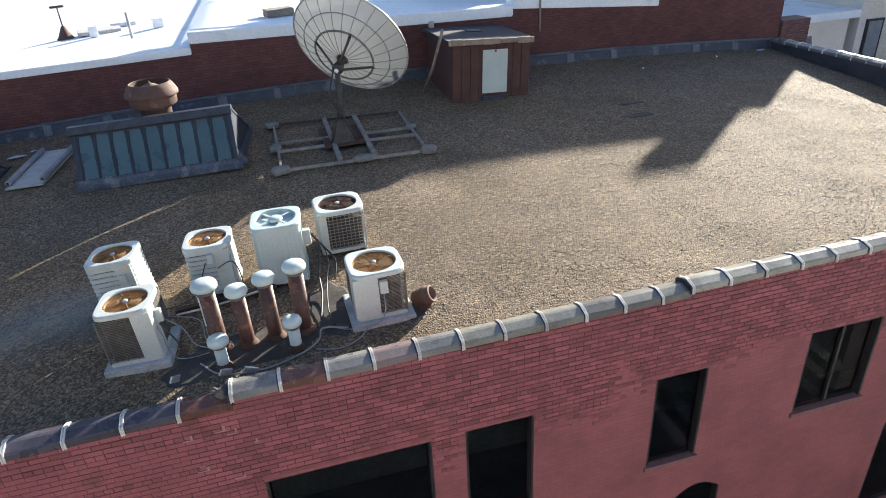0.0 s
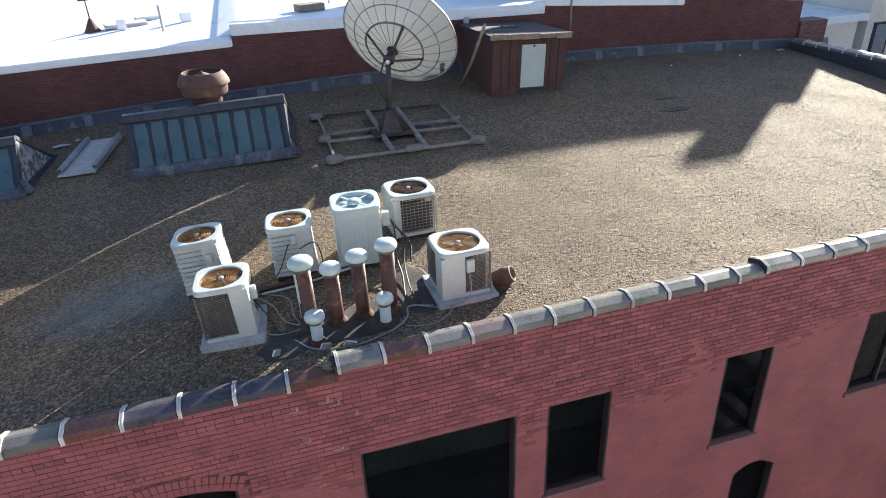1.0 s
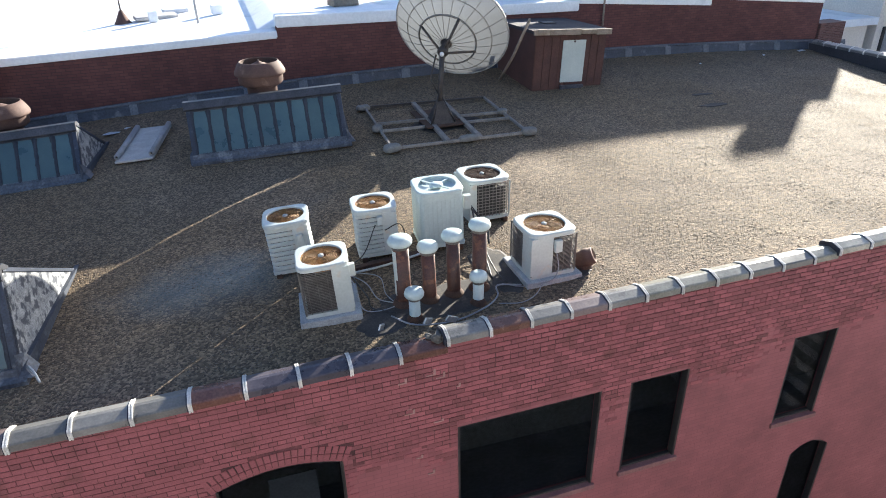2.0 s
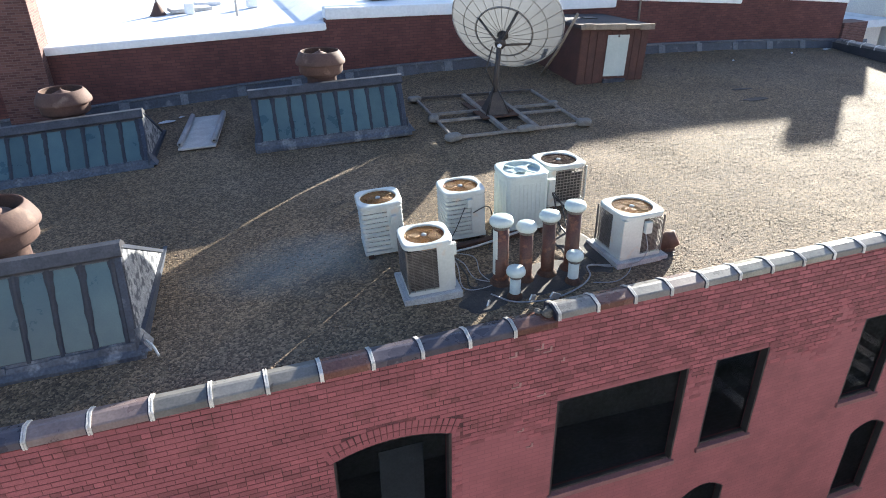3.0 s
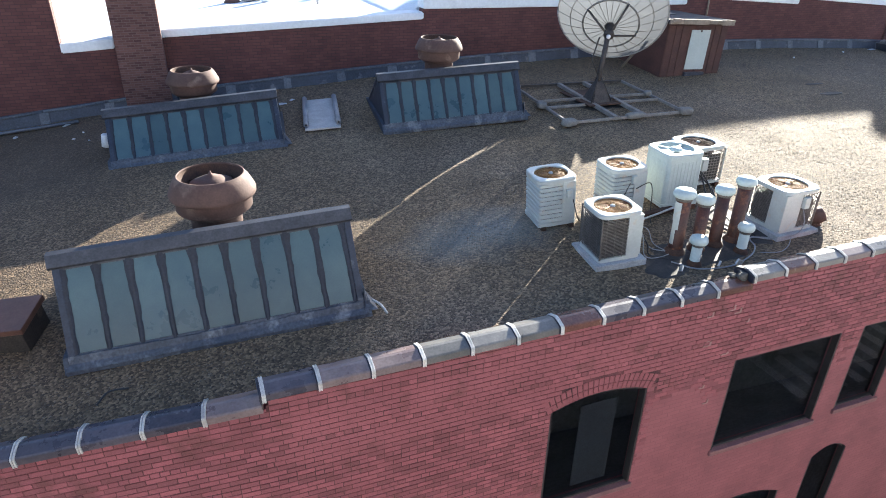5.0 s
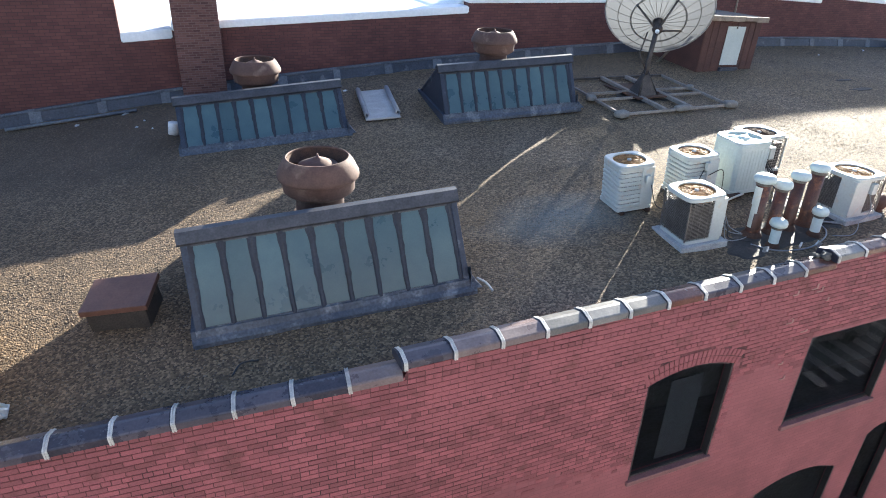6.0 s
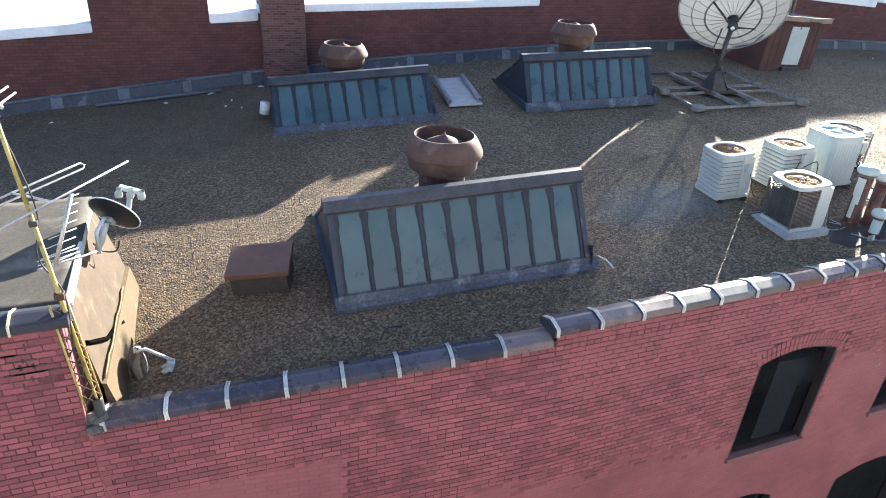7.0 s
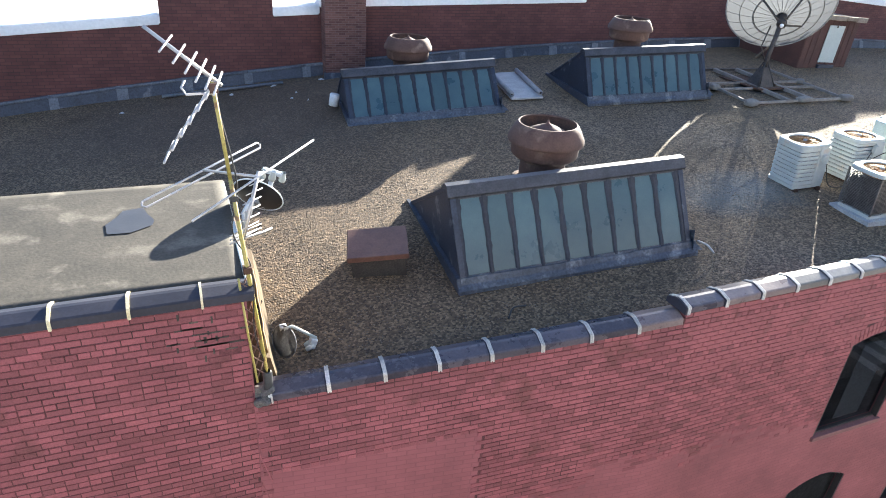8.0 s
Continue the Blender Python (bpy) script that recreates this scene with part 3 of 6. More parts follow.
def window(number, o):
    """A dark sash window set back in its opening, with sill."""
    x0, x1, z0, z1, rise = o
    w = thing("window_%d" % number, pose((x0 + x1) / 2, 0.06, z0), "dark-framed window with black glass in the red facade", "window", "facade windows", "structure")
    hw, h = (x1 - x0) / 2, z1 - z0
    bm = bmesh.new()
    box(bm, -hw, -hw + 0.04, -0.055, 0.08, 0, h - rise)
    box(bm, hw - 0.04, hw, -0.055, 0.08, 0, h - rise)
    box(bm, -hw + 0.06, hw - 0.06, 0, 0.08, 0, 0.05)
    n = 10 if rise else 1
    for k in range(n):
        u0, u1 = -hw + 2 * hw * k / n, -hw + 2 * hw * (k + 1) / n
        a0, a1 = h - rise * (u0 / hw) ** 2, h - rise * (u1 / hw) ** 2
        vs = [bm.verts.new(p) for p in ((u0, 0, a0 - 0.07), (u1, 0, a1 - 0.07), (u1, 0, a1), (u0, 0, a0), (u0, 0.08, a0 - 0.07), (u1, 0.08, a1 - 0.07), (u1, 0.08, a1), (u0, 0.08, a0))]
        for q in ((0, 1, 2, 3), (7, 6, 5, 4), (0, 4, 5, 1), (3, 2, 6, 7)):
            bm.faces.new([vs[i] for i in q])
    part("window_frame", bm, WINDOW_FRAME, w)
    cols = 2 if 0.8 < hw < 0.9 and not rise else 1
    for c in range(cols):
        a = -hw + 0.06 + (2 * hw - 0.12) * c / cols
        b = -hw + 0.06 + (2 * hw - 0.12) * (c + 1) / cols
        bm = bmesh.new()
        steps = 8 if rise else 1
        lo, hi = [], []
        for k in range(steps + 1):
            u = a + 0.012 + (b - a - 0.024) * k / steps
            lo.append(bm.verts.new((u, 0.05, 0.07)))
            hi.append(bm.verts.new((u, 0.05, h - 0.07 - rise * (u / hw) ** 2)))
        for k in range(steps):
            bm.faces.new((lo[k], lo[k + 1], hi[k + 1], hi[k]))
        pane = part("pane", bm, GLAZING, w)
        pane.visible_shadow = False
        if pane.data.polygons[0].normal.y > 0:
            pane.data.flip_normals()
        if c:
            part("mullion", Box(a - 0.03, a + 0.03, 0, 0.07, 0.07, h - 0.07 - rise * (a / hw) ** 2), WINDOW_FRAME, w)
    part("window_sill", Box(-hw - 0.04, hw + 0.04, -0.11, 0.02, -0.09, 0.014, 0.012), SILL, w, "painted projecting sill")
    return w


wins = [window(i + 1, o) for i, o in enumerate(OPENINGS)]
part("curtain", Box(-0.2, 0.52, 0.25, 0.27, 0.1, 1.95), COATED_WALL, wins[0], "grey curtain behind the glass")

# ---- coping of clay tiles on the street parapet ----
PROFILE = [(-0.07, 0.0), (-0.066, 0.092), (-0.048, 0.112), (0.1, 0.15), (0.15, 0.152), (0.3, 0.1), (0.325, 0.075), (0.325, 0.0)]


def fat(outline, by):
    cy, cz = 0.128, 0.05
    return [(cy + (y - cy) * (1 + by / 0.2), cz + (z - cz) * (1 + by / 0.1)) for y, z in outline]


def mesh_of(name, bm, material):
    me = bpy.data.meshes.new(name)
    bmesh.ops.recalc_face_normals(bm, faces=bm.faces)
    bm.to_mesh(me)
    bm.free()
    me.materials.append(material)
    return me


def tile_bm(length):
    bm = prism(bmesh.new(), PROFILE, 0.0, length)
    return bm


TILE = 0.61
tile_meshes = [mesh_of("coping_tile", tile_bm(TILE - 0.012), m) for m in (COPING, COPING_NAVY, COPING_MAUVE, COPING_BROWN, COPING_GLARE)]
collar_bm = bmesh.new()
for a in (-0.022, 0.005):
    prism(collar_bm, fat(PROFILE, 0.022), a, a + 0.017)
prism(collar_bm, fat(PROFILE, 0.01), -0.01, 0.01)
collar_mesh = mesh_of("collar", collar_bm, COLLAR)
# thin dark strip drawn in as the shadow line left of each collar
collar_shade_mesh = mesh_of("joint", prism(bmesh.new(), fat(PROFILE, 0.006), -0.038, -0.022), COPING_DARK)
dark_tile = mesh_of("coping_tile", tile_bm(TILE - 0.012), COPING_DARK)
yellow_collar = mesh_of("collar", prism(bmesh.new(), fat(PROFILE, 0.02), -0.03, 0.03), YELLOW_COLLAR)
coping = thing("parapet_coping", pose(0, 0, 0), "row of glazed clay coping tiles with raised joint collars", "coping", kind="structure")


def coping_run(x0, x1, seed, tile, glazes=""):
    """Tiles end to end; glazes: g grey, n navy, m mauve, b brown, p pale with sun glare, one letter a tile, then by
    chance.
    """
    rnd = random.Random(seed)
    x, count = x0, 0
    while x < x1 - 0.1:
        s = min(tile, x1 - x) / TILE
        xa, xb = x, x + TILE * s
        mid = (xa + xb) / 2
        slope = math.degrees(math.atan(0.094)) if XC < mid < 4.38 else (0.75 if mid > XC else 0.0)
        z = coping_z(mid) + (0.094 if XC < mid < 4.38 else 0.0) * (xa - mid)
        yaw = math.degrees(math.atan(-0.13)) if XC < mid < 4.4 else 0.0
        # past 13 lighter tiles come up more often, imitating the glare there
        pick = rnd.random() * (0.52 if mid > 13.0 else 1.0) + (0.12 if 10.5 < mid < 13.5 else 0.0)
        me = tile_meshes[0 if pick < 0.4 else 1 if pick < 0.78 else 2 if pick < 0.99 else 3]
        # beyond 13.6 most tiles take the clay with painted sun glare
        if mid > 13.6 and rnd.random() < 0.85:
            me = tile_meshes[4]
        if count < len(glazes):
            me = tile_meshes["gnmbp".index(glazes[count])]
        count += 1
        wob = rnd.uniform(-0.6, 0.6)
        m = pose(xa, wall_y(xa), z, rnd.uniform(-0.8, 0.8), -slope + wob * 0.4, yaw + wob)
        t = share("coping_tile", me, coping, m @ Matrix.Diagonal((s, 1, 1, 1)))
        share("collar", collar_mesh, t, pose(0, 0, 0))
        share("joint", collar_shade_mesh, t, pose(0, 0, 0))
        # dark disc over the pale end face of each run's first tile
        if count == 1 and x0 > 0:
            part("end_stop", prism(bmesh.new(), fat(PROFILE, 0.012), -0.05, -0.038), COPING_DARK, t, "dark disc over the tile end at the step")
        x = xb


coping_run(-1.45, 4.33, 1, 0.7225, "nnnnnnnm")
coping_run(4.33, 12.12, 2, 0.7082, "nmmgggbnnnb")
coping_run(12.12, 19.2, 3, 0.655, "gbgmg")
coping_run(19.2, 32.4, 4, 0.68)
for k in range(15):
    t = share("coping_tile", dark_tile, coping, pose(-2.12 - (14 - k) * 0.745, wall_y(-5), coping_z(-5), 0.4 * math.sin(k * 3.1), 0, 0.5 * math.sin(k * 5.3)) @ Matrix.Diagonal((0.745 / (TILE - 0.012) if k < 14 else 0.95, 1, 1, 1)))
    share("collar", yellow_collar, t, Matrix.Diagonal((0.45, 1, 1, 1)))

# ---- rear wall, its base flashing and white capping ----
YB = 14.0
CAPS = [(-14.0, -2.2, 0.97, 1.92, 0.26), (0.81, 2.15, 2.15, 2.22, 0.26), (2.15, 11.3, 2.42, 2.69, 0.22), (11.3, 21.66, 3.0, 2.86, 0.34), (21.66, 27.2, 3.1, 2.72, 0.34), (27.2, 32.6, 2.93, 2.5, 0.34)]
bm = bmesh.new()
for x0, x1, za, zb, lip in CAPS + [(-2.2, 0.81, 7.5, 7.5, 0)]:
    vs = [bm.verts.new(p) for p in ((x0, YB, -2), (x1, YB, -2), (x1, YB, zb), (x0, YB, za), (x0, YB + 0.4, -2), (x1, YB + 0.4, -2), (x1, YB + 0.4, zb), (x0, YB + 0.4, za))]
    for q in ((0, 1, 2, 3), (7, 6, 5, 4), (0, 4, 5, 1), (3, 2, 6, 7), (0, 3, 7, 4), (1, 5, 6, 2)):
        bm.faces.new([vs[i] for i in q])
rear = part("wall_north", bm, PARTY_BRICK)
tagged(rear, "old dark-red brick party wall behind the gravel roof", "wall", kind="structure")
capping = thing("wall_capping", pose(0, 0, 0), "white membrane capping stepping along the party wall", "wall capping", kind="structure")
for x0, x1, za, zb, lip in CAPS:
    bm = bmesh.new()
    vs = [bm.verts.new(p) for p in ((x0, YB - 0.07, za), (x1, YB - 0.07, zb), (x1, YB - 0.07, zb + lip), (x0, YB - 0.07, za + lip), (x0, YB + 0.6, za), (x1, YB + 0.6, zb), (x1, YB + 0.6, zb + lip), (x0, YB + 0.6, za + lip))]
    for q in ((0, 1, 2, 3), (7, 6, 5, 4), (0, 4, 5, 1), (3, 2, 6, 7), (0, 3, 7, 4), (1, 5, 6, 2)):
        bm.faces.new([vs[i] for i in q])
    bmesh.ops.bevel(bm, geom=list(bm.edges), offset=0.03, segments=2, affect="EDGES")
    part("cap_length", bm, WHITE_ROOF, capping)

flashing = thing("base_flashing", pose(0, 0, 0), "blue-grey coated flashing along the foot of the party wall", "flashing", kind="structure")
for k in range(28):
    x0, x1 = -13.6 + k * 1.7, -13.6 + (k + 1) * 1.7
    if x0 < 20.6 < x1 + 1.5 and x1 > 18.4 and x0 < 21.2:
        continue
    bm = bmesh.new()
    za, zb = roof_z(x0, YB), roof_z(x1, YB)
    h = 0.34
    vs = [bm.verts.new(p) for p in ((x0, YB - 0.16, za - 0.05), (x1, YB - 0.16, zb - 0.05), (x1, YB - 0.05, zb + h), (x0, YB - 0.05, za + h), (x0, YB + 0.02, za + h + 0.02), (x1, YB + 0.02, zb + h + 0.02))]
    for q in ((0, 1, 2, 3), (3, 2, 5, 4)):
        bm.faces.new([vs[i] for i in q])
    part("flashing_sheet", bm, TAR_BLUE, flashing)
    rail = Tube([(x0, YB - 0.055, za + h - 0.03), (x1, YB - 0.055, zb + h - 0.03)], 0.045, 6)
    part("top_edge", rail, STRAP, flashing, "pale upper edge")
    bm = bmesh.new()
    wid = 0.1 + 0.05 * abs(math.sin(k * 2.3))
    box(bm, -wid, wid, -0.02, 0.01, -0.02, 0.37)
    part("strap", bm, STRAP, flashing, m=pose(x1, YB - 0.155, zb, -17))

# ---- side parapet at the far end ----
EASTZ = 1.0
side_par = part("wall_east", Box(32.2, 32.55, 0.3, 14.0, -6, EASTZ), COATED_WALL)
tagged(side_par, "dark low brick parapet at the roof's end", "wall", kind="structure")
side_cop = thing("side_coping", pose(0, 0, 0), "dark clay coping along the end parapet", "coping", kind="structure")
for k in range(22):
    t = share("coping_tile", tile_meshes[0], side_cop, pose(32.53, 0.35 + k * TILE, EASTZ, 0, 0, 90))
    share("collar", collar_mesh, t, pose(0, 0, 0))

# ---- brick pier and chimney on the party wall ----
def brick_stack(name, x0, x1, y0, y1, z0, z1, label):
    return tagged(part(name, Box(x0, x1, y0, y1, z0, z1, 0.012), CHIMNEY_BRICK), label, "chimney")


chimney = thing("chimney", pose(0, 0, 0), "tall square chimney stack of weathered red brick", "chimney")
part("shaft", Box(2.2, 3.42, 13.5, 14.7, 0.2, 7.0, 0.012), CHIMNEY_BRICK, chimney)
part("base_skirt", prism(bmesh.new(), [(13.34, 0.1), (13.47, 0.62), (13.52, 0.64), (13.52, 0.1)], 2.14, 3.48), TAR_BLUE, chimney, "blue-grey coated skirt at the foot")
corner_pier = brick_stack("corner_pier", 32.62, 33.9, 13.9, 14.7, -2, 1.72, "low square brick pier at the end of the party wall")

# ---- neighbouring roofs, street and distance ----
def white_z(x, y):
    """Height of the neighbouring white roof, which follows its parapet."""
    return float(np.interp(x, (-40, -14, -2.2, 2.15, 11.2, 11.4, 22, 34), (1.0, 1.0, 2.0, 2.25, 2.76, 3.05, 2.95, 2.6))) - 0.012 * (y - 14)


wall_rod = part("wall_pipe", Tube([(22.62, 13.9, 2.3), (22.62, 13.9, 3.45)], 0.035, 8), WOOD)
tagged(wall_rod, "thin weathered pipe fixed to the party wall", "pipe")
wall_box = part("junction_box", Box(18.72, 18.88, 13.86, 14.0, 2.7, 2.98, 0.012), BOARD)
tagged(wall_box, "small pale box on the party wall", "junction box")
white_roof = part("neighbour_roof", grid_surface(-40, 32.6, 14.58, 60, 120, 30, white_z, 0.3), WHITE_ROOF)
tagged(white_roof, "sunlit white membrane roof of the adjoining building", "roof", kind="structure")
house = part("neighbour_block", Box(-40, 32.6, 14.45, 60, FOOT, 0.3), PARTY_BRICK)
tagged(house, "brick block under the white roof", "building", kind="structure")
# out-of-view slabs, added only to throw the shadow bands across the gravel
shade_slabs = part("shadow_slabs", Box(24.73, 25.43, 24, 24.3, 2.0, 9.55), PARTY_BRICK)
part("low_shade_slab", Box(21.4, 24.73, 24, 24.3, 2.0, 7.7), PARTY_BRICK, shade_slabs)
part("low_shade_slab", Box(25.43, 30.7, 24, 24.3, 2.0, 8.03), PARTY_BRICK, shade_slabs)
part("end_shade_slab", Box(30.7, 31.9, 24, 24.3, 2.0, 8.03), PARTY_BRICK, shade_slabs)
tagged(shade_slabs, "unseen brick slabs added on the neighbouring roof to cast shadows", "building")
ground = part("ground", Box(-400, 500, -300, 700, FOOT - 0.5, FOOT), STREET)
tagged(ground, "asphalt street and ground far below the roof", "ground", kind="structure")


def plain_building(name, x0, x1, y0, y1, z1, label, face, cols, rows, z0=FOOT, material=None):
    """A far building with recessed windows on one face."""
    b = thing(name, pose(0, 0, 0), label, "building")
    part("wall", Box(x0, x1, y0, y1, z0, z1), material or GREY_BUILDING, b)
    part("roof", Box(x0 - 0.3, x1 + 0.3, y0 - 0.3, y1 + 0.3, z1, z1 + 0.35), WHITE_ROOF, b)
    for r in range(rows):
        for c in range(cols):
            z = z1 - (4.7 if face == "y+" else 5.5) - r * 3.4 + (2.9 if face == "x" else 0.0)
            if face == "x":
                y = y0 + (y1 - y0) * (c + 0.5) / cols
                w = part("window", Box(x0 - 0.12, x0 + 0.05, y - 0.8, y + 0.8, z, z + 1.7), WINDOW_FRAME, b)
                part("pane", Box(x0 - 0.14, x0 - 0.125, y - 0.68, y + 0.68, z + 0.1, z + 1.6), MID_GREY, w)
            else:
                x = x0 + (x1 - x0) * (c + 0.5) / cols
                yy = y1 if face == "y+" else y0
                s = 1 if face == "y+" else -1
                hw = 0.8 if face == "y+" else 0.5
                w = part("window", Box(x - hw, x + hw, min(yy, yy + s * 0.1), max(yy, yy + s * 0.1), z, z + 1.9), WINDOW_FRAME, b)
                part("pane", Box(x - hw + 0.12, x + hw - 0.12, min(yy + s * 0.105, yy + s * 0.12), max(yy + s * 0.105, yy + s * 0.12), z + 0.1, z + 1.8), MID_GREY, w)
    return b


plain_building("low_annex", 34.9, 40.6, 18.5, 40, 0.55, "low pale rendered building with a white roof beyond the parapet", "y-", 1, 0)
plain_building("office_building", 41.0, 52.0, 18.3, 28, 4.0, "pale grey masonry building with tall dark windows beyond the roof", "y-", 6, 4)
plain_building("low_building", 33.4, 47, -8, 17, -2.6, "low building with a pale roof beyond the end parapet", "x", 8, 2)
plain_building("far_building", 43.5, 60, 10, 45, 3.6, "pale office building with rows of windows in the distance", "x", 10, 3)
# unseen slabs whose tops are set to cast the stepped shadow edge
far_slabs = thing("far_shadow_slabs", pose(0, 0, 0), "unseen brick slabs added beyond the neighbouring roof to cast its stepped shadow", "building")
part("wall", Box(40.4, 51.2, 30, 30.4, FOOT, 11.2), PARTY_BRICK, far_slabs)
part("tall_far_slab", Box(51.2, 52.65, 30, 30.4, FOOT, 11.9), PARTY_BRICK, far_slabs)
part("side_far_slab", Box(52.6, 53.5, 30, 30.4, FOOT, 10.6), PARTY_BRICK, far_slabs)
# added behind the camera to bounce sun onto the street facade
plain_building("bounce_building", -50, 70, -34, -19, 9.0, "unseen pale building added across the street to bounce sunlight", "y+", 36, 5, material=PALE_BUILDING)

# ---- crossing and parked car down in the street, mirrored in the windows ----
crossing = thing("zebra_crossing", pose(30.4, -9.2, FOOT), "white-striped pedestrian crossing on the asphalt", "crossing", kind="structure")
for k in range(9):
    part("stripe", Box(-0.26, 0.26, -1.9, 1.9, 0.004, 0.012), BOARD, crossing, m=pose((k - 4) * 1.1, 0, 0))


def parked_car(x, y, yaw):
    c = thing("car", pose(x, y, FOOT, 0, 0, yaw), "pale silver saloon car parked at the kerb", "car")
    part("body", prism(bmesh.new(), [(-1.1, 0.35), (-1.12, 0.75), (-0.98, 1.05), (0.98, 1.05), (1.12, 0.75), (1.1, 0.35)], -2.7, 2.7), BOARD, c)
    cab = bmesh.new()
    lo = [cab.verts.new(p) for p in ((-1.5, -0.98, 1.05), (1.3, -0.98, 1.05), (1.3, 0.98, 1.05), (-1.5, 0.98, 1.05))]
    hi = [cab.verts.new(p) for p in ((-0.9, -0.8, 1.72), (0.6, -0.8, 1.72), (0.6, 0.8, 1.72), (-0.9, 0.8, 1.72))]
    for k in range(4):
        cab.faces.new((lo[k], lo[(k + 1) % 4], hi[(k + 1) % 4], hi[k]))
    cab.faces.new(hi)
    part("windows", cab, BLACK, c, "dark glass of the cabin")
    part("roof", Box(-0.88, 0.58, -0.78, 0.78, 1.71, 1.77, 0.02), BOARD, c)
    for sx in (-1.7, 1.7):
        for sy in (-1, 1):
            part("wheel", lathe(bmesh.new(), [(0.0, -0.12), (0.22, -0.12), (0.38, -0.1), (0.4, 0.0), (0.38, 0.1), (0.22, 0.12), (0, 0.12)], 20, pose(sx, sy * 1.02, 0.4, 90, 0, 0)), BLACK, c)
    return c


parked_car(28.2, -10.6, 8)

# ---- raised stair bulkhead at the roof's end ----
BZ = 1.12
bulk_bm = bmesh.new()
for y, base in ((1.06, -1.43), (4.05, -1.28)):
    for x, z in ((-14.0, -2.0), (base, -2.0), (base, -0.1), (-1.59, BZ), (-14.0, BZ)):
        bulk_bm.verts.new((x, y, z))
bulk_bm.verts.ensure_lookup_table()
for k in range(5):
    bulk_bm.faces.new([bulk_bm.verts[i] for i in (k, (k + 1) % 5, 5 + (k + 1) % 5, 5 + k)])
bulk_bm.faces.new([bulk_bm.verts[i] for i in range(5)])
bulk_bm.faces.new([bulk_bm.verts[i] for i in range(9, 4, -1)])
bulk = part("bulkhead_wall", bulk_bm, TAN)
tagged(bulk, "sunlit tan rendered wall of the raised bulkhead", "wall", kind="structure")


def bulk_top(x, y):
    return BZ + 0.06 + 0.015 * noise.noise((x * 0.9, y * 0.9, 1)) + 0.02 * (y - 1)


bulk_roof = part("bulkhead_roof", grid_surface(-14, -1.57, 1.1, 4.1, 70, 24, bulk_top, 0.1), BULK_ROOF)
tagged(bulk_roof, "patched grey roll roofing on the bulkhead", "roof", kind="structure")
edge = part("trim", Box(-1.62, -1.56, 1.0, 4.1, BZ - 0.02, BZ + 0.1, 0.012), WHITE_PAINT)
tagged(edge, "white metal edge trim along the bulkhead roof", "trim", kind="structure")
# dark bent strip over the render, drawn as a plain black tube
crack = part("wall_crack", Tube([(-1.51, 1.13, 0.58), (-1.5, 1.3, 0.46), (-1.42, 1.95, 0.055), (-1.37, 2.3, -0.03), (-1.3, 2.64, -0.16)], 0.032, 6), STRIP_BLACK)
tagged(crack, "dark bent strip across the tan render", "crack", kind="structure")
skirt_bm = bmesh.new()
for y, base in ((1.06, -1.42), (4.06, -1.27)):
    for x, z in ((base - 0.05, 0.0), (base + 0.03, -0.02), (base + 0.18, -0.75), (base - 0.05, -0.75)):
        skirt_bm.verts.new((x, y, z))
skirt_bm.verts.ensure_lookup_table()
for k in range(4):
    skirt_bm.faces.new([skirt_bm.verts[i] for i in (k, (k + 1) % 4, 4 + (k + 1) % 4, 4 + k)])
skirt_bm.faces.new([skirt_bm.verts[i] for i in range(4)])
skirt_bm.faces.new([skirt_bm.verts[i] for i in range(7, 3, -1)])
seal_rnd = random.Random(5)
seal = part("trim", Tube([(-1.415 + 0.05 * (y - 1.1) + seal_rnd.uniform(-0.008, 0.008), y, 0.0 + seal_rnd.uniform(-0.012, 0.012)) for y in [1.15 + 0.16 * k for k in range(15)]], 0.014, 6), OCHRE)
tagged(seal, "ochre sealant line along the bulkhead upstand", "trim", kind="structure")
skirt = part("baseboard", skirt_bm, SKIRT)
tagged(skirt, "rendered upstand at the foot of the bulkhead wall", "upstand", kind="structure")
patch_bm = bmesh.new()
ring = [patch_bm.verts.new((x + 0.03 * noise.noise((x * 9, y * 9, 3)), y + 0.03 * noise.noise((x * 9, y * 9, 7)), BZ)) for x, y in ((-3.15, 2.55), (-3.16, 2.85), (-3.02, 3.1), (-2.98, 3.26), (-2.72, 3.32), (-2.66, 3.1), (-2.56, 2.86), (-2.6, 2.7), (-2.86, 2.56))]
for v in ring:
    v.co.z = bulk_top(v.co.x, v.co.y) + 0.012
patch_bm.faces.new(ring)
tar_patch = part("tar_patch", patch_bm, PUDDLE)
tagged(tar_patch, "dark wet patch on the roll roofing", "wet patch", kind="structure")


# ---- skylights ----
def ragged_bar(run, seed, fat):
    """A glazing bar smeared with tar, its edges uneven."""
    bm = bmesh.new()
    rows = []
    for k in range(15):
        y = 0.1 + (run - 0.16) * k / 14
        a = 0.044 + 0.0012 * k + 0.055 * abs(noise.noise((seed * 7.3, k * 1.1, 1.0)))
        b = 0.044 + 0.0012 * k + 0.055 * abs(noise.noise((seed * 3.1, k * 1.1, 6.0)))
        a, b = a * fat, b * fat
        if k > 11:
            a, b = a + 0.008 * (k - 11), b + 0.008 * (k - 11)
        rows.append([bm.verts.new(p) for p in ((-a, y, -0.02), (-a, y, 0.012), (-0.018, y, 0.032), (0.018, y, 0.032), (b, y, 0.012), (b, y, -0.02))])
    for p, q in zip(rows, rows[1:]):
        for j in range(6):
            bm.faces.new((p[j], p[(j + 1) % 6], q[(j + 1) % 6], q[j]))
    bm.faces.new(rows[0])
    bm.faces.new(rows[-1][::-1])
    return bm


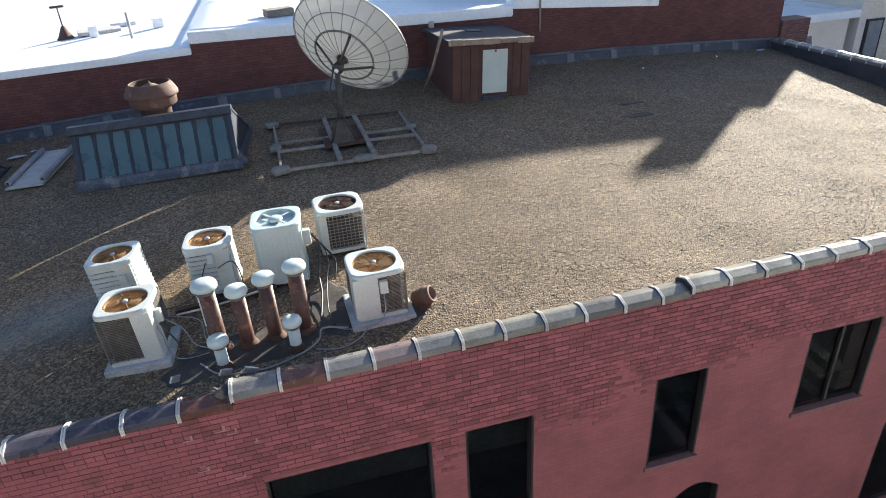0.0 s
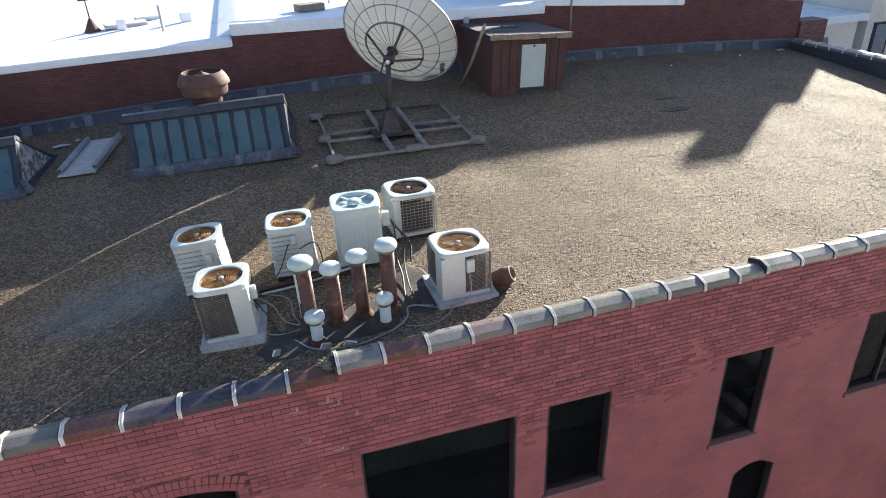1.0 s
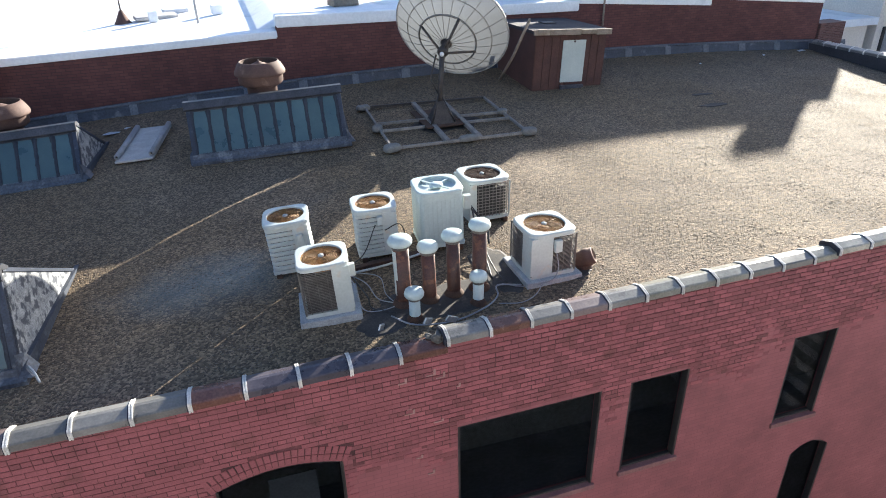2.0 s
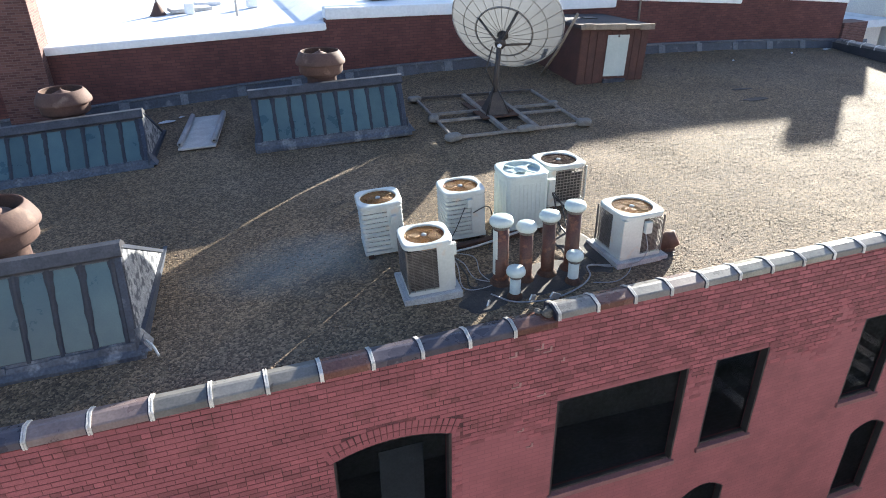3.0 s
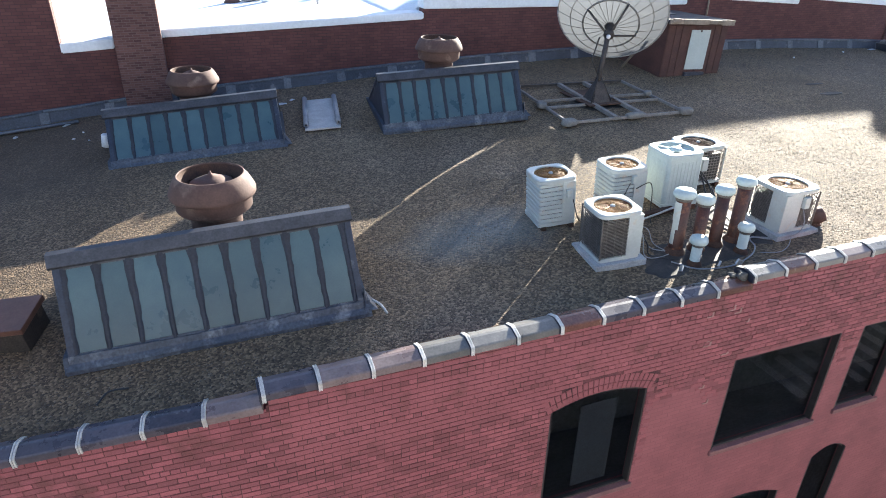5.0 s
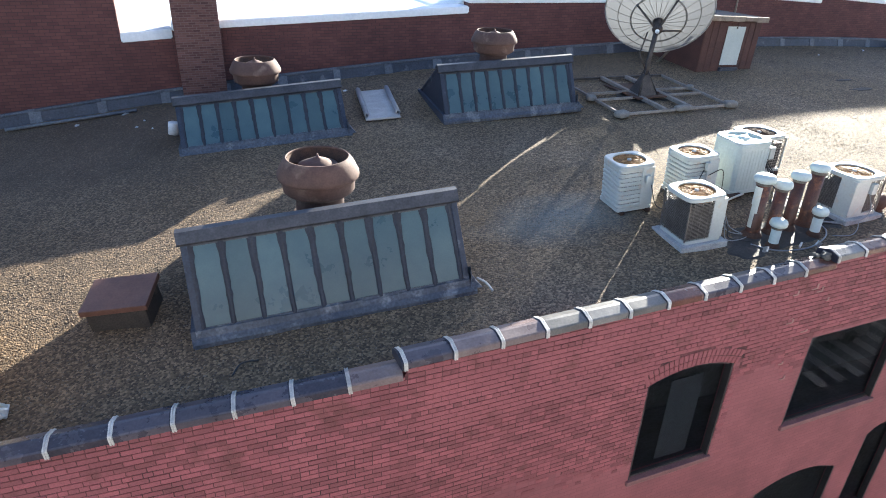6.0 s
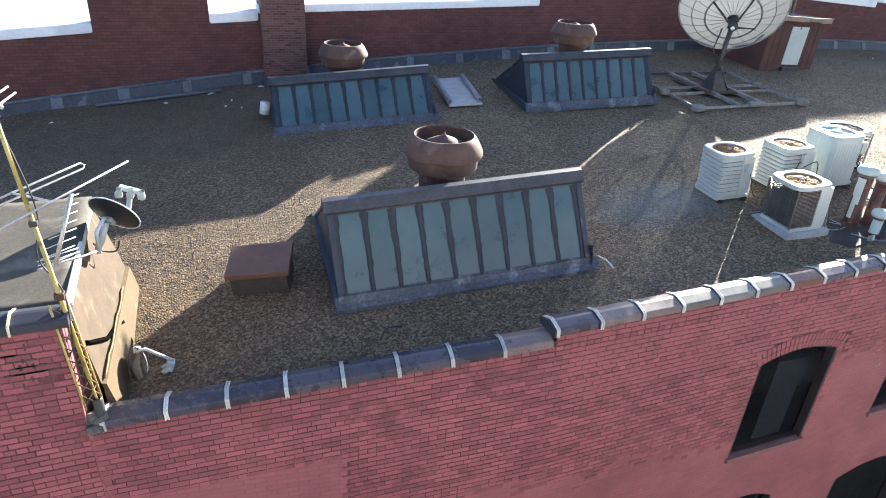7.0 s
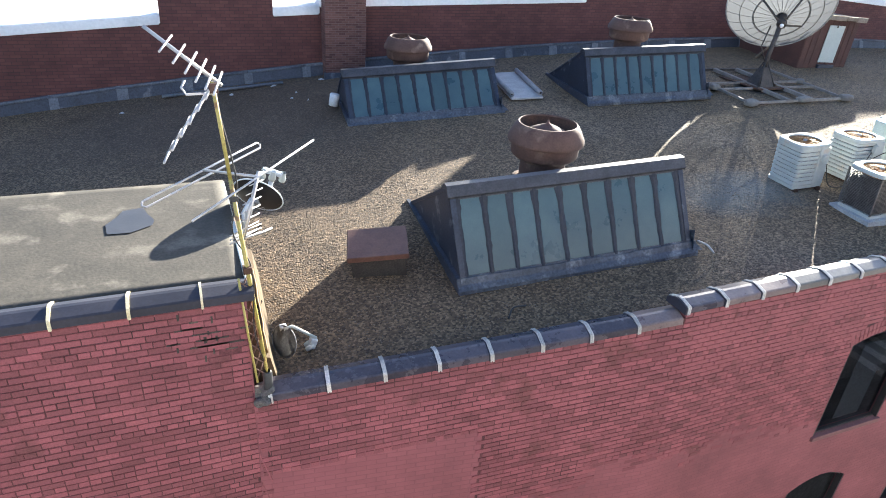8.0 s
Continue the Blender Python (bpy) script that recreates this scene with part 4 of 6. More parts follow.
def skylight(length, front, height, depth, panes, label, m, end=SKY_METAL, bar=0.68):
    """A lean-to roof light: steep glazed front, sheet-metal ends and back, dark ridge cap, flashed apron."""
    s = thing("skylight", m, label, "skylight", "roof skylights")
    L, f, h, d = length / 2, front, height, depth
    # ends and back
    part("end_panel", prism(bmesh.new(), [(0.03, -0.1), (f + 0.03, h - 0.1), (f + 0.12, h - 0.1), (d, 0.02), (d, -0.1)], -L, -L + 0.05), SKY_METAL, s)
    part("end_panel", prism(bmesh.new(), [(0.03, -0.1), (f + 0.03, h - 0.1), (f + 0.12, h - 0.1), (d, 0.02), (d, -0.1)], L - 0.05, L), end, s, "weathered end panel")
    part("back_slope", prism(bmesh.new(), [(f + 0.06, h - 0.08), (f + 0.08, h - 0.02), (d + 0.03, 0.05), (d, 0.0)], -L - 0.02, L + 0.02), SKY_METAL, s)
    # standing seams on the back
    ridge = prism(bmesh.new(), [(f - 0.09, h - 0.17), (f - 0.11, h - 0.13), (f - 0.02, h + 0.03), (f + 0.1, h + 0.04), (f + 0.24, h - 0.08), (f + 0.2, h - 0.1), (f + 0.02, h - 0.04)], -L - 0.04, L + 0.03)
    part("ridge_cap", ridge, SKY_RIDGE, s, "dark folded metal ridge cap")
    slope = math.atan2(h - 0.12, f)
    face = pose(0, 0, 0, math.degrees(slope), 0, 0)
    run = math.hypot(f, h - 0.12)
    # glazed face in its own plane: x along, y up the slope, z outwards
    g = part("glazing_frame", Box(-L, L, -0.06, run, -0.07, -0.012), SKY_METAL, s, m=face)
    w = (length - 0.24) / panes
    x = -L + 0.12
    bar_meshes = [mesh_of("glazing_bar", ragged_bar(run, q + length, bar), BAR_TAR) for q in range(4)]
    pane_mesh = mesh_of("pane", Box(-w / 2 + 0.012, w / 2 - 0.012, 0.14, run - 0.1, -0.012, 0.004), WIRED_GLASS)
    for k in range(panes + 1):
        jig = 0.012 * math.sin(k * 12.7 + length)
        share("glazing_bar", bar_meshes[(k * 3) % 4], g, pose(x + k * w + jig, 0, 0, 0, 0, 0.5 * math.sin(k * 5.1)))
        if k < panes:
            share("pane", pane_mesh, g, pose(x + (k + 0.5) * w, 0, 0))
    part("head_rail", Box(-L + 0.02, L - 0.02, run - 0.11, run - 0.03, -0.01, 0.025, 0.006), SKY_RIDGE, g)
    part("side_rail", Box(-L, -L + 0.1, 0.0, run - 0.03, -0.01, 0.035, 0.01), SKY_METAL, g)
    part("side_rail", Box(L - 0.1, L, 0.0, run - 0.03, -0.01, 0.035, 0.01), SKY_METAL, g)
    part("sill_rail", Box(-L, L, 0.03, 0.135, -0.01, 0.022, 0.006), SKY_APRON, g)
    # apron in overlapping lengths with a flared foot
    n = 7
    rnd = random.Random(int(length * 100))
    for k in range(n):
        a, b = -L - 0.05 + (2 * L + 0.1) * k / n, -L - 0.05 + (2 * L + 0.1) * (k + 1) / n + 0.04
        dz = rnd.uniform(-0.012, 0.02)
        part("apron_sheet", prism(bmesh.new(), [(0.06, 0.1 + dz), (0.0, 0.1 + dz), (-0.045, 0.02), (-0.12, -0.05), (-0.12, -0.12), (0.06, -0.12)], a, b), SKY_APRON, s, m=pose(0, -0.006 * (k % 2), 0))
    splay = bmesh.new()
    q = [splay.verts.new(p) for p in ((L - 0.02, -0.1, 0.0), (L + 0.02, 0.0, 0.35), (L + 0.05, 0.02, 0.12), (L + 0.19, -0.1, -0.02), (L + 0.17, 0.25, -0.03), (L + 0.02, 0.3, 0.2), (L - 0.02, 0.1, -0.1))]
    for f0 in ((0, 3, 2), (0, 2, 1), (1, 2, 5), (2, 3, 4), (2, 4, 5), (0, 6, 3), (3, 6, 4)):
        splay.faces.new([q[i] for i in f0])
    part("splayed_corner", splay, SKY_APRON, s, "metal foot splayed over the gravel")
    for sx in (-1, 1):
        part("end_flashing", prism(bmesh.new(), [(-0.12, -0.1), (0.0, 0.12), (d, 0.14), (d + 0.1, -0.1)], min(sx * L, sx * (L + 0.07)), max(sx * L, sx * (L + 0.07))), TAR_BLUE, s)
    return s


def slanted(x0, y0, z0, x1, y1, z1):
    """A pose halfway along the foot of a lean-to, turned and tipped with it."""
    a, b = Vector((x0, y0, z0)), Vector((x1, y1, z1))
    d = (b - a)
    yaw, tip = math.degrees(math.atan2(d.y, d.x)), -math.degrees(math.atan2(d.z, math.hypot(d.x, d.y)))
    return pose(*((a + b) / 2), 0, 0, yaw) @ pose(0, 0, 0, 0, tip, 0), d.length


m, ln = slanted(1.8, 2.25, -0.16, 6.13, 1.9, 0.13)
skylight(ln, 0.68, 1.44, 3.2, 9, "large lean-to roof light with dusty grey-green panes and blue-grey metal frame", m, PEEL, 0.74)
m, ln = slanted(1.95, 9.75, 0.24, 5.98, 9.32, 0.55)
skylight(ln, 0.68, 1.15, 2.4, 9, "lean-to roof light near the chimney, blue-grey metal frame and peeling end", m, PEEL)
m, ln = slanted(8.55, 9.05, 0.74, 12.33, 8.64, 0.92)
skylight(ln, 0.55, 1.27, 2.8, 9, "lean-to roof light beside the dish frame, blue-grey metal frame", m)
torn = part("torn_cover", Tube(curve_pts([(6.25, 1.9, 0.25), (6.35, 1.75, 0.22), (6.42, 1.62, 0.12)]), 0.02, 6), GALV)
tagged(torn, "loose bent strip of pale metal at the skylight's corner", "metal strip")


# ---- rusted roof ventilators ----
def ventilator(x, y, z, r, top, label, m=None):
    v = thing("ventilator", m or pose(x, y, z), label, "roof vent", "rusted ventilators")
    h = top - z
    part("neck", lathe(bmesh.new(), [(r * 0.6, -0.6), (r * 0.6, h - r * 0.98), (r * 0.64, h - r * 0.95)], 32), RUST, v)
    part("base_flange", lathe(bmesh.new(), [(r * 0.78, h - r * 1.62), (r * 0.8, h - r * 1.58), (r * 0.63, h - r * 1.5), (r * 0.59, h - r * 1.52)], 32), RUST_DARK, v)
    part("lower_ring", lathe(bmesh.new(), [(r * 0.58, h - r * 0.98), (r * 0.74, h - r * 0.95), (r * 0.86, h - r * 0.86), (r * 0.885, h - r * 0.83), (r * 0.9, h - r * 0.52), (r * 0.93, h - r * 0.42), (r * 0.88, h - r * 0.4), (r * 0.86, h - r * 0.8), (r * 0.58, h - r * 0.93)], 40), RUST, v)
    part("storm_band", lathe(bmesh.new(), [(r * 0.93, h - r * 0.5), (r * 1.0, h - r * 0.5), (r * 1.01, h - r * 0.46), (r * 1.0, h - r * 0.38), (r * 0.88, h - r * 0.14), (r * 0.78, h - r * 0.01), (r * 0.755, h), (r * 0.74, h - r * 0.03), (r * 0.93, h - r * 0.38)], 44), RUST, v, "sloping upper band with a turned rim")
    part("inner_throat", lathe(bmesh.new(), [(r * 0.74, h - r * 0.05), (r * 0.68, h - r * 0.5), (r * 0.0, h - r * 0.5)], 32), RUST_DARK, v)
    part("cone_cap", lathe(bmesh.new(), [(r * 0.5, h - r * 0.26), (r * 0.49, h - r * 0.22), (r * 0.2, h - r * 0.09), (r * 0.05, h - r * 0.03), (0.012, h + r * 0.05), (0, h + r * 0.06)], 32), RUST, v, "shallow rusted cone under the open top")
    for k in range(4):
        a = math.pi / 4 + k * math.pi / 2
        part("bracket", Tube([(r * 0.45 * math.cos(a), r * 0.45 * math.sin(a), h - r * 0.27), (r * 0.94 * math.cos(a), r * 0.94 * math.sin(a), h - r * 0.35)], 0.015, 6), RUST_DARK, v)
    return v


ventilator(4.12, 4.0, 0.25, 0.7, 1.9, "large rusted sheet-metal ventilator on the skylight's back slope")
ventilator(4.06, 11.52, 0.6, 0.66, 2.04, "rusted ventilator beside the chimney stack")
ventilator(10.48, 10.32, 1.2, 0.64, 2.76, "rusted ventilator behind the roof light")


# ---- air conditioning condensers ----
def rsq(s, r, n=8):
    """A square outline with rounded corners."""
    out = []
    for cx, cy, a0 in ((1, 1, 0), (-1, 1, 90), (-1, -1, 180), (1, -1, 270)):
        for k in range(n + 1):
            a = radians(a0 + 90 * k / n)
            out.append((cx * (s - r) + r * math.cos(a), cy * (s - r) + r * math.sin(a)))
    return out


def loops(bm, rings, close=True):
    vs = [[bm.verts.new(p) for p in ring] for ring in rings]
    for a, b in zip(vs, vs[1:]):
        n = len(a)
        for k in range(n):
            bm.faces.new((a[k], a[(k + 1) % n], b[(k + 1) % n], b[k])).smooth = False
    if close:
        bm.faces.new(vs[0][::-1])
        bm.faces.new(vs[-1])
    return bm


def lid(half, hole, thick):
    turn = [2 * math.pi * (k + 0.5) / 64 for k in range(64)]
    power = 5.0
    square = lambda h: [(h * c / (abs(c) ** power + abs(s) ** power) ** (1 / power), h * s / (abs(c) ** power + abs(s) ** power) ** (1 / power)) for c, s in ((math.cos(a), math.sin(a)) for a in turn)]
    outer, soft = square(half), square(half - 0.02)
    circ = [(hole * math.cos(a), hole * math.sin(a)) for a in turn]
    bm = bmesh.new()
    rings = [[(x, y, 0) for x, y in outer], [(x, y, thick - 0.018) for x, y in outer], [(x, y, thick) for x, y in soft], [(x * 1.03, y * 1.03, thick) for x, y in circ], [(x, y, thick - 0.015) for x, y in circ], [(x, y, -0.02) for x, y in circ], [(x, y, 0) for x, y in outer]]
    return loops(bm, rings, close=False)


def condenser(name_label, m, size, height, style, fan, body, pad=False, panel_side=None, guard=True):
    c = thing("air_conditioner", m, name_label, "air conditioner", "rooftop condensers")
    s = size / 2
    z0 = 0.0
    if pad:
        part("pad", Box(-s - 0.1, s + 0.1, -s - 0.1, s + 0.1, -0.06, 0.09, 0.02), CONCRETE, c, "pale concrete pad")
        z0 = 0.09
    else:
        for sx in (-1, 1):
            part("runner", Box(sx * s * 0.75 - 0.05, sx * s * 0.75 + 0.05, -s - 0.04, s + 0.04, -0.08, 0.06, 0.01), RUST_DARK, c)
        z0 = 0.05
    ztop = height - 0.07
    part("base_pan", loops(bmesh.new(), [[(x, y, z) for x, y in rsq(s, 0.05, 4)] for z in (z0, z0 + 0.07)]), body, c)
    part("coil", loops(bmesh.new(), [[(x, y, z) for x, y in rsq(s - 0.05, 0.06, 4)] for z in (z0 + 0.06, ztop - 0.12)]), COIL, c)
    if style == "louvre":
        n = 9
        hh = (ztop - z0 - 0.07) / n
        for k in range(n):
            a = z0 + 0.07 + k * hh
            rings = [[(x, y, z) for x, y in rsq(s - i, 0.07, 4)] for z, i in ((a + hh * 0.02, 0.03), (a + hh * 0.12, 0.012), (a + hh * 0.4, 0.008), (a + hh * 0.72, 0.008), (a + hh * 0.8, 0.016), (a + hh * 0.92, 0.034))]
            part("louvre_band", loops(bmesh.new(), rings, close=False), body, c)
        part("service_panel", Box(s * 0.25, s - 0.03, -s - 0.012, -s + 0.02, z0 + 0.08, ztop - 0.01, 0.006), body, c)
    elif style == "ribbed":
        part("casing", loops(bmesh.new(), [[(x, y, z) for x, y in rsq(s - 0.015, 0.09, 6)] for z in (z0 + 0.06, ztop)]), body, c)
        for k in range(9):
            t = -s + 0.09 + k * (2 * s - 0.18) / 8
            for q in (0, 90, -90):
                part("rib", Box(t - 0.014, t + 0.014, -s + 0.008, -s + 0.02, z0 + 0.08, ztop - 0.1, 0.004), body, c, m=pose(0, 0, 0, 0, 0, q))
    else:
        for cx in (-1, 1):
            for cy in (-1, 1):
                part("corner_post", Box(cx * (s - 0.014) - 0.014, cx * (s - 0.014) + 0.014, cy * (s - 0.014) - 0.014, cy * (s - 0.014) + 0.014, z0 + 0.05, ztop, 0.005), body if cx > 0 and style == "lattice" else GRILLE, c)
        for q in (0, 90, 180, 270):
            a0, a1 = -s + 0.028, s - 0.028
            if panel_side and q in panel_side:
                p0, p1 = panel_side[q]
                part("service_panel", Box(p0 * s, p1 * s, -s - 0.006, -s + 0.03, z0 + 0.06, ztop, 0.006), body, c, m=pose(0, 0, 0, 0, 0, q))
                if p0 < 0 and p1 < 0.9:
                    a0 = p1 * s
                elif p0 > -0.9:
                    a1 = p0 * s
                else:
                    continue
            rows, cols = (11, 9) if style == "lattice" else (26, 3)
            bm = bmesh.new()
            for k in range(rows):
                z = z0 + 0.1 + (ztop - z0 - 0.14) * k / (rows - 1)
                box(bm, a0, a1, -s + 0.002, -s + 0.012, z - 0.006, z + 0.006)
            for k in range(cols):
                x = a0 + (a1 - a0) * (k + 0.5) / cols
                box(bm, x - 0.006, x + 0.006, -s, -s + 0.004, z0 + 0.07, ztop)
            tagged(part("coil_guard", bm, WEATHERED_BAR if style == "lattice" else GRILLE, c, m=pose(0, 0, 0, 0, 0, q)), kind="stuff")
    hole = s * 0.84
    top = part("lid", lid(s + 0.02, hole, 0.08), WHITE_PAINT if body is not BLUE_WHITE else BLUE_WHITE, c, m=pose(0, 0, ztop - 0.005))
    part("fan_shroud", lathe(bmesh.new(), [(hole, 0.05), (hole * 0.98, -0.07), (0.0, -0.07)], 32), fan, top)
    hub = part("fan_motor", lathe(bmesh.new(), [(0.1, -0.17), (0.1, -0.03), (0.085, -0.01), (0, -0.005)], 20), fan, top)
    for k in range(4):
        bm = bmesh.new()
        a = [bm.verts.new(p) for p in ((0.08, -0.05, -0.05), (hole * 0.9, -0.16, -0.065), (hole * 0.95, 0.0, -0.05), (hole * 0.86, 0.16, -0.03), (0.08, 0.05, -0.035))]
        b = [bm.verts.new(v.co - Vector((0, 0, 0.006))) for v in a]
        for j in range(5):
            bm.faces.new((a[j], a[(j + 1) % 5], b[(j + 1) % 5], b[j]))
        bm.faces.new(a)
        bm.faces.new(b[::-1])
        part("fan_blade", bm, fan, hub, m=pose(0, 0, 0.015, 0, 0, k * 90 + 20))
    if guard:
        bm = bmesh.new()
        for rr in (0.28, 0.36, 0.44, 0.52, 0.6, 0.68, 0.76, 0.84, 0.92, 0.98):
            n = 28
            tube(bm, [(hole * rr * math.cos(2 * math.pi * k / n), hole * rr * math.sin(2 * math.pi * k / n), 0.045 + 0.02 * (1 - rr)) for k in range(n + 1)], 0.0035, 4)
        for k in range(4):
            a = k * math.pi / 2 + 0.4
            tube(bm, [(0.08 * math.cos(a), 0.08 * math.sin(a), 0.065), (hole * math.cos(a), hole * math.sin(a), 0.045)], 0.005, 5)
        part("guard_hub", lathe(bmesh.new(), [(0.045, 0.05), (0.045, 0.07), (0.03, 0.08), (0, 0.084)], 16), CONCRETE, top, "pale hub of the guard")
        tagged(part("fan_guard", bm, fan if body is not BLUE_WHITE else BLUE_WHITE, top), kind="stuff")
    else:
        bm = bmesh.new()
        for k in range(4):
            box(bm, 0.05, hole * 1.02, -0.022, 0.022, 0.04, 0.06, 0, pose(0, 0, 0, 0, 0, k * 90 + 38))
        lathe(bm, [(0.13, 0.035), (0.13, 0.06), (0.1, 0.085), (0, 0.09)], 20)
        part("fan_spider", bm, BLUE_WHITE, top, "pale four-armed motor support")
    return c


def junction(parent, x, y, z, w=0.13, h=0.22, d=0.08, material=None):
    part("junction_box", Box(x - w / 2, x + w / 2, y - d, y, z - h / 2, z + h / 2, 0.012), material or WHITE_PAINT, parent, "small electrical disconnect box")


ac_a = condenser("white condenser with horizontal louvres and rusty fan", pose(10.35, 3.51, 0.34, 0, -4, -6), 0.77, 1.02, "louvre", RUST_FAN, WHITE_PAINT)
junction(ac_a, 0.2, -0.4, 0.72, 0.1, 0.16)
ac_b = condenser("white louvred condenser with rusty fan and looped cable", pose(11.878, 3.443, 0.42, 0, -2, -4), 0.77, 0.98, "louvre", RUST_FAN, WHITE_PAINT)
junction(ac_b, 0.05, -0.4, 0.78, 0.1, 0.16)
ac_c = condenser("tall pale-blue ribbed condenser with white fan spider", pose(13.06, 3.35, 0.45, 0, -1, -4), 0.84, 1.16, "ribbed", BLUE_WHITE, BLUE_WHITE, guard=False)
junction(ac_c, 0.5, -0.24, 0.86, 0.13, 0.26, 0.12)
condenser("white condenser with square-mesh guard and dark fan", pose(14.2, 4.02, 0.53, 0, 0, 2), 0.86, 0.9, "lattice", RUST_DARK, WHITE_PAINT, panel_side={0: (-1.0, -0.66), 270: (-1.0, 1.0)})
ac_e = condenser("white condenser with dark coil grille on a concrete pad", pose(14.47, 1.76, 0.36, 0, 0, 1), 0.85, 0.92, "grille", RUST_FAN, WHITE_PAINT, pad=True, panel_side={0: (-1.0, -0.06), 270: (0.2, 1.0)})
junction(ac_e, 0.05, -0.42, 0.68)
ac_f = condenser("white condenser with dark slatted grille on a concrete pad", pose(10.72, 1.97, 0.26, 0, -3, -5), 0.79, 1.0, "grille", RUST_FAN, WHITE_PAINT, pad=True, panel_side={0: (0.3, 1.0), 90: (-1.0, -0.2)})
junction(ac_f, 0.43, -0.1, 0.72)
bpy.context.view_layer.update()


# ---- flues with mushroom caps ----
def flue(x, y, r, top, cap, label, material, lean=(0, 0)):
    z = roof_z(x, y)
    h = top - z
    f = thing("flue_pipe", pose(x, y, z, lean[0], lean[1], 0), label, "flue", "capped flues")
    part("pipe", lathe(bmesh.new(), [(r, -0.1), (r, h - 0.14), (r * 0.9, h - 0.14), (r * 0.9, -0.1)], 24), material, f)
    part("roof_collar", lathe(bmesh.new(), [(r * 1.6, -0.04), (r * 1.5, 0.02), (r * 1.15, 0.08), (r * 1.02, 0.1)], 24), RUST_DARK, f, "tarred collar")
    part("cap", lathe(bmesh.new(), [(cap * 0.9, h - 0.14), (cap * 0.98, h - 0.12), (cap, h - 0.08), (cap * 0.88, h - 0.03), (cap * 0.5, h + 0.0), (0, h + 0.005)], 28), BLUE_WHITE, f, "white dished cap")
    part("cap_skirt", lathe(bmesh.new(), [(r * 1.12, h - 0.2), (r * 1.18, h - 0.14), (cap * 0.94, h - 0.12)], 24), GRILLE, f)
    return f


tall = flue(11.9, 1.6, 0.13, 1.55, 0.2, "rusty brown flue with a white mushroom cap and paint runs", RUST_PIPE, (0, -1))
bm = bmesh.new()
for a0, a1, z0, z1 in ((165, 205, 0.2, 1.02), (205, 222, 0.5, 1.02), (150, 165, 0.65, 1.02)):
    ring = [[bm.verts.new((0.134 * math.cos(radians(a)), 0.134 * math.sin(radians(a)), z)) for a in np.linspace(a0, a1, 5)] for z in (z0, z1)]
    for k in range(4):
        bm.faces.new((ring[0][k], ring[0][k + 1], ring[1][k + 1], ring[1][k]))
part("paint_run", bm, WHITE_PAINT, tall, "white paint run down the pipe")
flue(12.33, 1.54, 0.112, 1.4, 0.175, "shorter rusty flue with a white mushroom cap", RUST_PIPE, (0, -1))
flue(12.76, 1.56, 0.112, 1.52, 0.18, "streaked rusty flue with a white mushroom cap", RUST_PIPE, (0, -1))
flue(13.22, 1.58, 0.122, 1.62, 0.185, "tall rusty flue with a white mushroom cap", RUST_PIPE)
flue(11.95, 1.12, 0.09, 0.85, 0.16, "short pale plumbing vent with a domed cap", BLUE_WHITE)
flue(13.05, 1.18, 0.09, 0.9, 0.15, "short pale plumbing vent beside the tall flues", BLUE_WHITE)
elbow = thing("vent_elbow", pose(15.2, 1.58, 0.4, 0, 0, -30), "short rusty vent hood lying on the gravel", "vent")
part("barrel", lathe(bmesh.new(), [(0.13, -0.16), (0.15, -0.14), (0.15, 0.0), (0.165, 0.02), (0.165, 0.1), (0.15, 0.12), (0.15, 0.18), (0.12, 0.2), (0.12, 0.0), (0, 0.0)], 24, pose(0, 0, 0.13, 0, 62, 0)), RUST, elbow)
part("foot", lathe(bmesh.new(), [(0.2, -0.1), (0.19, -0.02), (0.12, 0.05)], 20), RUST_DARK, elbow)


# ---- refrigerant lines and cables ----
def line(name, pts, r, material, label):
    pts = curve_pts([(x, y, roof_z(x, y) + z) for x, y, z in pts])
    return tagged(part(name, Tube(pts, r * 0.72, 6), material), label, "cable" if name == "cable" else "pipe")


line("cable", [(11.0, 1.75, 0.7), (11.12, 1.6, 0.5), (11.2, 1.55, 0.1), (11.5, 1.5, 0.03), (12.0, 1.6, 0.03)], 0.013, MID_GREY, "grey cable hanging from a condenser to the gravel")
line("cable", [(11.1, 1.75, 0.6), (11.3, 1.65, 0.25), (11.36, 1.6, 0.04), (11.7, 1.35, 0.03)], 0.02, BLACK, "black insulated line from the condenser")
line("cable", [(11.08, 2.1, 0.45), (11.35, 1.95, 0.3), (11.5, 1.8, 0.06), (11.75, 1.62, 0.03)], 0.014, MID_GREY, "grey flexible conduit beside the flues")
line("cable", [(11.15, 2.2, 0.4), (11.6, 2.1, 0.28), (11.66, 1.9, 0.05), (11.8, 1.5, 0.03)], 0.012, MID_GREY, "thin grey line looping to the gravel")
line("cable", [(10.55, 3.05, 0.6), (10.7, 2.95, 0.16), (11.1, 2.9, 0.1), (11.5, 2.98, 0.2), (11.78, 3.0, 0.75)], 0.014, BLACK, "black cable slung between two condensers")
line("cable", [(11.95, 3.02, 0.6), (12.2, 2.95, 0.72), (12.3, 2.95, 0.5), (12.3, 2.9, 0.1), (12.1, 2.6, 0.04)], 0.014, BLACK, "black looped cable on the condenser's side")
line("cable", [(11.6, 1.3, 0.03), (11.9, 0.95, 0.03), (12.5, 0.82, 0.03), (13.1, 0.98, 0.03), (13.4, 1.2, 0.04), (13.5, 1.45, 0.06), (13.9, 1.35, 0.04)], 0.02, MID_GREY, "grey hose curving across the gravel")
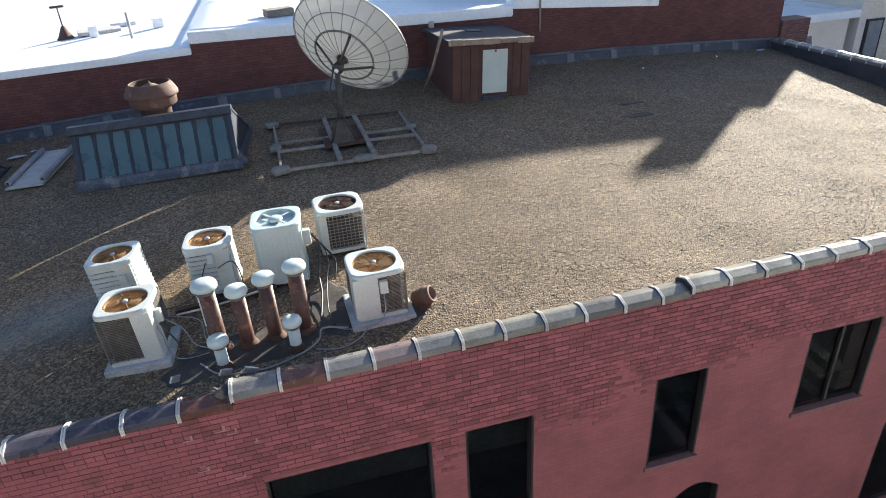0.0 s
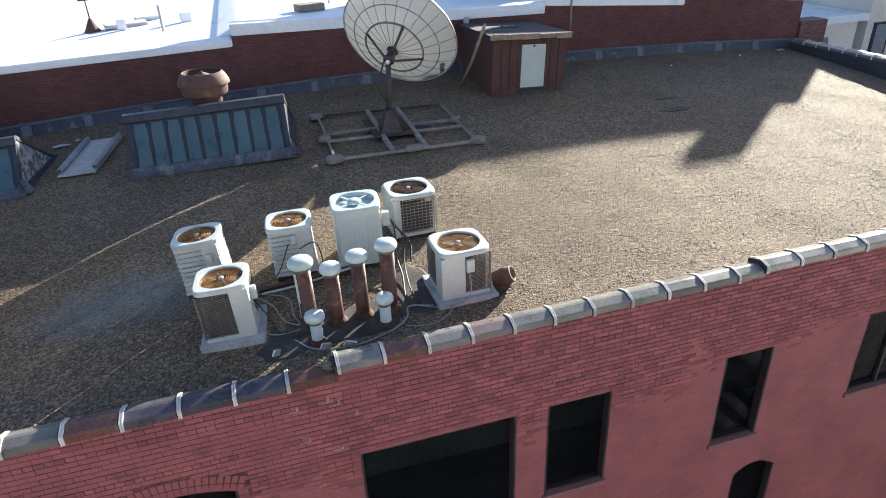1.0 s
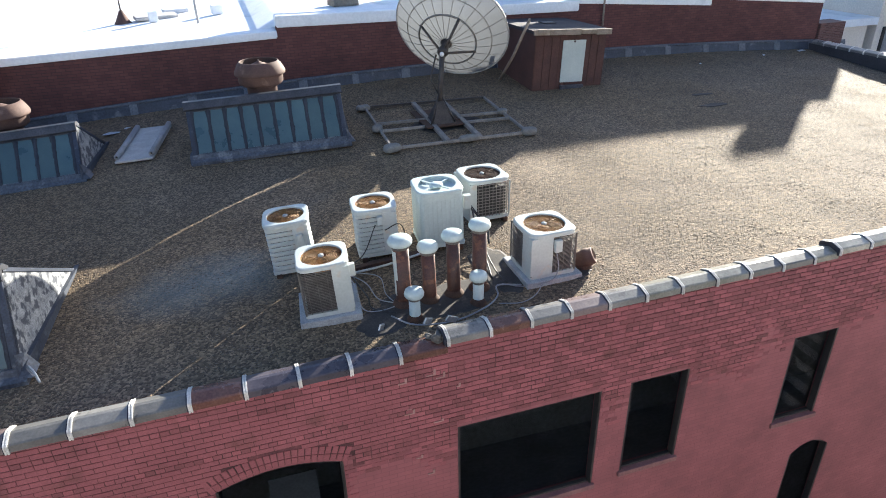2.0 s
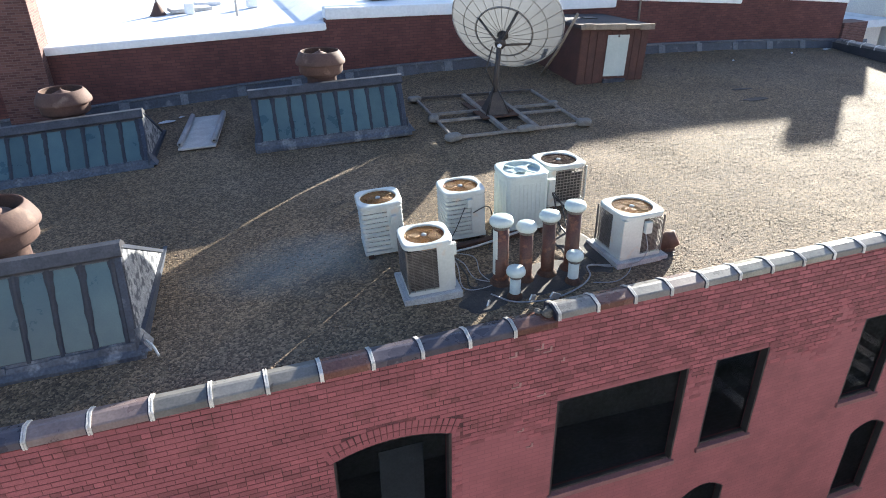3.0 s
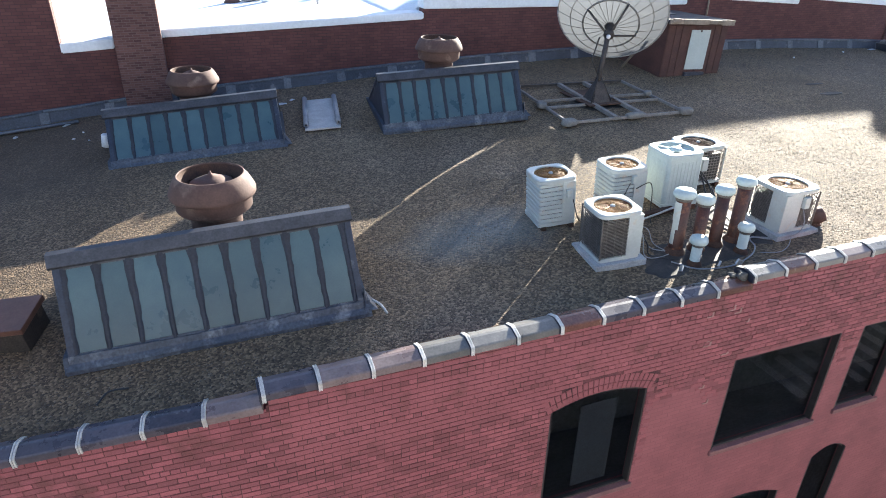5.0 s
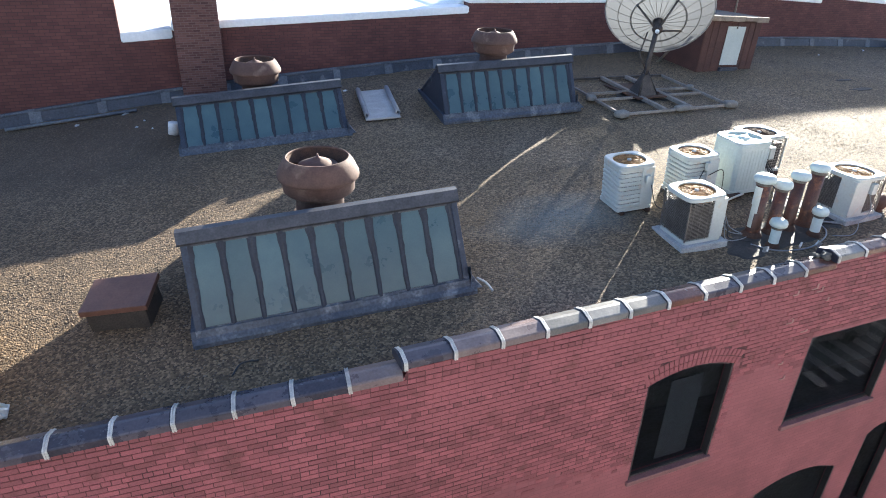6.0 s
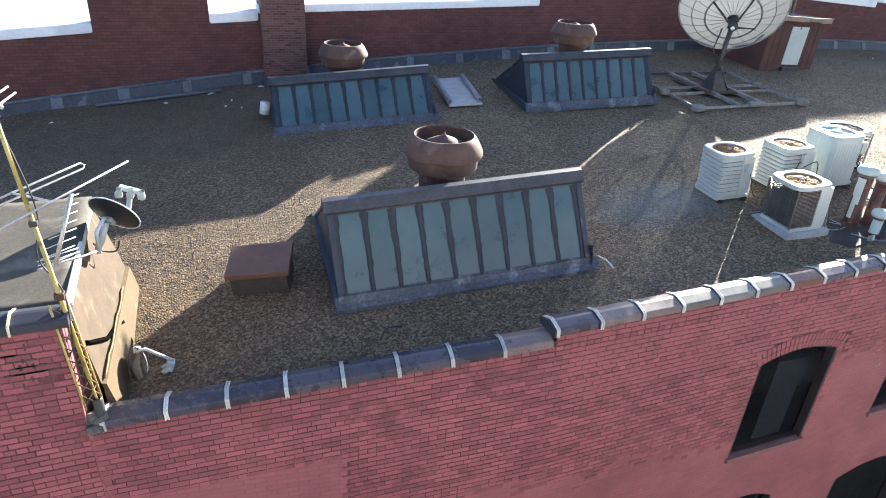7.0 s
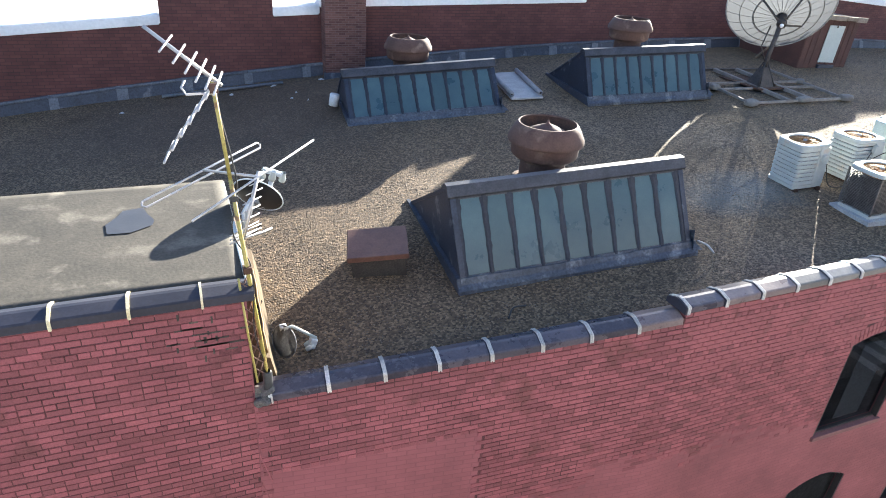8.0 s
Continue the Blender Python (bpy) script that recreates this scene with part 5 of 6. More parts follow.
line("cable", [(13.58, 3.3, 0.8), (13.7, 3.2, 0.55), (13.62, 2.8, 0.2), (13.6, 2.3, 0.12), (13.5, 1.7, 0.05)], 0.022, BLACK, "black line set running down from a condenser")
line("cable", [(13.62, 3.32, 0.75), (13.82, 3.1, 0.4), (13.72, 2.6, 0.1), (13.65, 1.9, 0.05), (13.7, 1.5, 0.04)], 0.016, BLACK, "second black refrigerant line beside the first")
line("cable", [(13.75, 3.35, 0.5), (13.95, 3.1, 0.25), (13.88, 2.8, 0.05)], 0.025, BLACK, "thick black loop of cable")
line("cable", [(14.52, 1.32, 0.55), (14.5, 1.2, 0.3), (14.35, 1.2, 0.1), (13.9, 1.3, 0.04), (13.6, 1.5, 0.04)], 0.014, MID_GREY, "grey line from the condenser across the gravel")
line("cable", [(13.35, 1.0, 0.03), (13.7, 0.9, 0.03), (14.0, 1.0, 0.04), (14.2, 1.15, 0.12)], 0.012, MID_GREY, "thin hose end near the parapet")
line("conduit", [(11.2, 2.55, 0.16), (11.9, 2.6, 0.16), (12.8, 2.8, 0.16)], 0.03, GALV, "horizontal steel conduit behind the flues")
beam = part("timber_sleeper", Box(-0.85, 0.85, -0.06, 0.06, 0.0, 0.1, 0.01, pose(12.0, 2.85, roof_z(12, 2.85) + 0.02, 0, -2, 5)), RUST_DARK)
tagged(beam, "dark weathered sleeper under the lines", "sleeper")
for x, y, yaw in ((12.0, 0.62, 40), (12.35, 0.55, 15), (11.3, 0.72, 60)):
    b = part("metal_scrap", Box(-0.1, 0.1, -0.015, 0.015, 0, 0.1, 0.004, pose(x, y, roof_z(x, y) + 0.25, 10, 30, yaw)), GALV)
    tagged(b, "bent scrap of bright metal by the parapet", "scrap")

# ---- large mesh dish on its ballasted frame ----
def orient(at, axis, up=(0, 0, 1)):
    """A pose whose z axis points along axis."""
    z = Vector(axis).normalized()
    x = Vector(up).cross(z).normalized()
    y = z.cross(x)
    m = Matrix((x, y, z)).transposed().to_4x4()
    return Matrix.Translation(at) @ m


AIM = Vector((0.55, 0.75, 0.52)).normalized()
dish = thing("satellite_dish", pose(15.1, 9.25, roof_z(15.1, 9.25)), "large pale mesh satellite dish on a steel post", "satellite dish")
gz = roof_z(15.1, 9.25)
bowl = orient((0.162, 0.137, 2.972 - gz), AIM)
R, DEEP = 1.545, 0.62
bm = bmesh.new()
N = 48
rings = []
for k in range(9):
    r = 0.12 + (R - 0.12) * k / 8
    rings.append([bm.verts.new((r * math.cos(2 * math.pi * j / N), r * math.sin(2 * math.pi * j / N), DEEP * (r / R) ** 2)) for j in range(N)])
for a, b in zip(rings, rings[1:]):
    for j in range(N):
        bm.faces.new((a[j], a[(j + 1) % N], b[(j + 1) % N], b[j])).smooth = True
reflector = part("reflector", bm, DISH_MESH, dish, "pale perforated mesh reflector", bowl)
rib_mesh = mesh_of("rib", Tube([(r, 0, DEEP * (r / R) ** 2 - 0.015) for r in [0.1 + (R - 0.1) * k / 8 for k in range(9)]], 0.008, 5), RIB_GREY)
for k in range(24):
    share("rib", rib_mesh, dish, bowl @ pose(0, 0, 0, 0, 0, k * 15))
for r, w in ((0.78, 0.026), (1.16, 0.012), (1.545, 0.022)):
    part("hoop", Tube([(r * math.cos(2 * math.pi * k / 48), r * math.sin(2 * math.pi * k / 48), DEEP * (r / R) ** 2 - 0.02) for k in range(49)], w, 6), RIB_GREY if r < 1.5 else GALV, dish, m=bowl)
for a in (33, 123, 206):
    a = radians(a)
    part("back_strut", Tube([(0.05 * math.cos(a), 0.05 * math.sin(a), -0.36), (0.8 * math.cos(a), 0.8 * math.sin(a), DEEP * 0.25)], 0.032, 6), DARK_STEEL, dish, m=bowl)
part("hub_plate", lathe(bmesh.new(), [(0.0, -0.4), (0.13, -0.4), (0.15, -0.33), (0.09, -0.1), (0.16, 0.02), (0, 0.03)], 20), DARK_STEEL, dish, m=bowl)
part("hub_cap", lathe(bmesh.new(), [(0.06, -0.4), (0.055, -0.45), (0, -0.46)], 14), LITTER, dish, "bright hub cap", bowl)
part("post", Tube([(-0.1, -0.02, 0.05), (-0.06, 0.0, 1.9 - gz), (-0.02, -0.08, 2.8 - gz)], 0.07, 14), DARK_STEEL, dish)
part("jack_arm", Tube([(-0.08, 0.0, 1.6 - gz), (-0.3, 0.15, 2.1 - gz), (-0.1, 0.2, 2.7 - gz)], 0.022, 6), DARK_STEEL, dish)
for dx, dy in ((-0.35, -0.3), (0.35, -0.3), (0.0, 0.45)):
    part("post_brace", Tube([(dx - 0.1, dy, 0.08), (dx * 0.12 - 0.1, dy * 0.12, 0.8)], 0.022, 6), DARK_STEEL, dish)
part("foot_plate", Box(-0.62, 0.55, -0.5, 1.2, 0.06, 0.1, 0.01), RUST_DARK, dish)
part("pedestal", lathe(bmesh.new(), [(0.42, 0.09), (0.4, 0.13), (0.13, 0.62), (0.1, 0.66)], 4, pose(-0.1, -0.02, 0, 0, 0, 45), False), DARK_STEEL, dish, "dark four-sided pedestal round the post")

base = thing("dish_frame", pose(15.0, 9.5, roof_z(15.0, 9.5)), "flat ballast frame of weathered steel angles under the dish", "steel frame")


def fbar(x0, y0, x1, y1, w=0.03, h=0.07, name="bar", material=None):
    a, b = Vector((x0 - 15.0, y0 - 9.5)), Vector((x1 - 15.0, y1 - 9.5))
    d = b - a
    za, zb = roof_z(x0, y0) - roof_z(15.0, 9.5) + 0.09, roof_z(x1, y1) - roof_z(15.0, 9.5) + 0.09
    mm = pose(a.x, a.y, za, 0, -math.degrees(math.atan2(zb - za, d.length)), math.degrees(math.atan2(d.y, d.x)))
    return part(name, Box(0, d.length, -w, w, -h / 2, h / 2, 0.006), material or WEATHERED_BAR, base, m=mm)


FL, FR, BL, BR = (13.3, 7.86), (16.9, 7.66), (13.3, 11.15), (16.85, 10.7)
mix = lambda p, q, t: (p[0] + (q[0] - p[0]) * t, p[1] + (q[1] - p[1]) * t)
fbar(*FL, *FR), fbar(*BL, *BR, material=DARK_STEEL), fbar(*FL, *BL), fbar(*FR, *BR)
for t in (0.4, 0.64):
    fbar(*mix(FL, FR, t), *mix(BL, BR, t), 0.06, 0.1, "beam")
for t in (0.38, 0.55):
    a, b = mix(FL, BL, t), mix(FR, BR, t)
    fbar(*a, *mix(a, b, 0.4), 0.035)
    fbar(*mix(a, b, 0.64), *b, 0.035)
fbar(*mix(mix(FL, FR, 0.4), mix(BL, BR, 0.4), 0.45), *mix(mix(FL, FR, 0.64), mix(BL, BR, 0.64), 0.45), 0.05, 0.08, "cross_plate", RUST_DARK)


def sandbag(x, y, sx, sy, sz, yaw, label):
    bm = bmesh.new()
    bmesh.ops.create_icosphere(bm, subdivisions=3, radius=1.0)
    for v in bm.verts:
        n = v.co.normalized()
        q = Vector([math.copysign(abs(c) ** 0.6, c) for c in n])
        w = 1 + 0.12 * noise.noise(n * 2.2 + Vector((x, y, 0)))
        v.co = Vector((q.x * sx, q.y * sy, q.z * sz)) * w
    for f in bm.faces:
        f.smooth = True
    return tagged(part("sand_bag", bm, BAG, m=pose(x, y, roof_z(x, y) + sz * 0.9 + 0.03, 0, 0, yaw)), label, "sand bag", "ballast bags")


sandbag(13.28, 7.82, 0.22, 0.16, 0.1, 15, "grey ballast bag lying on the frame's corner")
sandbag(16.93, 7.64, 0.2, 0.15, 0.1, -20, "grey ballast bag on the frame's end corner")
sandbag(15.3, 7.78, 0.27, 0.12, 0.08, 4, "long grey ballast bag on the front bar")
sandbag(13.25, 9.3, 0.17, 0.14, 0.09, 70, "grey ballast bag on the side bar")
sandbag(13.25, 11.1, 0.2, 0.14, 0.08, 10, "dark grey ballast bag on the back corner")
sandbag(16.88, 9.35, 0.15, 0.12, 0.08, 40, "small grey ballast bag on the side bar")

# ---- lean-to shed against the party wall ----
shed = thing("shed", pose(19.8, 11.05, roof_z(19.8, 11.05), 0, 2.5, 0), "small brown timber shed with a felt roof by the wall", "shed")
sz0 = roof_z(19.8, 11.05)
part("body", prism(bmesh.new(), [(0, -0.3), (0, 2.66 - sz0), (2.9, 2.6 - sz0), (2.9, -0.3)], -1.22, 1.2), SHED_BROWN, shed)
part("roof", prism(bmesh.new(), [(-0.2, 2.69 - sz0), (-0.2, 2.79 - sz0), (2.93, 2.73 - sz0), (2.93, 2.63 - sz0)], -1.38, 1.22), FELT, shed, "dark felt roof sheet")
fr = random.Random(5)
for k in range(5):
    part("fascia_board", Box(-1.4 + k * 0.525, -1.4 + (k + 1) * 0.525 - 0.006, -0.25 - fr.uniform(0, 0.015), -0.2, 2.66 - sz0 + fr.uniform(-0.03, 0.02), 2.81 - sz0 + fr.uniform(-0.012, 0.012), 0.006), WOOD, shed, "pale weathered fascia board")
part("bracket", Box(-1.3, -1.0, -0.3, -0.2, 2.72 - sz0, 2.84 - sz0, 0.02), WOOD, shed, "loose pale block on the roof's corner")
part("roof_patch", Box(-0.3, 0.15, 1.4, 1.75, 2.76 - sz0, 2.79 - sz0, 0.01), BLACK, shed)
for k in range(9):
    x = -1.2 + k * 0.266
    part("plank", Box(x, x + 0.254, -0.022 - 0.006 * (k % 3), 0.0, -0.05, 2.6 - sz0, 0.004), SHED_BROWN, shed)
door = part("door", Box(-0.3, 0.48, -0.06, -0.04, 1.2 - sz0, 2.47 - sz0, 0.006), BLUE_WHITE, shed, "plain pale blue-white door panel")
part("door_sill", Box(-0.3, 0.5, -0.14, -0.04, 0.98 - sz0, 1.12 - sz0, 0.01), TAR_BLUE, shed)
part("hasp", Box(0.06, 0.12, -0.075, -0.06, 2.4 - sz0, 2.46 - sz0, 0.004), DARK_STEEL, door)
pole = part("timber_pole", Tube([(18.05, 12.45, roof_z(18.05, 12.45) - 0.03), (18.19, 11.66, 2.0), (18.32, 10.82, 3.2)], 0.045, 8), WOOD)
tagged(pole, "weathered pole leaning on the corner of the shed roof", "pole")

# ---- hatch, board, rolls and litter ----
hatch = thing("roof_hatch", pose(0.82, 3.47, roof_z(0.82, 3.47) - 0.06, 4, -6, -16), "low red-oxide metal roof hatch beside the skylight", "roof hatch")
# near-black colour puts the shade of the hatch's front into the curb
part("curb", Box(-0.45, 0.45, -0.36, 0.36, -0.15, 0.44, 0.01), TAR, hatch, "curb coloured dark for its shaded front")
part("lid", Box(-0.51, 0.51, -0.41, 0.41, -0.05, 0.05, 0.015), HATCH_RED, hatch, "flat red-brown lid", pose(0, 0, 0.48, 5, 0, 0))

board = part("board", Box(-0.47, 0.47, -1.2, 1.2, 0, 0.05, 0.008, pose(7.27, 11.05, roof_z(7.27, 11.05) + 0.03, 3.6, -3.5, -9)), BOARD)
tagged(board, "pale grey board lying flat on the gravel", "board")
for dx in (-0.42, 0.42):
    r = part("membrane_roll", lathe(bmesh.new(), [(0.03, -1.1), (0.07, -1.1), (0.07, 1.1), (0.03, 1.1)], 14, pose(7.27 + dx, 11.08 - dx * 0.15, roof_z(7.27 + dx, 11.08) + 0.15, 93.6, 0, -9)), MID_GREY)
    tagged(r, "narrow grey roll lying on the board", "roll", "rolls on the board")


def litter(x, y, s, label, yaw=0, material=None):
    bm = bmesh.new()
    n = 9
    pts = [bm.verts.new((s * math.cos(2 * math.pi * k / n) * (0.7 + 0.5 * noise.noise((k * 1.3, x, y))), 0.6 * s * math.sin(2 * math.pi * k / n) * (0.7 + 0.5 * noise.noise((k * 2.3, y, x))), 0.02 + 0.05 * noise.noise((k, x * 3, 2)))) for k in range(n)]
    top = bm.verts.new((0, 0, 0.06))
    for k in range(n):
        bm.faces.new((pts[k], pts[(k + 1) % n], top))
    bmesh.ops.solidify(bm, geom=bm.faces[:], thickness=0.01)
    return tagged(part("litter", bm, material or LITTER, m=pose(x, y, roof_z(x, y) + 0.04, 0, 0, yaw)), label, "litter", "scattered litter")


litter(6.3, 12.3, 0.3, "crumpled white sheet on the gravel", 20)
litter(6.7, 12.5, 0.14, "scrap of white plastic on the gravel", 50)
litter(32.0 - 0.6, 13.4, 0.32, "crumpled white bag in the roof's corner", 10)
litter(2.0, 13.3, 0.14, "white paper scrap by the flashing", 0)
litter(0.6, 13.2, 0.16, "white scrap by the flashing", 30)
litter(-0.6, 12.9, 0.14, "small white scrap on the gravel", 80)
litter(-3.4, 12.6, 0.13, "pale scrap on the gravel", 15)
litter(0.9, 12.0, 0.07, "tiny pale scrap on the gravel", 15)
litter(1.3, 11.7, 0.06, "tiny pale scrap near the skylight", 45)
litter(1.1, 12.4, 0.06, "tiny pale scrap among others", 75)
can = part("paint_tin", lathe(bmesh.new(), [(0, 0), (0.13, 0), (0.13, 0.3), (0.12, 0.31), (0, 0.31)], 20, pose(1.8, 10.9, roof_z(1.8, 10.9) + 0.12, 0, 8, 0)), LITTER)
tagged(can, "pale metal tin beside the skylight", "tin")
wire = part("loose_wire", Tube(curve_pts([(2.2, 1.3, roof_z(2.2, 1.3) + 0.04), (2.35, 1.45, roof_z(2.35, 1.45) + 0.09), (2.6, 1.5, roof_z(2.6, 1.5) + 0.03)]), 0.014, 6), BLACK)
tagged(wire, "short curved black wire on the gravel", "wire")
pipe_f = part("long_pipe", Tube([(-2.4, 13.45, roof_z(-2.4, 13.45) + 0.08), (0.9, 13.35, roof_z(0.9, 13.35) + 0.08)], 0.045, 8), STRAP)
tagged(pipe_f, "long thin pipe lying along the flashing", "pipe")

# ---- small satellite dish on the bulkhead edge ----
sd = thing("small_dish", pose(-1.235, 2.96, 1.25), "small dark grey satellite dish on the bulkhead edge", "satellite dish", "small dishes")


def small_bowl(parent, m, r, material, edge=PALE_GREY):
    bm = bmesh.new()
    rings = []
    n = 32
    for k in range(6):
        q = r * k / 5
        rings.append([bm.verts.new((q * math.cos(2 * math.pi * j / n), q * 0.92 * math.sin(2 * math.pi * j / n), 0.22 * q * q / r)) for j in range(n)] if k else [bm.verts.new((0, 0, 0))])
    for a, b in zip(rings, rings[1:]):
        for j in range(n):
            f = bm.faces.new(list(dict.fromkeys((a[j % len(a)], a[(j + 1) % len(a)], b[(j + 1) % n], b[j]))))
            f.smooth = True
    bmesh.ops.solidify(bm, geom=bm.faces[:], thickness=0.012)
    part("reflector", bm, material, parent, m=m)
    part("rim", Tube([(r * math.cos(2 * math.pi * k / 40), r * 0.92 * math.sin(2 * math.pi * k / 40), 0.22 * r) for k in range(41)], 0.01, 6), edge, parent, m=m)


sm = orient((0.02, 0.02, 0.1), (0.5, 0.72, 0.48))
small_bowl(sd, sm, 0.37, GREY_DISH)
part("back_bracket", Box(-0.06, 0.06, -0.07, 0.06, -0.08, -0.02, 0.015), MID_GREY, sd, m=sm)
part("mast_tube", Tube([(-0.05, -0.05, 0.15), (-0.18, -0.12, -0.02), (-0.2, -0.14, -0.35)], 0.028, 8), PALE_GREY, sd)
part("wall_bracket", Tube([(-0.045, -0.05, 0.05), (-0.055, -0.05, 0.07), (-0.13, -0.05, -0.13), (-0.205, -0.05, -0.31), (-0.215, -0.05, -0.33)], 0.05, 10), WHITE_PAINT, sd, "cream rounded mounting plate")
part("feed_arm", Tube([(0.12, 0.16, -0.1), (0.24, 0.2, 0.16), (0.3, 0.2, 0.4)], 0.036, 8), PALE_GREY, sd)
part("lnb_bar", Box(-0.15, 0.15, -0.04, 0.045, -0.03, 0.03, 0.02), PALE_GREY, sd, m=pose(0.3, 0.2, 0.42, 15, 18, -10))
for dx in (-0.15, 0.0, 0.15):
    part("lnb", lathe(bmesh.new(), [(0, -0.11), (0.05, -0.1), (0.055, -0.05), (0.035, 0.0), (0.035, 0.05)], 14), WHITE_PAINT, sd, m=pose(0.3 + dx * 0.95, 0.17, 0.4 - dx * 0.2, 20, 12, 0))

gd = thing("fallen_dish", pose(-0.98, 1.9, roof_z(-0.98, 1.9)), "small grey satellite dish leaning by the parapet", "satellite dish", "small dishes")
small_bowl(gd, orient((-0.17, -0.14, 0.24), (0.62, 0.36, -0.22)), 0.245, OLD_DISH, OLD_DISH)
part("feed_arm", Tube([(-0.12, -0.1, 0.42), (0.0, -0.1, 0.45), (0.33, -0.1, 0.18)], 0.024, 8), WHITE_PAINT, gd)
part("lnb_bar", Box(-0.05, 0.05, -0.06, 0.06, -0.12, 0.04, 0.015), PALE_GREY, gd, m=pose(0.29, -0.1, 0.15, 0, 20, 0))
for dy in (-0.05, 0.05):
    part("lnb", lathe(bmesh.new(), [(0, -0.1), (0.035, -0.1), (0.04, -0.03), (0.03, 0.03), (0, 0.03)], 12), WHITE_PAINT, gd, m=pose(0.26, -0.1 + dy, 0.09, 0, 60, 0))
part("bracket", Box(-0.16, -0.06, -0.05, 0.05, 0.3, 0.42, 0.02), PALE_GREY, gd)
cable_b = part("antenna_cable", Tube(curve_pts([(-1.5, 2.95, 1.0), (-1.42, 3.05, 0.82), (-1.25, 3.05, 0.8), (-1.17, 2.95, 1.0)]), 0.012, 6), BLACK)
tagged(cable_b, "drooping black cable under the small dish", "cable")

# ---- antenna mast at the bulkhead's corner ----
foot, head = Vector((-1.47, 0.78, -0.1)), Vector((-1.77, 0.94, 3.54))
mast = thing("antenna_mast", pose(*foot), "yellow lattice antenna mast with aluminium television aerials", "antenna mast")
up = (head - foot)
at = lambda t: up * t
part("mast_tube", Tube([at(0.1), at(0.72)], 0.024, 10), YELLOW, mast)
part("upper_tube", Tube([at(0.7), at(1.0)], 0.021, 10), YELLOW, mast)
for dx, dy in ((-0.13, -0.06), (0.02, 0.14)):
    off = Vector((dx, dy, 0))
    part("lattice_leg", Tube([off, at(0.2) + off, at(0.4) + off * 0.9], 0.014, 8), YELLOW, mast)
part("lattice_leg", Tube([(0, 0, 0), at(0.42)], 0.016, 8), YELLOW, mast)
legs = [Vector((-0.13, -0.06, 0)), Vector((0.02, 0.14, 0)), Vector((0, 0, 0))]
for k in range(8):
    for i in range(3):
        a, b = legs[i], legs[(i + 1) % 3]
        part("brace", Tube([at(0.01 + k * 0.048) + a, at(0.01 + (k + 1) * 0.048) + b], 0.009, 5), RUST, mast)
part("mast_clamp", Box(-0.05, 0.05, -0.05, 0.05, -0.04, 0.04, 0.008), RUST_DARK, mast, m=pose(*at(0.42)))
part("mast_clamp", Box(-0.04, 0.04, -0.04, 0.04, -0.03, 0.03, 0.008), BLACK, mast, m=pose(*at(0.66)))
part("mast_clamp", Box(-0.045, 0.045, -0.045, 0.045, -0.05, 0.05, 0.008), RUST, mast, m=pose(*at(0.985)))
part("base_sleeve", lathe(bmesh.new(), [(0.06, -0.25), (0.06, 0.08), (0.04, 0.1)], 12), BLACK, mast)


def rod(parent, a, b, r=0.011, name="element"):
    return part(name, Tube([a, b], r, 6), ALU, parent)


def W(x, y, z):
    return Vector((x - 0.18, y + 0.02, z)) - foot


# corner-reflector aerial at the mast head
yagi = part("uhf_aerial", Tube([W(-1.5, 0.92, 3.5), W(-2.15, 1.2, 4.02)], 0.02, 8), ALU, mast, "corner-reflector aerial")
yb = Vector((-0.65, 0.28, 0.52))
for t, ln in ((0.05, 0.52), (0.15, 0.54), (0.27, 0.54), (0.4, 0.52), (0.55, 0.48), (0.72, 0.44)):
    c = W(-1.5, 0.92, 3.5) + yb * t
    d = Vector((0.15, 0.8, 0.02)).normalized() * ln * 0.8
    rod(yagi, c - d, c + d, 0.012)
low = part("lower_reflector", Tube([W(-1.56, 0.94, 3.54), W(-2.08, 0.83, 2.86)], 0.016, 8), ALU, mast, "lower reflector arm")
lb = Vector((-0.52, -0.11, -0.68))
for t in (0.12, 0.28, 0.45, 0.62, 0.8, 0.97):
    c = W(-1.56, 0.94, 3.54) + lb * t
    d = Vector((0.15, 0.8, 0.02)).normalized() * 0.3
    rod(low, c - d, c + d, 0.013)
part("driven_loop", Tube([W(-1.55, 0.95, 3.42), W(-1.84, 1.0, 3.4), W(-1.88, 1.05, 3.46), W(-1.84, 1.08, 3.52)], 0.012, 8), ALU, mast, "driven element bracket")
# large vhf aerial half-way up
a, b = W(-2.39, 0.99, 2.3), W(-1.1, 1.85, 2.57)
fold = Vector((0.03, -0.045, -0.05))
part("folded_dipole", Tube([a, (a + b) / 2, b, b + fold * 0.5 + (b - a).normalized() * 0.03, b + fold, (a + b) / 2 + fold, a + fold, a + fold * 0.5 - (b - a).normalized() * 0.03, a], 0.013, 8), ALU, mast, "long folded dipole loop")
mid = (a + b) / 2
e0, e1 = W(-1.94, 0.09, 2.44), W(-0.54, 1.24, 2.77)
part("vhf_boom", Tube([mid, (e0 + e1) / 2], 0.016, 8), ALU, mast)
rod(mast, e0, e1, 0.013, "vhf_element")
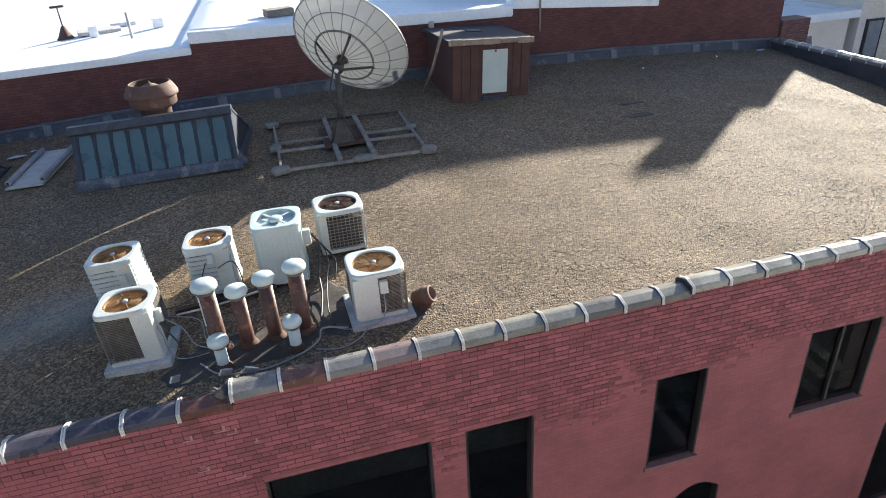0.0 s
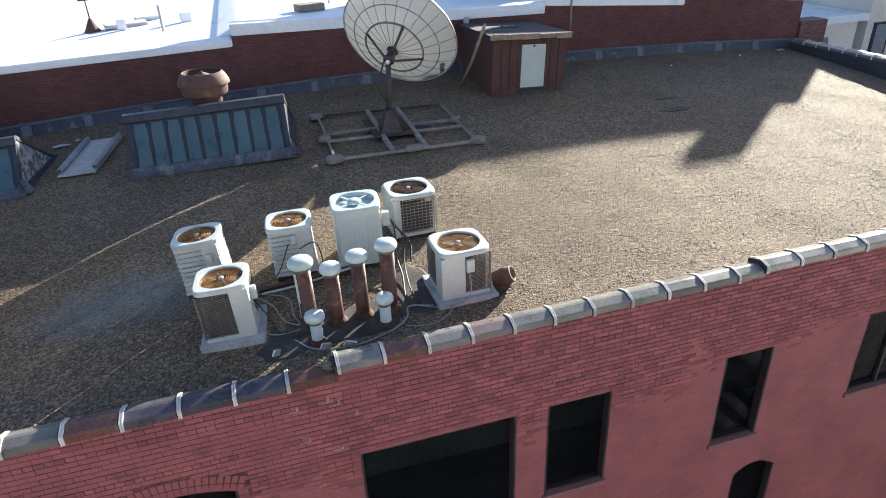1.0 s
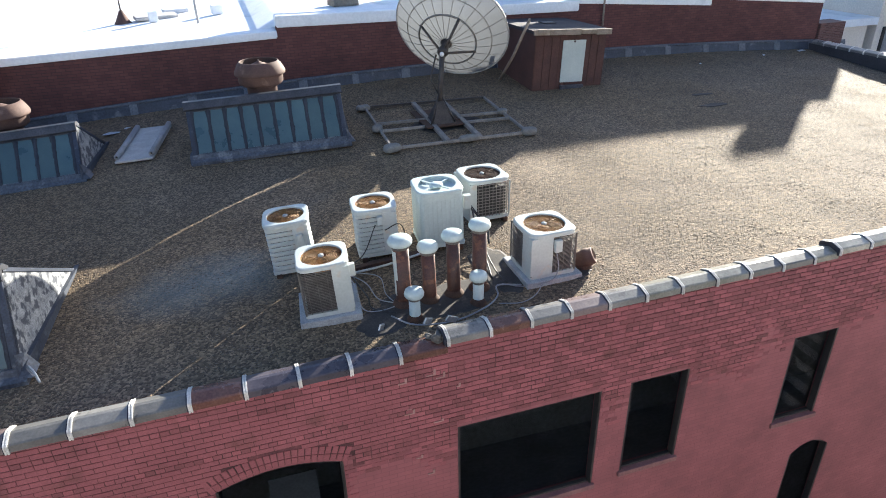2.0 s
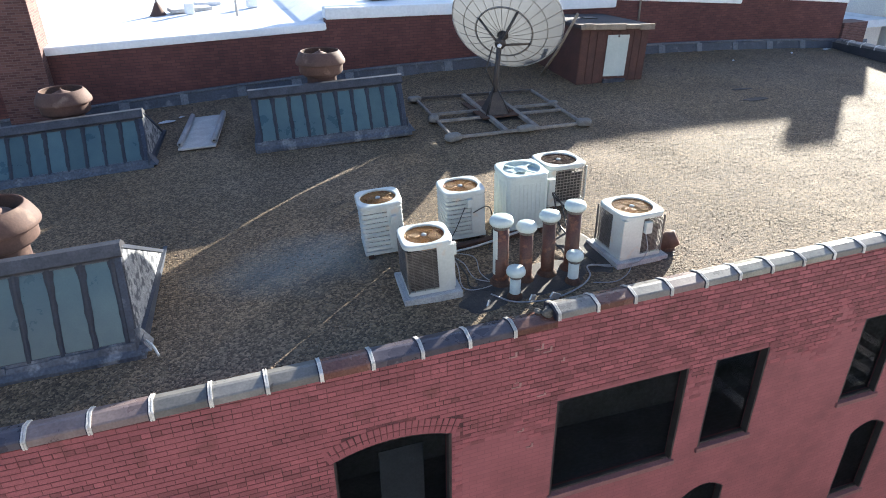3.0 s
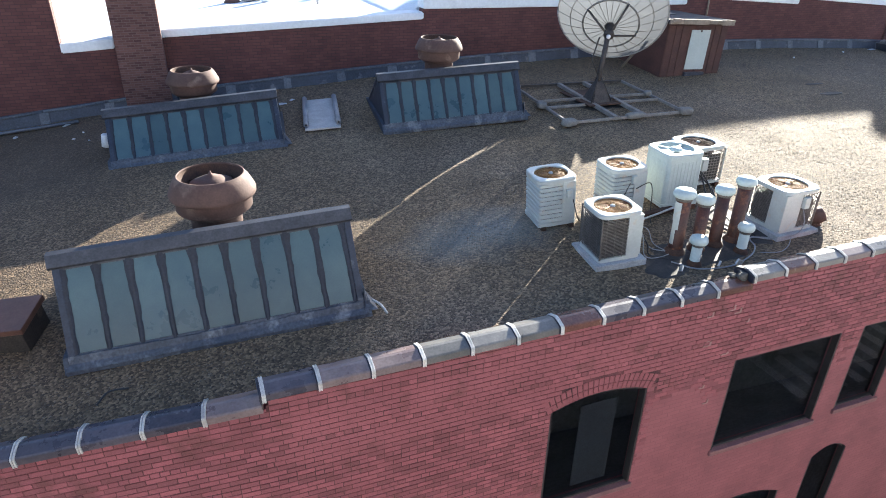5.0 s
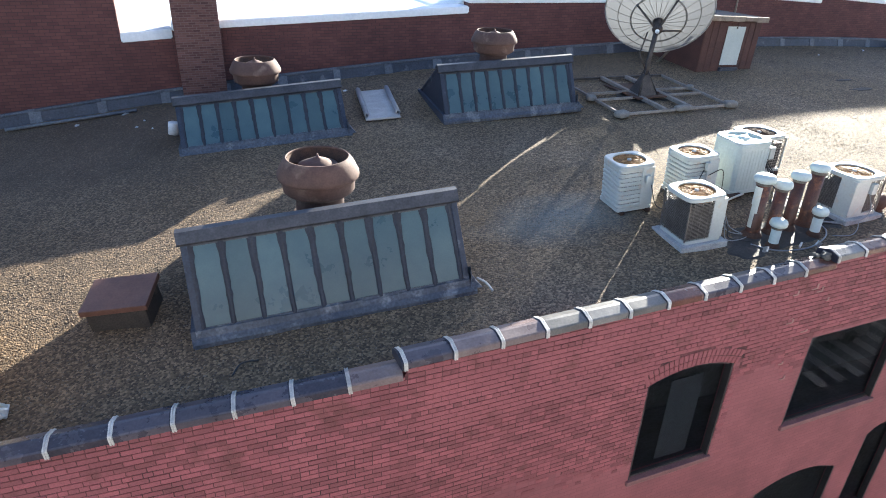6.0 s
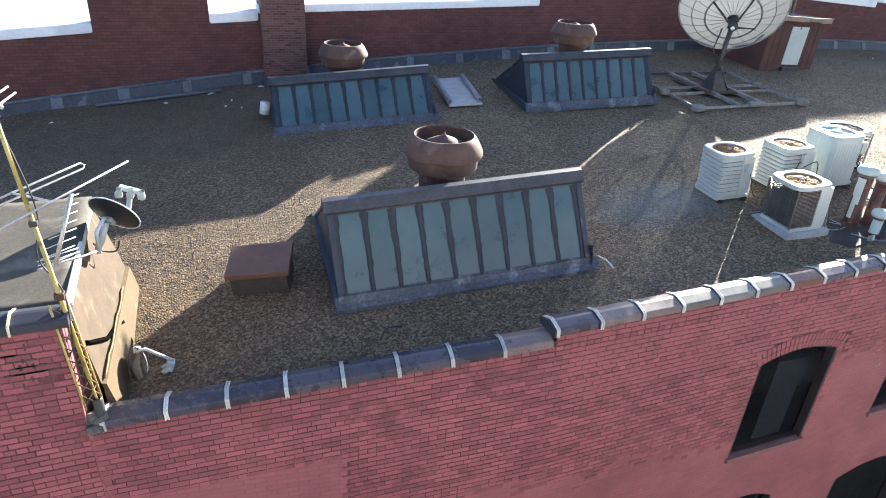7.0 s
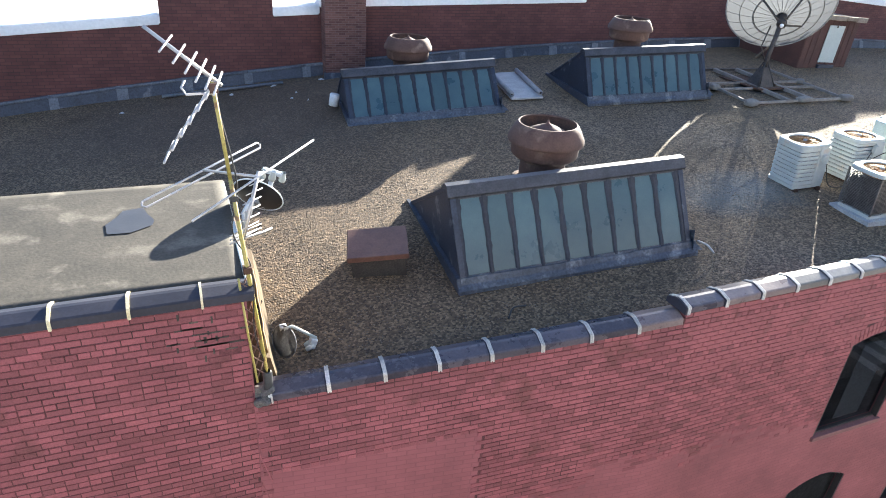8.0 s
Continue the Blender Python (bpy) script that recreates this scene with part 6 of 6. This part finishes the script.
# log-periodic aerial lower on the mast
b0, b1 = W(-1.16, 1.3, 2.42), W(-1.42, 1.0, 1.72)
log = part("log_periodic", Tube([b0, b1], 0.022, 8), ALU, mast, "small log-periodic aerial")
for k in range(8):
    c = b0 + (b1 - b0) * (0.04 + k * 0.13)
    d = Vector((0.8, 0.6, 0.04)).normalized() * (0.09 + 0.017 * k)
    rod(log, c - d, c + d, 0.007)
part("stub_boom", Tube([W(-1.45, 0.98, 1.75), W(-1.2, 1.25, 1.66), W(-1.05, 1.35, 1.66)], 0.014, 8), ALU, mast)
for k in range(3):
    c = W(-1.38, 1.05, 1.72 + k * 0.05)
    d = Vector((0.8, 0.5, 0.0)).normalized() * 0.22
    rod(mast, c - d, c + d, 0.008, "stub_element")
part("feeder_cable", Tube(curve_pts([at(0.95), at(0.7) + Vector((0.06, 0.03, 0)), at(0.55) + Vector((-0.08, 0.03, 0)), at(0.42) + Vector((0.05, 0, 0)), at(0.2) + Vector((-0.05, -0.03, 0)), at(0.05)]), 0.009, 5), BLACK, mast)

# ---- things on the neighbouring white roof ----
for x, y, w, d, h, material, label, cat in (
    (14.2, 18.6, 0.5, 0.35, 0.25, WOOD, "weathered timber crate on the white roof", "crate"),
    (7.2, 22.6, 0.8, 0.5, 0.14, BOARD, "pale panel lying on the white roof", "panel"),
    (7.9, 24.0, 0.5, 0.35, 0.16, LITTER, "white bundle on the white roof", "bundle"),
    (7.2, 21.5, 0.16, 0.16, 0.4, WHITE_ROOF, "white roof curb on the membrane", "curb"),
    (9.6, 21.5, 0.2, 0.2, 0.35, WHITE_ROOF, "small white roof curb on the membrane", "curb"),
):
    b = part(cat, Box(-w, w, -d, d, 0, h, 0.02), material, m=pose(x, y, white_z(x, y) + 0.02, 0, 0, 12))
    tagged(b, label, cat)
cone = thing("roof_marker", pose(6.0, 22.3, white_z(6.0, 22.3)), "rust-red tripod marker with a dark head on the white roof", "marker")
part("tripod", lathe(bmesh.new(), [(0.35, 0), (0.28, 0.08), (0.06, 0.5), (0, 0.5)], 12), RUST, cone)
part("stem", Tube([(0, 0, 0.45), (0, 0, 1.2)], 0.03, 6), DARK_STEEL, cone)
part("head", Tube([(-0.25, 0, 1.2), (0.25, 0, 1.22)], 0.05, 6), DARK_STEEL, cone)
for x in (8.9, 15.2):
    p = part("roof_pipe", lathe(bmesh.new(), [(0.05, 0), (0.05, 0.9), (0, 0.9)], 10), BOARD, m=pose(x, 17.5 + x * 0.2, white_z(x, 18)))
    tagged(p, "thin vent pipe on the white roof", "vent pipe")
rodp = part("lightning_rod", Tube([(22.6, 14.2, 3.2), (22.6, 14.2, 4.6)], 0.02, 6), DARK_STEEL)
tagged(rodp, "thin dark rod on the wall capping", "rod")

# ---- broken mortar at the steps of the coping ----
for x, y, z, r in ((12.03, 0.1, 0.57, 0.11), (11.9, 0.2, 0.57, 0.07), (-1.52, 0.82, -0.33, 0.12), (-1.55, 0.7, -0.42, 0.09)):
    bm = bmesh.new()
    bmesh.ops.create_icosphere(bm, subdivisions=3, radius=r)
    for v in bm.verts:
        v.co *= 1 + 0.9 * noise.noise(v.co * 9 + Vector((x * 7, 0, 0)))
        v.co.z *= 0.8
    tagged(part("mortar_lump", bm, OLD_LUMP, m=pose(x, y, z, 0, 0, x * 40)), "crumbling grey mortar at the step of the coping", "mortar", "broken mortar")


# ---- tar round the flues and under the dish ----
def tar_patch(cx, cy, rx, ry, seed, label):
    bm = bmesh.new()
    n, rings = 40, []
    for k in range(1, 7):
        row = []
        for j in range(n):
            a = 2 * math.pi * j / n
            w = k / 6 * (1 + 0.38 * noise.noise((1.6 * math.cos(a), 1.6 * math.sin(a), seed)) + 0.12 * noise.noise((5 * math.cos(a), 5 * math.sin(a), seed)))
            x, y = cx + rx * w * math.cos(a), cy + ry * w * math.sin(a)
            row.append(bm.verts.new((x, y, roof_bumpy(x, y) + (0.014 if k < 6 else -0.01))))
        rings.append(row)
    hub = bm.verts.new((cx, cy, roof_bumpy(cx, cy) + 0.014))
    for j in range(n):
        bm.faces.new((hub, rings[0][j], rings[0][(j + 1) % n]))
    for p, q in zip(rings, rings[1:]):
        for j in range(n):
            bm.faces.new((p[j], q[j], q[(j + 1) % n], p[(j + 1) % n]))
    tagged(part("tar_patch", bm, TAR), label, "tar patch", kind="structure")


tar_patch(12.4, 1.45, 1.25, 0.5, 1.0, "dark tar spread round the flues")
tar_patch(11.45, 1.2, 0.45, 0.32, 2.0, "dark oily patch beside a condenser's pad")
tar_patch(13.7, 2.1, 0.4, 0.8, 3.0, "dark tar under the refrigerant lines")
tar_patch(15.1, 9.3, 0.95, 0.75, 4.0, "rusty dark stain at the foot of the dish's post")
tar_patch(14.95, 1.45, 0.35, 0.25, 5.0, "dark stain beside the rusty vent hood")
tar_patch(23.2, 8.25, 0.6, 0.12, 6.0, "thin dark blister in the gravel")
tar_patch(23.5, 9.2, 0.4, 0.09, 7.0, "small dark blister in the gravel")
litter(25.7, 12.2, 0.1, "small pale scrap on the gravel", 20)
litter(29.1, 12.9, 0.12, "pale scrap near the roof's corner", 60)

# ---- brickwork of the street facade ----
COURSE, LEN, JOINT = 0.088, 0.25, 0.013
brick_rnd = random.Random(11)


def bare(x, z):
    """Where thick paint has filled the joints and no brick stands proud: 0 brick, 1 smooth."""
    w = 0.5 * noise.noise((x * 0.5, z * 0.9, 4)) + 0.25 * noise.noise((x * 1.7, z * 2.0, 8))
    edge = -1.35 if x > 10.6 else -2.6
    if x > 18:
        edge = -0.75
    s = (edge - z) / 0.5 + w * 1.6
    if XC + 0.1 < x < 1.4 and z < -1.22:
        s = 2.0
    return s


def courses():
    """Every brick as (x0, x1, z0, z1) in running bond, a header course now and then, cut at openings."""
    row = 0
    z = -3.35
    while z < 1.08:
        z0, z1 = z + JOINT / 2, z + COURSE - JOINT / 2
        ln = LEN / 2 if row % 7 == 3 else LEN
        x = -5.5 + (ln / 2 if row % 2 else 0)
        while x < 27:
            a, b = x + 0.004, x + ln - 0.004
            x += ln
            for lo, hi in ((-99, XC - 0.01), (XC - 0.01, 99)):
                p, q = max(a, lo + 0.006 if lo > -90 else a), min(b, hi - 0.006 if hi < 90 else b)
                if q - p < 0.03:
                    continue
                zt = coping_z((p + q) / 2) - fall((p + q) / 2, z0)
                if z1 > zt + 0.02:
                    continue
                cut = [o for o in OPENINGS if o[2] < z1 and o[3] - arch_drop(min(max(p, o[0]), o[1]), o) > z0 and o[0] < q and o[1] > p]
                for o in cut:
                    if p < o[0] < q and q - o[0] > 0:
                        q = o[0] - 0.004
                    elif p < o[1] < q:
                        p = o[1] + 0.004
                    else:
                        q = p
                if q - p < 0.03:
                    continue
                arch = OPENINGS[0]
                if arch[0] - 0.1 < (p + q) / 2 < arch[1] + 0.1 and arch[3] - arch_drop((p + q) / 2, arch) - 0.05 < (z0 + z1) / 2 < arch[3] - arch_drop((p + q) / 2, arch) + 0.33:
                    continue
                yield p, q, z0, z1
        z += COURSE
        row += 1


brick_mesh = mesh_of("brick", Box(-(LEN - 0.008) / 2, (LEN - 0.008) / 2, -0.011, 0.002, -(COURSE - JOINT) / 2, (COURSE - JOINT) / 2, 0.003), RED_BRICK)
verts, faces, single = [], [], 0
for x0, x1, z0, z1 in courses():
    mx, mz = (x0 + x1) / 2, (z0 + z1) / 2
    s = bare(mx, mz)
    if s > 1.0 or (s > 0 and brick_rnd.random() < s):
        continue
    if -2.2 < mx < -1.75 and 0.35 < mz < 0.85 and brick_rnd.random() < 0.1:
        continue
    proud = 0.009 + brick_rnd.uniform(-0.003, 0.004) - 0.005 * max(0.0, min(1.0, s + 0.8))
    if 4.6 < mx < 11.5 and -1.0 < mz and single < 300 and x1 - x0 > LEN - 0.009:
        share("brick", brick_mesh, facade, pose(mx, 0.011 - proud, mz, 0, brick_rnd.uniform(-0.4, 0.4), brick_rnd.uniform(-0.3, 0.3)))
        single += 1
        continue
    n = len(verts)
    j = [brick_rnd.uniform(-0.002, 0.002) for _ in range(4)]
    c = 0.003
    for k, (x, z) in enumerate(((x0 + j[0], z0 + j[1]), (x1 + j[2], z0 + j[1]), (x1 + j[2], z1 + j[3]), (x0 + j[0], z1 + j[3]))):
        f = fall(x, mz)
        verts.append((x, wall_y(x) + 0.002, z + f))
        ix, iz = (c if k in (0, 3) else -c), (c if k in (0, 1) else -c)
        verts.append((x + ix, wall_y(x) - proud, z + iz + f))
    faces += [(n + 1, n + 3, n + 5, n + 7)] + [(n + 2 * k, n + 2 * ((k + 1) % 4), n + 2 * ((k + 1) % 4) + 1, n + 2 * k + 1) for k in range(4)]
me = bpy.data.meshes.new("bricks")
me.from_pydata(verts, [], faces)
me.materials.append(RED_BRICK)
wall_bricks = new("bricks", me)
wall_bricks.parent = facade
tagged(wall_bricks, "red-painted bricks in weathered running bond", kind="stuff")

# joints: a dark recessed sheet shows between the bricks where the paint is thin
verts, faces = [], []
step = 0.12
xs = [-5.5 + step * k for k in range(int(32.5 / step))]
for x in xs:
    z = -3.3
    while z < 1.08:
        mx, mz = x + step / 2, z + step / 2
        if max(bare(x, z), bare(x + step, z), bare(x, z + step), bare(x + step, z + step)) < 0.1 and not in_opening(mx, mz, 0.09) and (mx < XC - 0.07 or mx > XC + 0.07) and mz + step / 2 < coping_z(mx) - fall(mx, mz) - 0.01:
            n = len(verts)
            verts += [(px, wall_y(px) - 0.0025, pz + fall(px, mz)) for px, pz in ((x, z), (x + step, z), (x + step, z + step), (x, z + step))]
            faces.append((n, n + 1, n + 2, n + 3))
        z += step
me = bpy.data.meshes.new("mortar")
me.from_pydata(verts, [], faces)
me.materials.append(MORTAR)
mortar = new("mortar", me)
mortar.parent = facade
tagged(mortar, "dark red mortar between the bricks", kind="stuff")

# arch of brick on edge over the first window
o = OPENINGS[0]
voussoir = mesh_of("voussoir", Box(-0.039, 0.039, -0.012, 0.003, 0.005, 0.14, 0.003), RED_BRICK)
cx, half, rise = (o[0] + o[1]) / 2, (o[1] - o[0]) / 2, o[4]
n = 22
for ringno in range(2):
    for k in range(n):
        x = o[0] - 0.06 + (o[1] - o[0] + 0.12) * (k + 0.5) / n
        u = (x - cx) / half
        slope = -2 * rise * u / half
        ang = math.atan(slope)
        base_z = o[3] - rise * u * u + 0.004
        off = ringno * 0.15
        share("voussoir", voussoir, facade, pose(x - math.sin(ang) * off, 0.0, base_z + math.cos(ang) * off, 0, -math.degrees(ang), 0))

# pale scars where the paint has come away
scar_rnd = random.Random(5)
scars = thing("paint_scars", pose(0, 0, 0), "pale mortar patches on the painted facade", "repair", kind="structure")
for x, z in ((11.42, -0.02), (11.85, 0.02), (12.0, -0.06), (12.28, -0.3), (11.5, -0.62), (11.95, -0.9), (11.62, -1.55), (11.8, -1.95)):
    w = scar_rnd.uniform(0.03, 0.085)
    bm = Box(x - w, x + w, -0.016, 0.0, z - 0.01, z + 0.012, 0.004)
    box(bm, x + w - 0.03, x + w + 0.004, -0.014, 0.0, z, z + scar_rnd.uniform(0.03, 0.1))
    if w > 0.08:
        box(bm, x - w * 0.4, x + w * 0.5, -0.014, 0.0, z + 0.085, z + 0.1)
    part("scar", bm, SCAR, scars)

# open joints in the worn corner of the bulkhead wall
open_joints = thing("open_joints", pose(0, 0, 0), "black open joints in the worn corner of the brick wall", "open joint", kind="structure")
for k in range(26):
    x, z = scar_rnd.gauss(-2.15, 0.2), scar_rnd.gauss(0.62, 0.17)
    w, h = (scar_rnd.uniform(0.05, 0.16), 0.012) if k % 3 else (0.012, scar_rnd.uniform(0.03, 0.05))
    z = -3.35 + round((z + 3.35) / COURSE) * COURSE
    y = wall_y(x)
    part("joint", Box(x - w, x + w, y - 0.0135, y - 0.002, z - h, z + h, 0.003), TAR, open_joints)

# ---- loose gravel on the roof deck ----
g = np.random.default_rng(3)
COUNT = 130000
px, py = g.uniform(-6, 32, COUNT), g.uniform(0.35, 13.8, COUNT)
dens = np.array([noise.noise((a * 0.7, b * 0.7, 2)) for a, b in zip(px, py)])
keep = g.uniform(-0.55, 0.6, COUNT) < dens + 0.15
front = np.where(px < 4.4, 0.13 * (4.4 - np.maximum(px, XC)), 0.0) + 0.4
keep &= (py > front) & ~((px < -1.35) & (py < 4.2))
px, py = px[keep], py[keep]
size = g.uniform(0.007, 0.016, len(px)) * np.where(g.random(len(px)) < 0.03, 1.4, 1.0)
ang = g.uniform(0, 2 * np.pi, len(px))
pz = np.array([roof_bumpy(a, b) for a, b in zip(px, py)])
oct_v = np.array([(1, 0, 0), (0, 1, 0), (-1, 0, 0), (0, -1, 0), (0, 0, 1.0), (0, 0, -0.6)])
jit = 1 + g.uniform(-0.3, 0.3, (len(px), 6, 1))
v = oct_v[None] * jit * size[:, None, None] * np.array([1.45, 1.0, 0.4])
c, s = np.cos(ang)[:, None], np.sin(ang)[:, None]
vx, vy = v[:, :, 0] * c - v[:, :, 1] * s, v[:, :, 0] * s + v[:, :, 1] * c
allv = np.stack([vx + px[:, None], vy + py[:, None], v[:, :, 2] + (pz + 0.003)[:, None]], 2).reshape(-1, 3)
tri = np.array([(0, 1, 4), (1, 2, 4), (2, 3, 4), (3, 0, 4), (1, 0, 5), (2, 1, 5), (3, 2, 5), (0, 3, 5)])
allf = (tri[None] + (np.arange(len(px)) * 6)[:, None, None]).reshape(-1, 3)
me = bpy.data.meshes.new("loose_gravel")
me.vertices.add(len(allv))
me.vertices.foreach_set("co", allv.ravel())
me.loops.add(len(allf) * 3)
me.loops.foreach_set("vertex_index", allf.ravel().astype(np.int32))
me.polygons.add(len(allf))
me.polygons.foreach_set("loop_start", np.arange(len(allf), dtype=np.int32) * 3)
me.update(calc_edges=True)
me.materials.append(STONE)
stones = new("loose_gravel", me)
tagged(stones, "loose tan and grey roofing gravel", "gravel", kind="stuff")

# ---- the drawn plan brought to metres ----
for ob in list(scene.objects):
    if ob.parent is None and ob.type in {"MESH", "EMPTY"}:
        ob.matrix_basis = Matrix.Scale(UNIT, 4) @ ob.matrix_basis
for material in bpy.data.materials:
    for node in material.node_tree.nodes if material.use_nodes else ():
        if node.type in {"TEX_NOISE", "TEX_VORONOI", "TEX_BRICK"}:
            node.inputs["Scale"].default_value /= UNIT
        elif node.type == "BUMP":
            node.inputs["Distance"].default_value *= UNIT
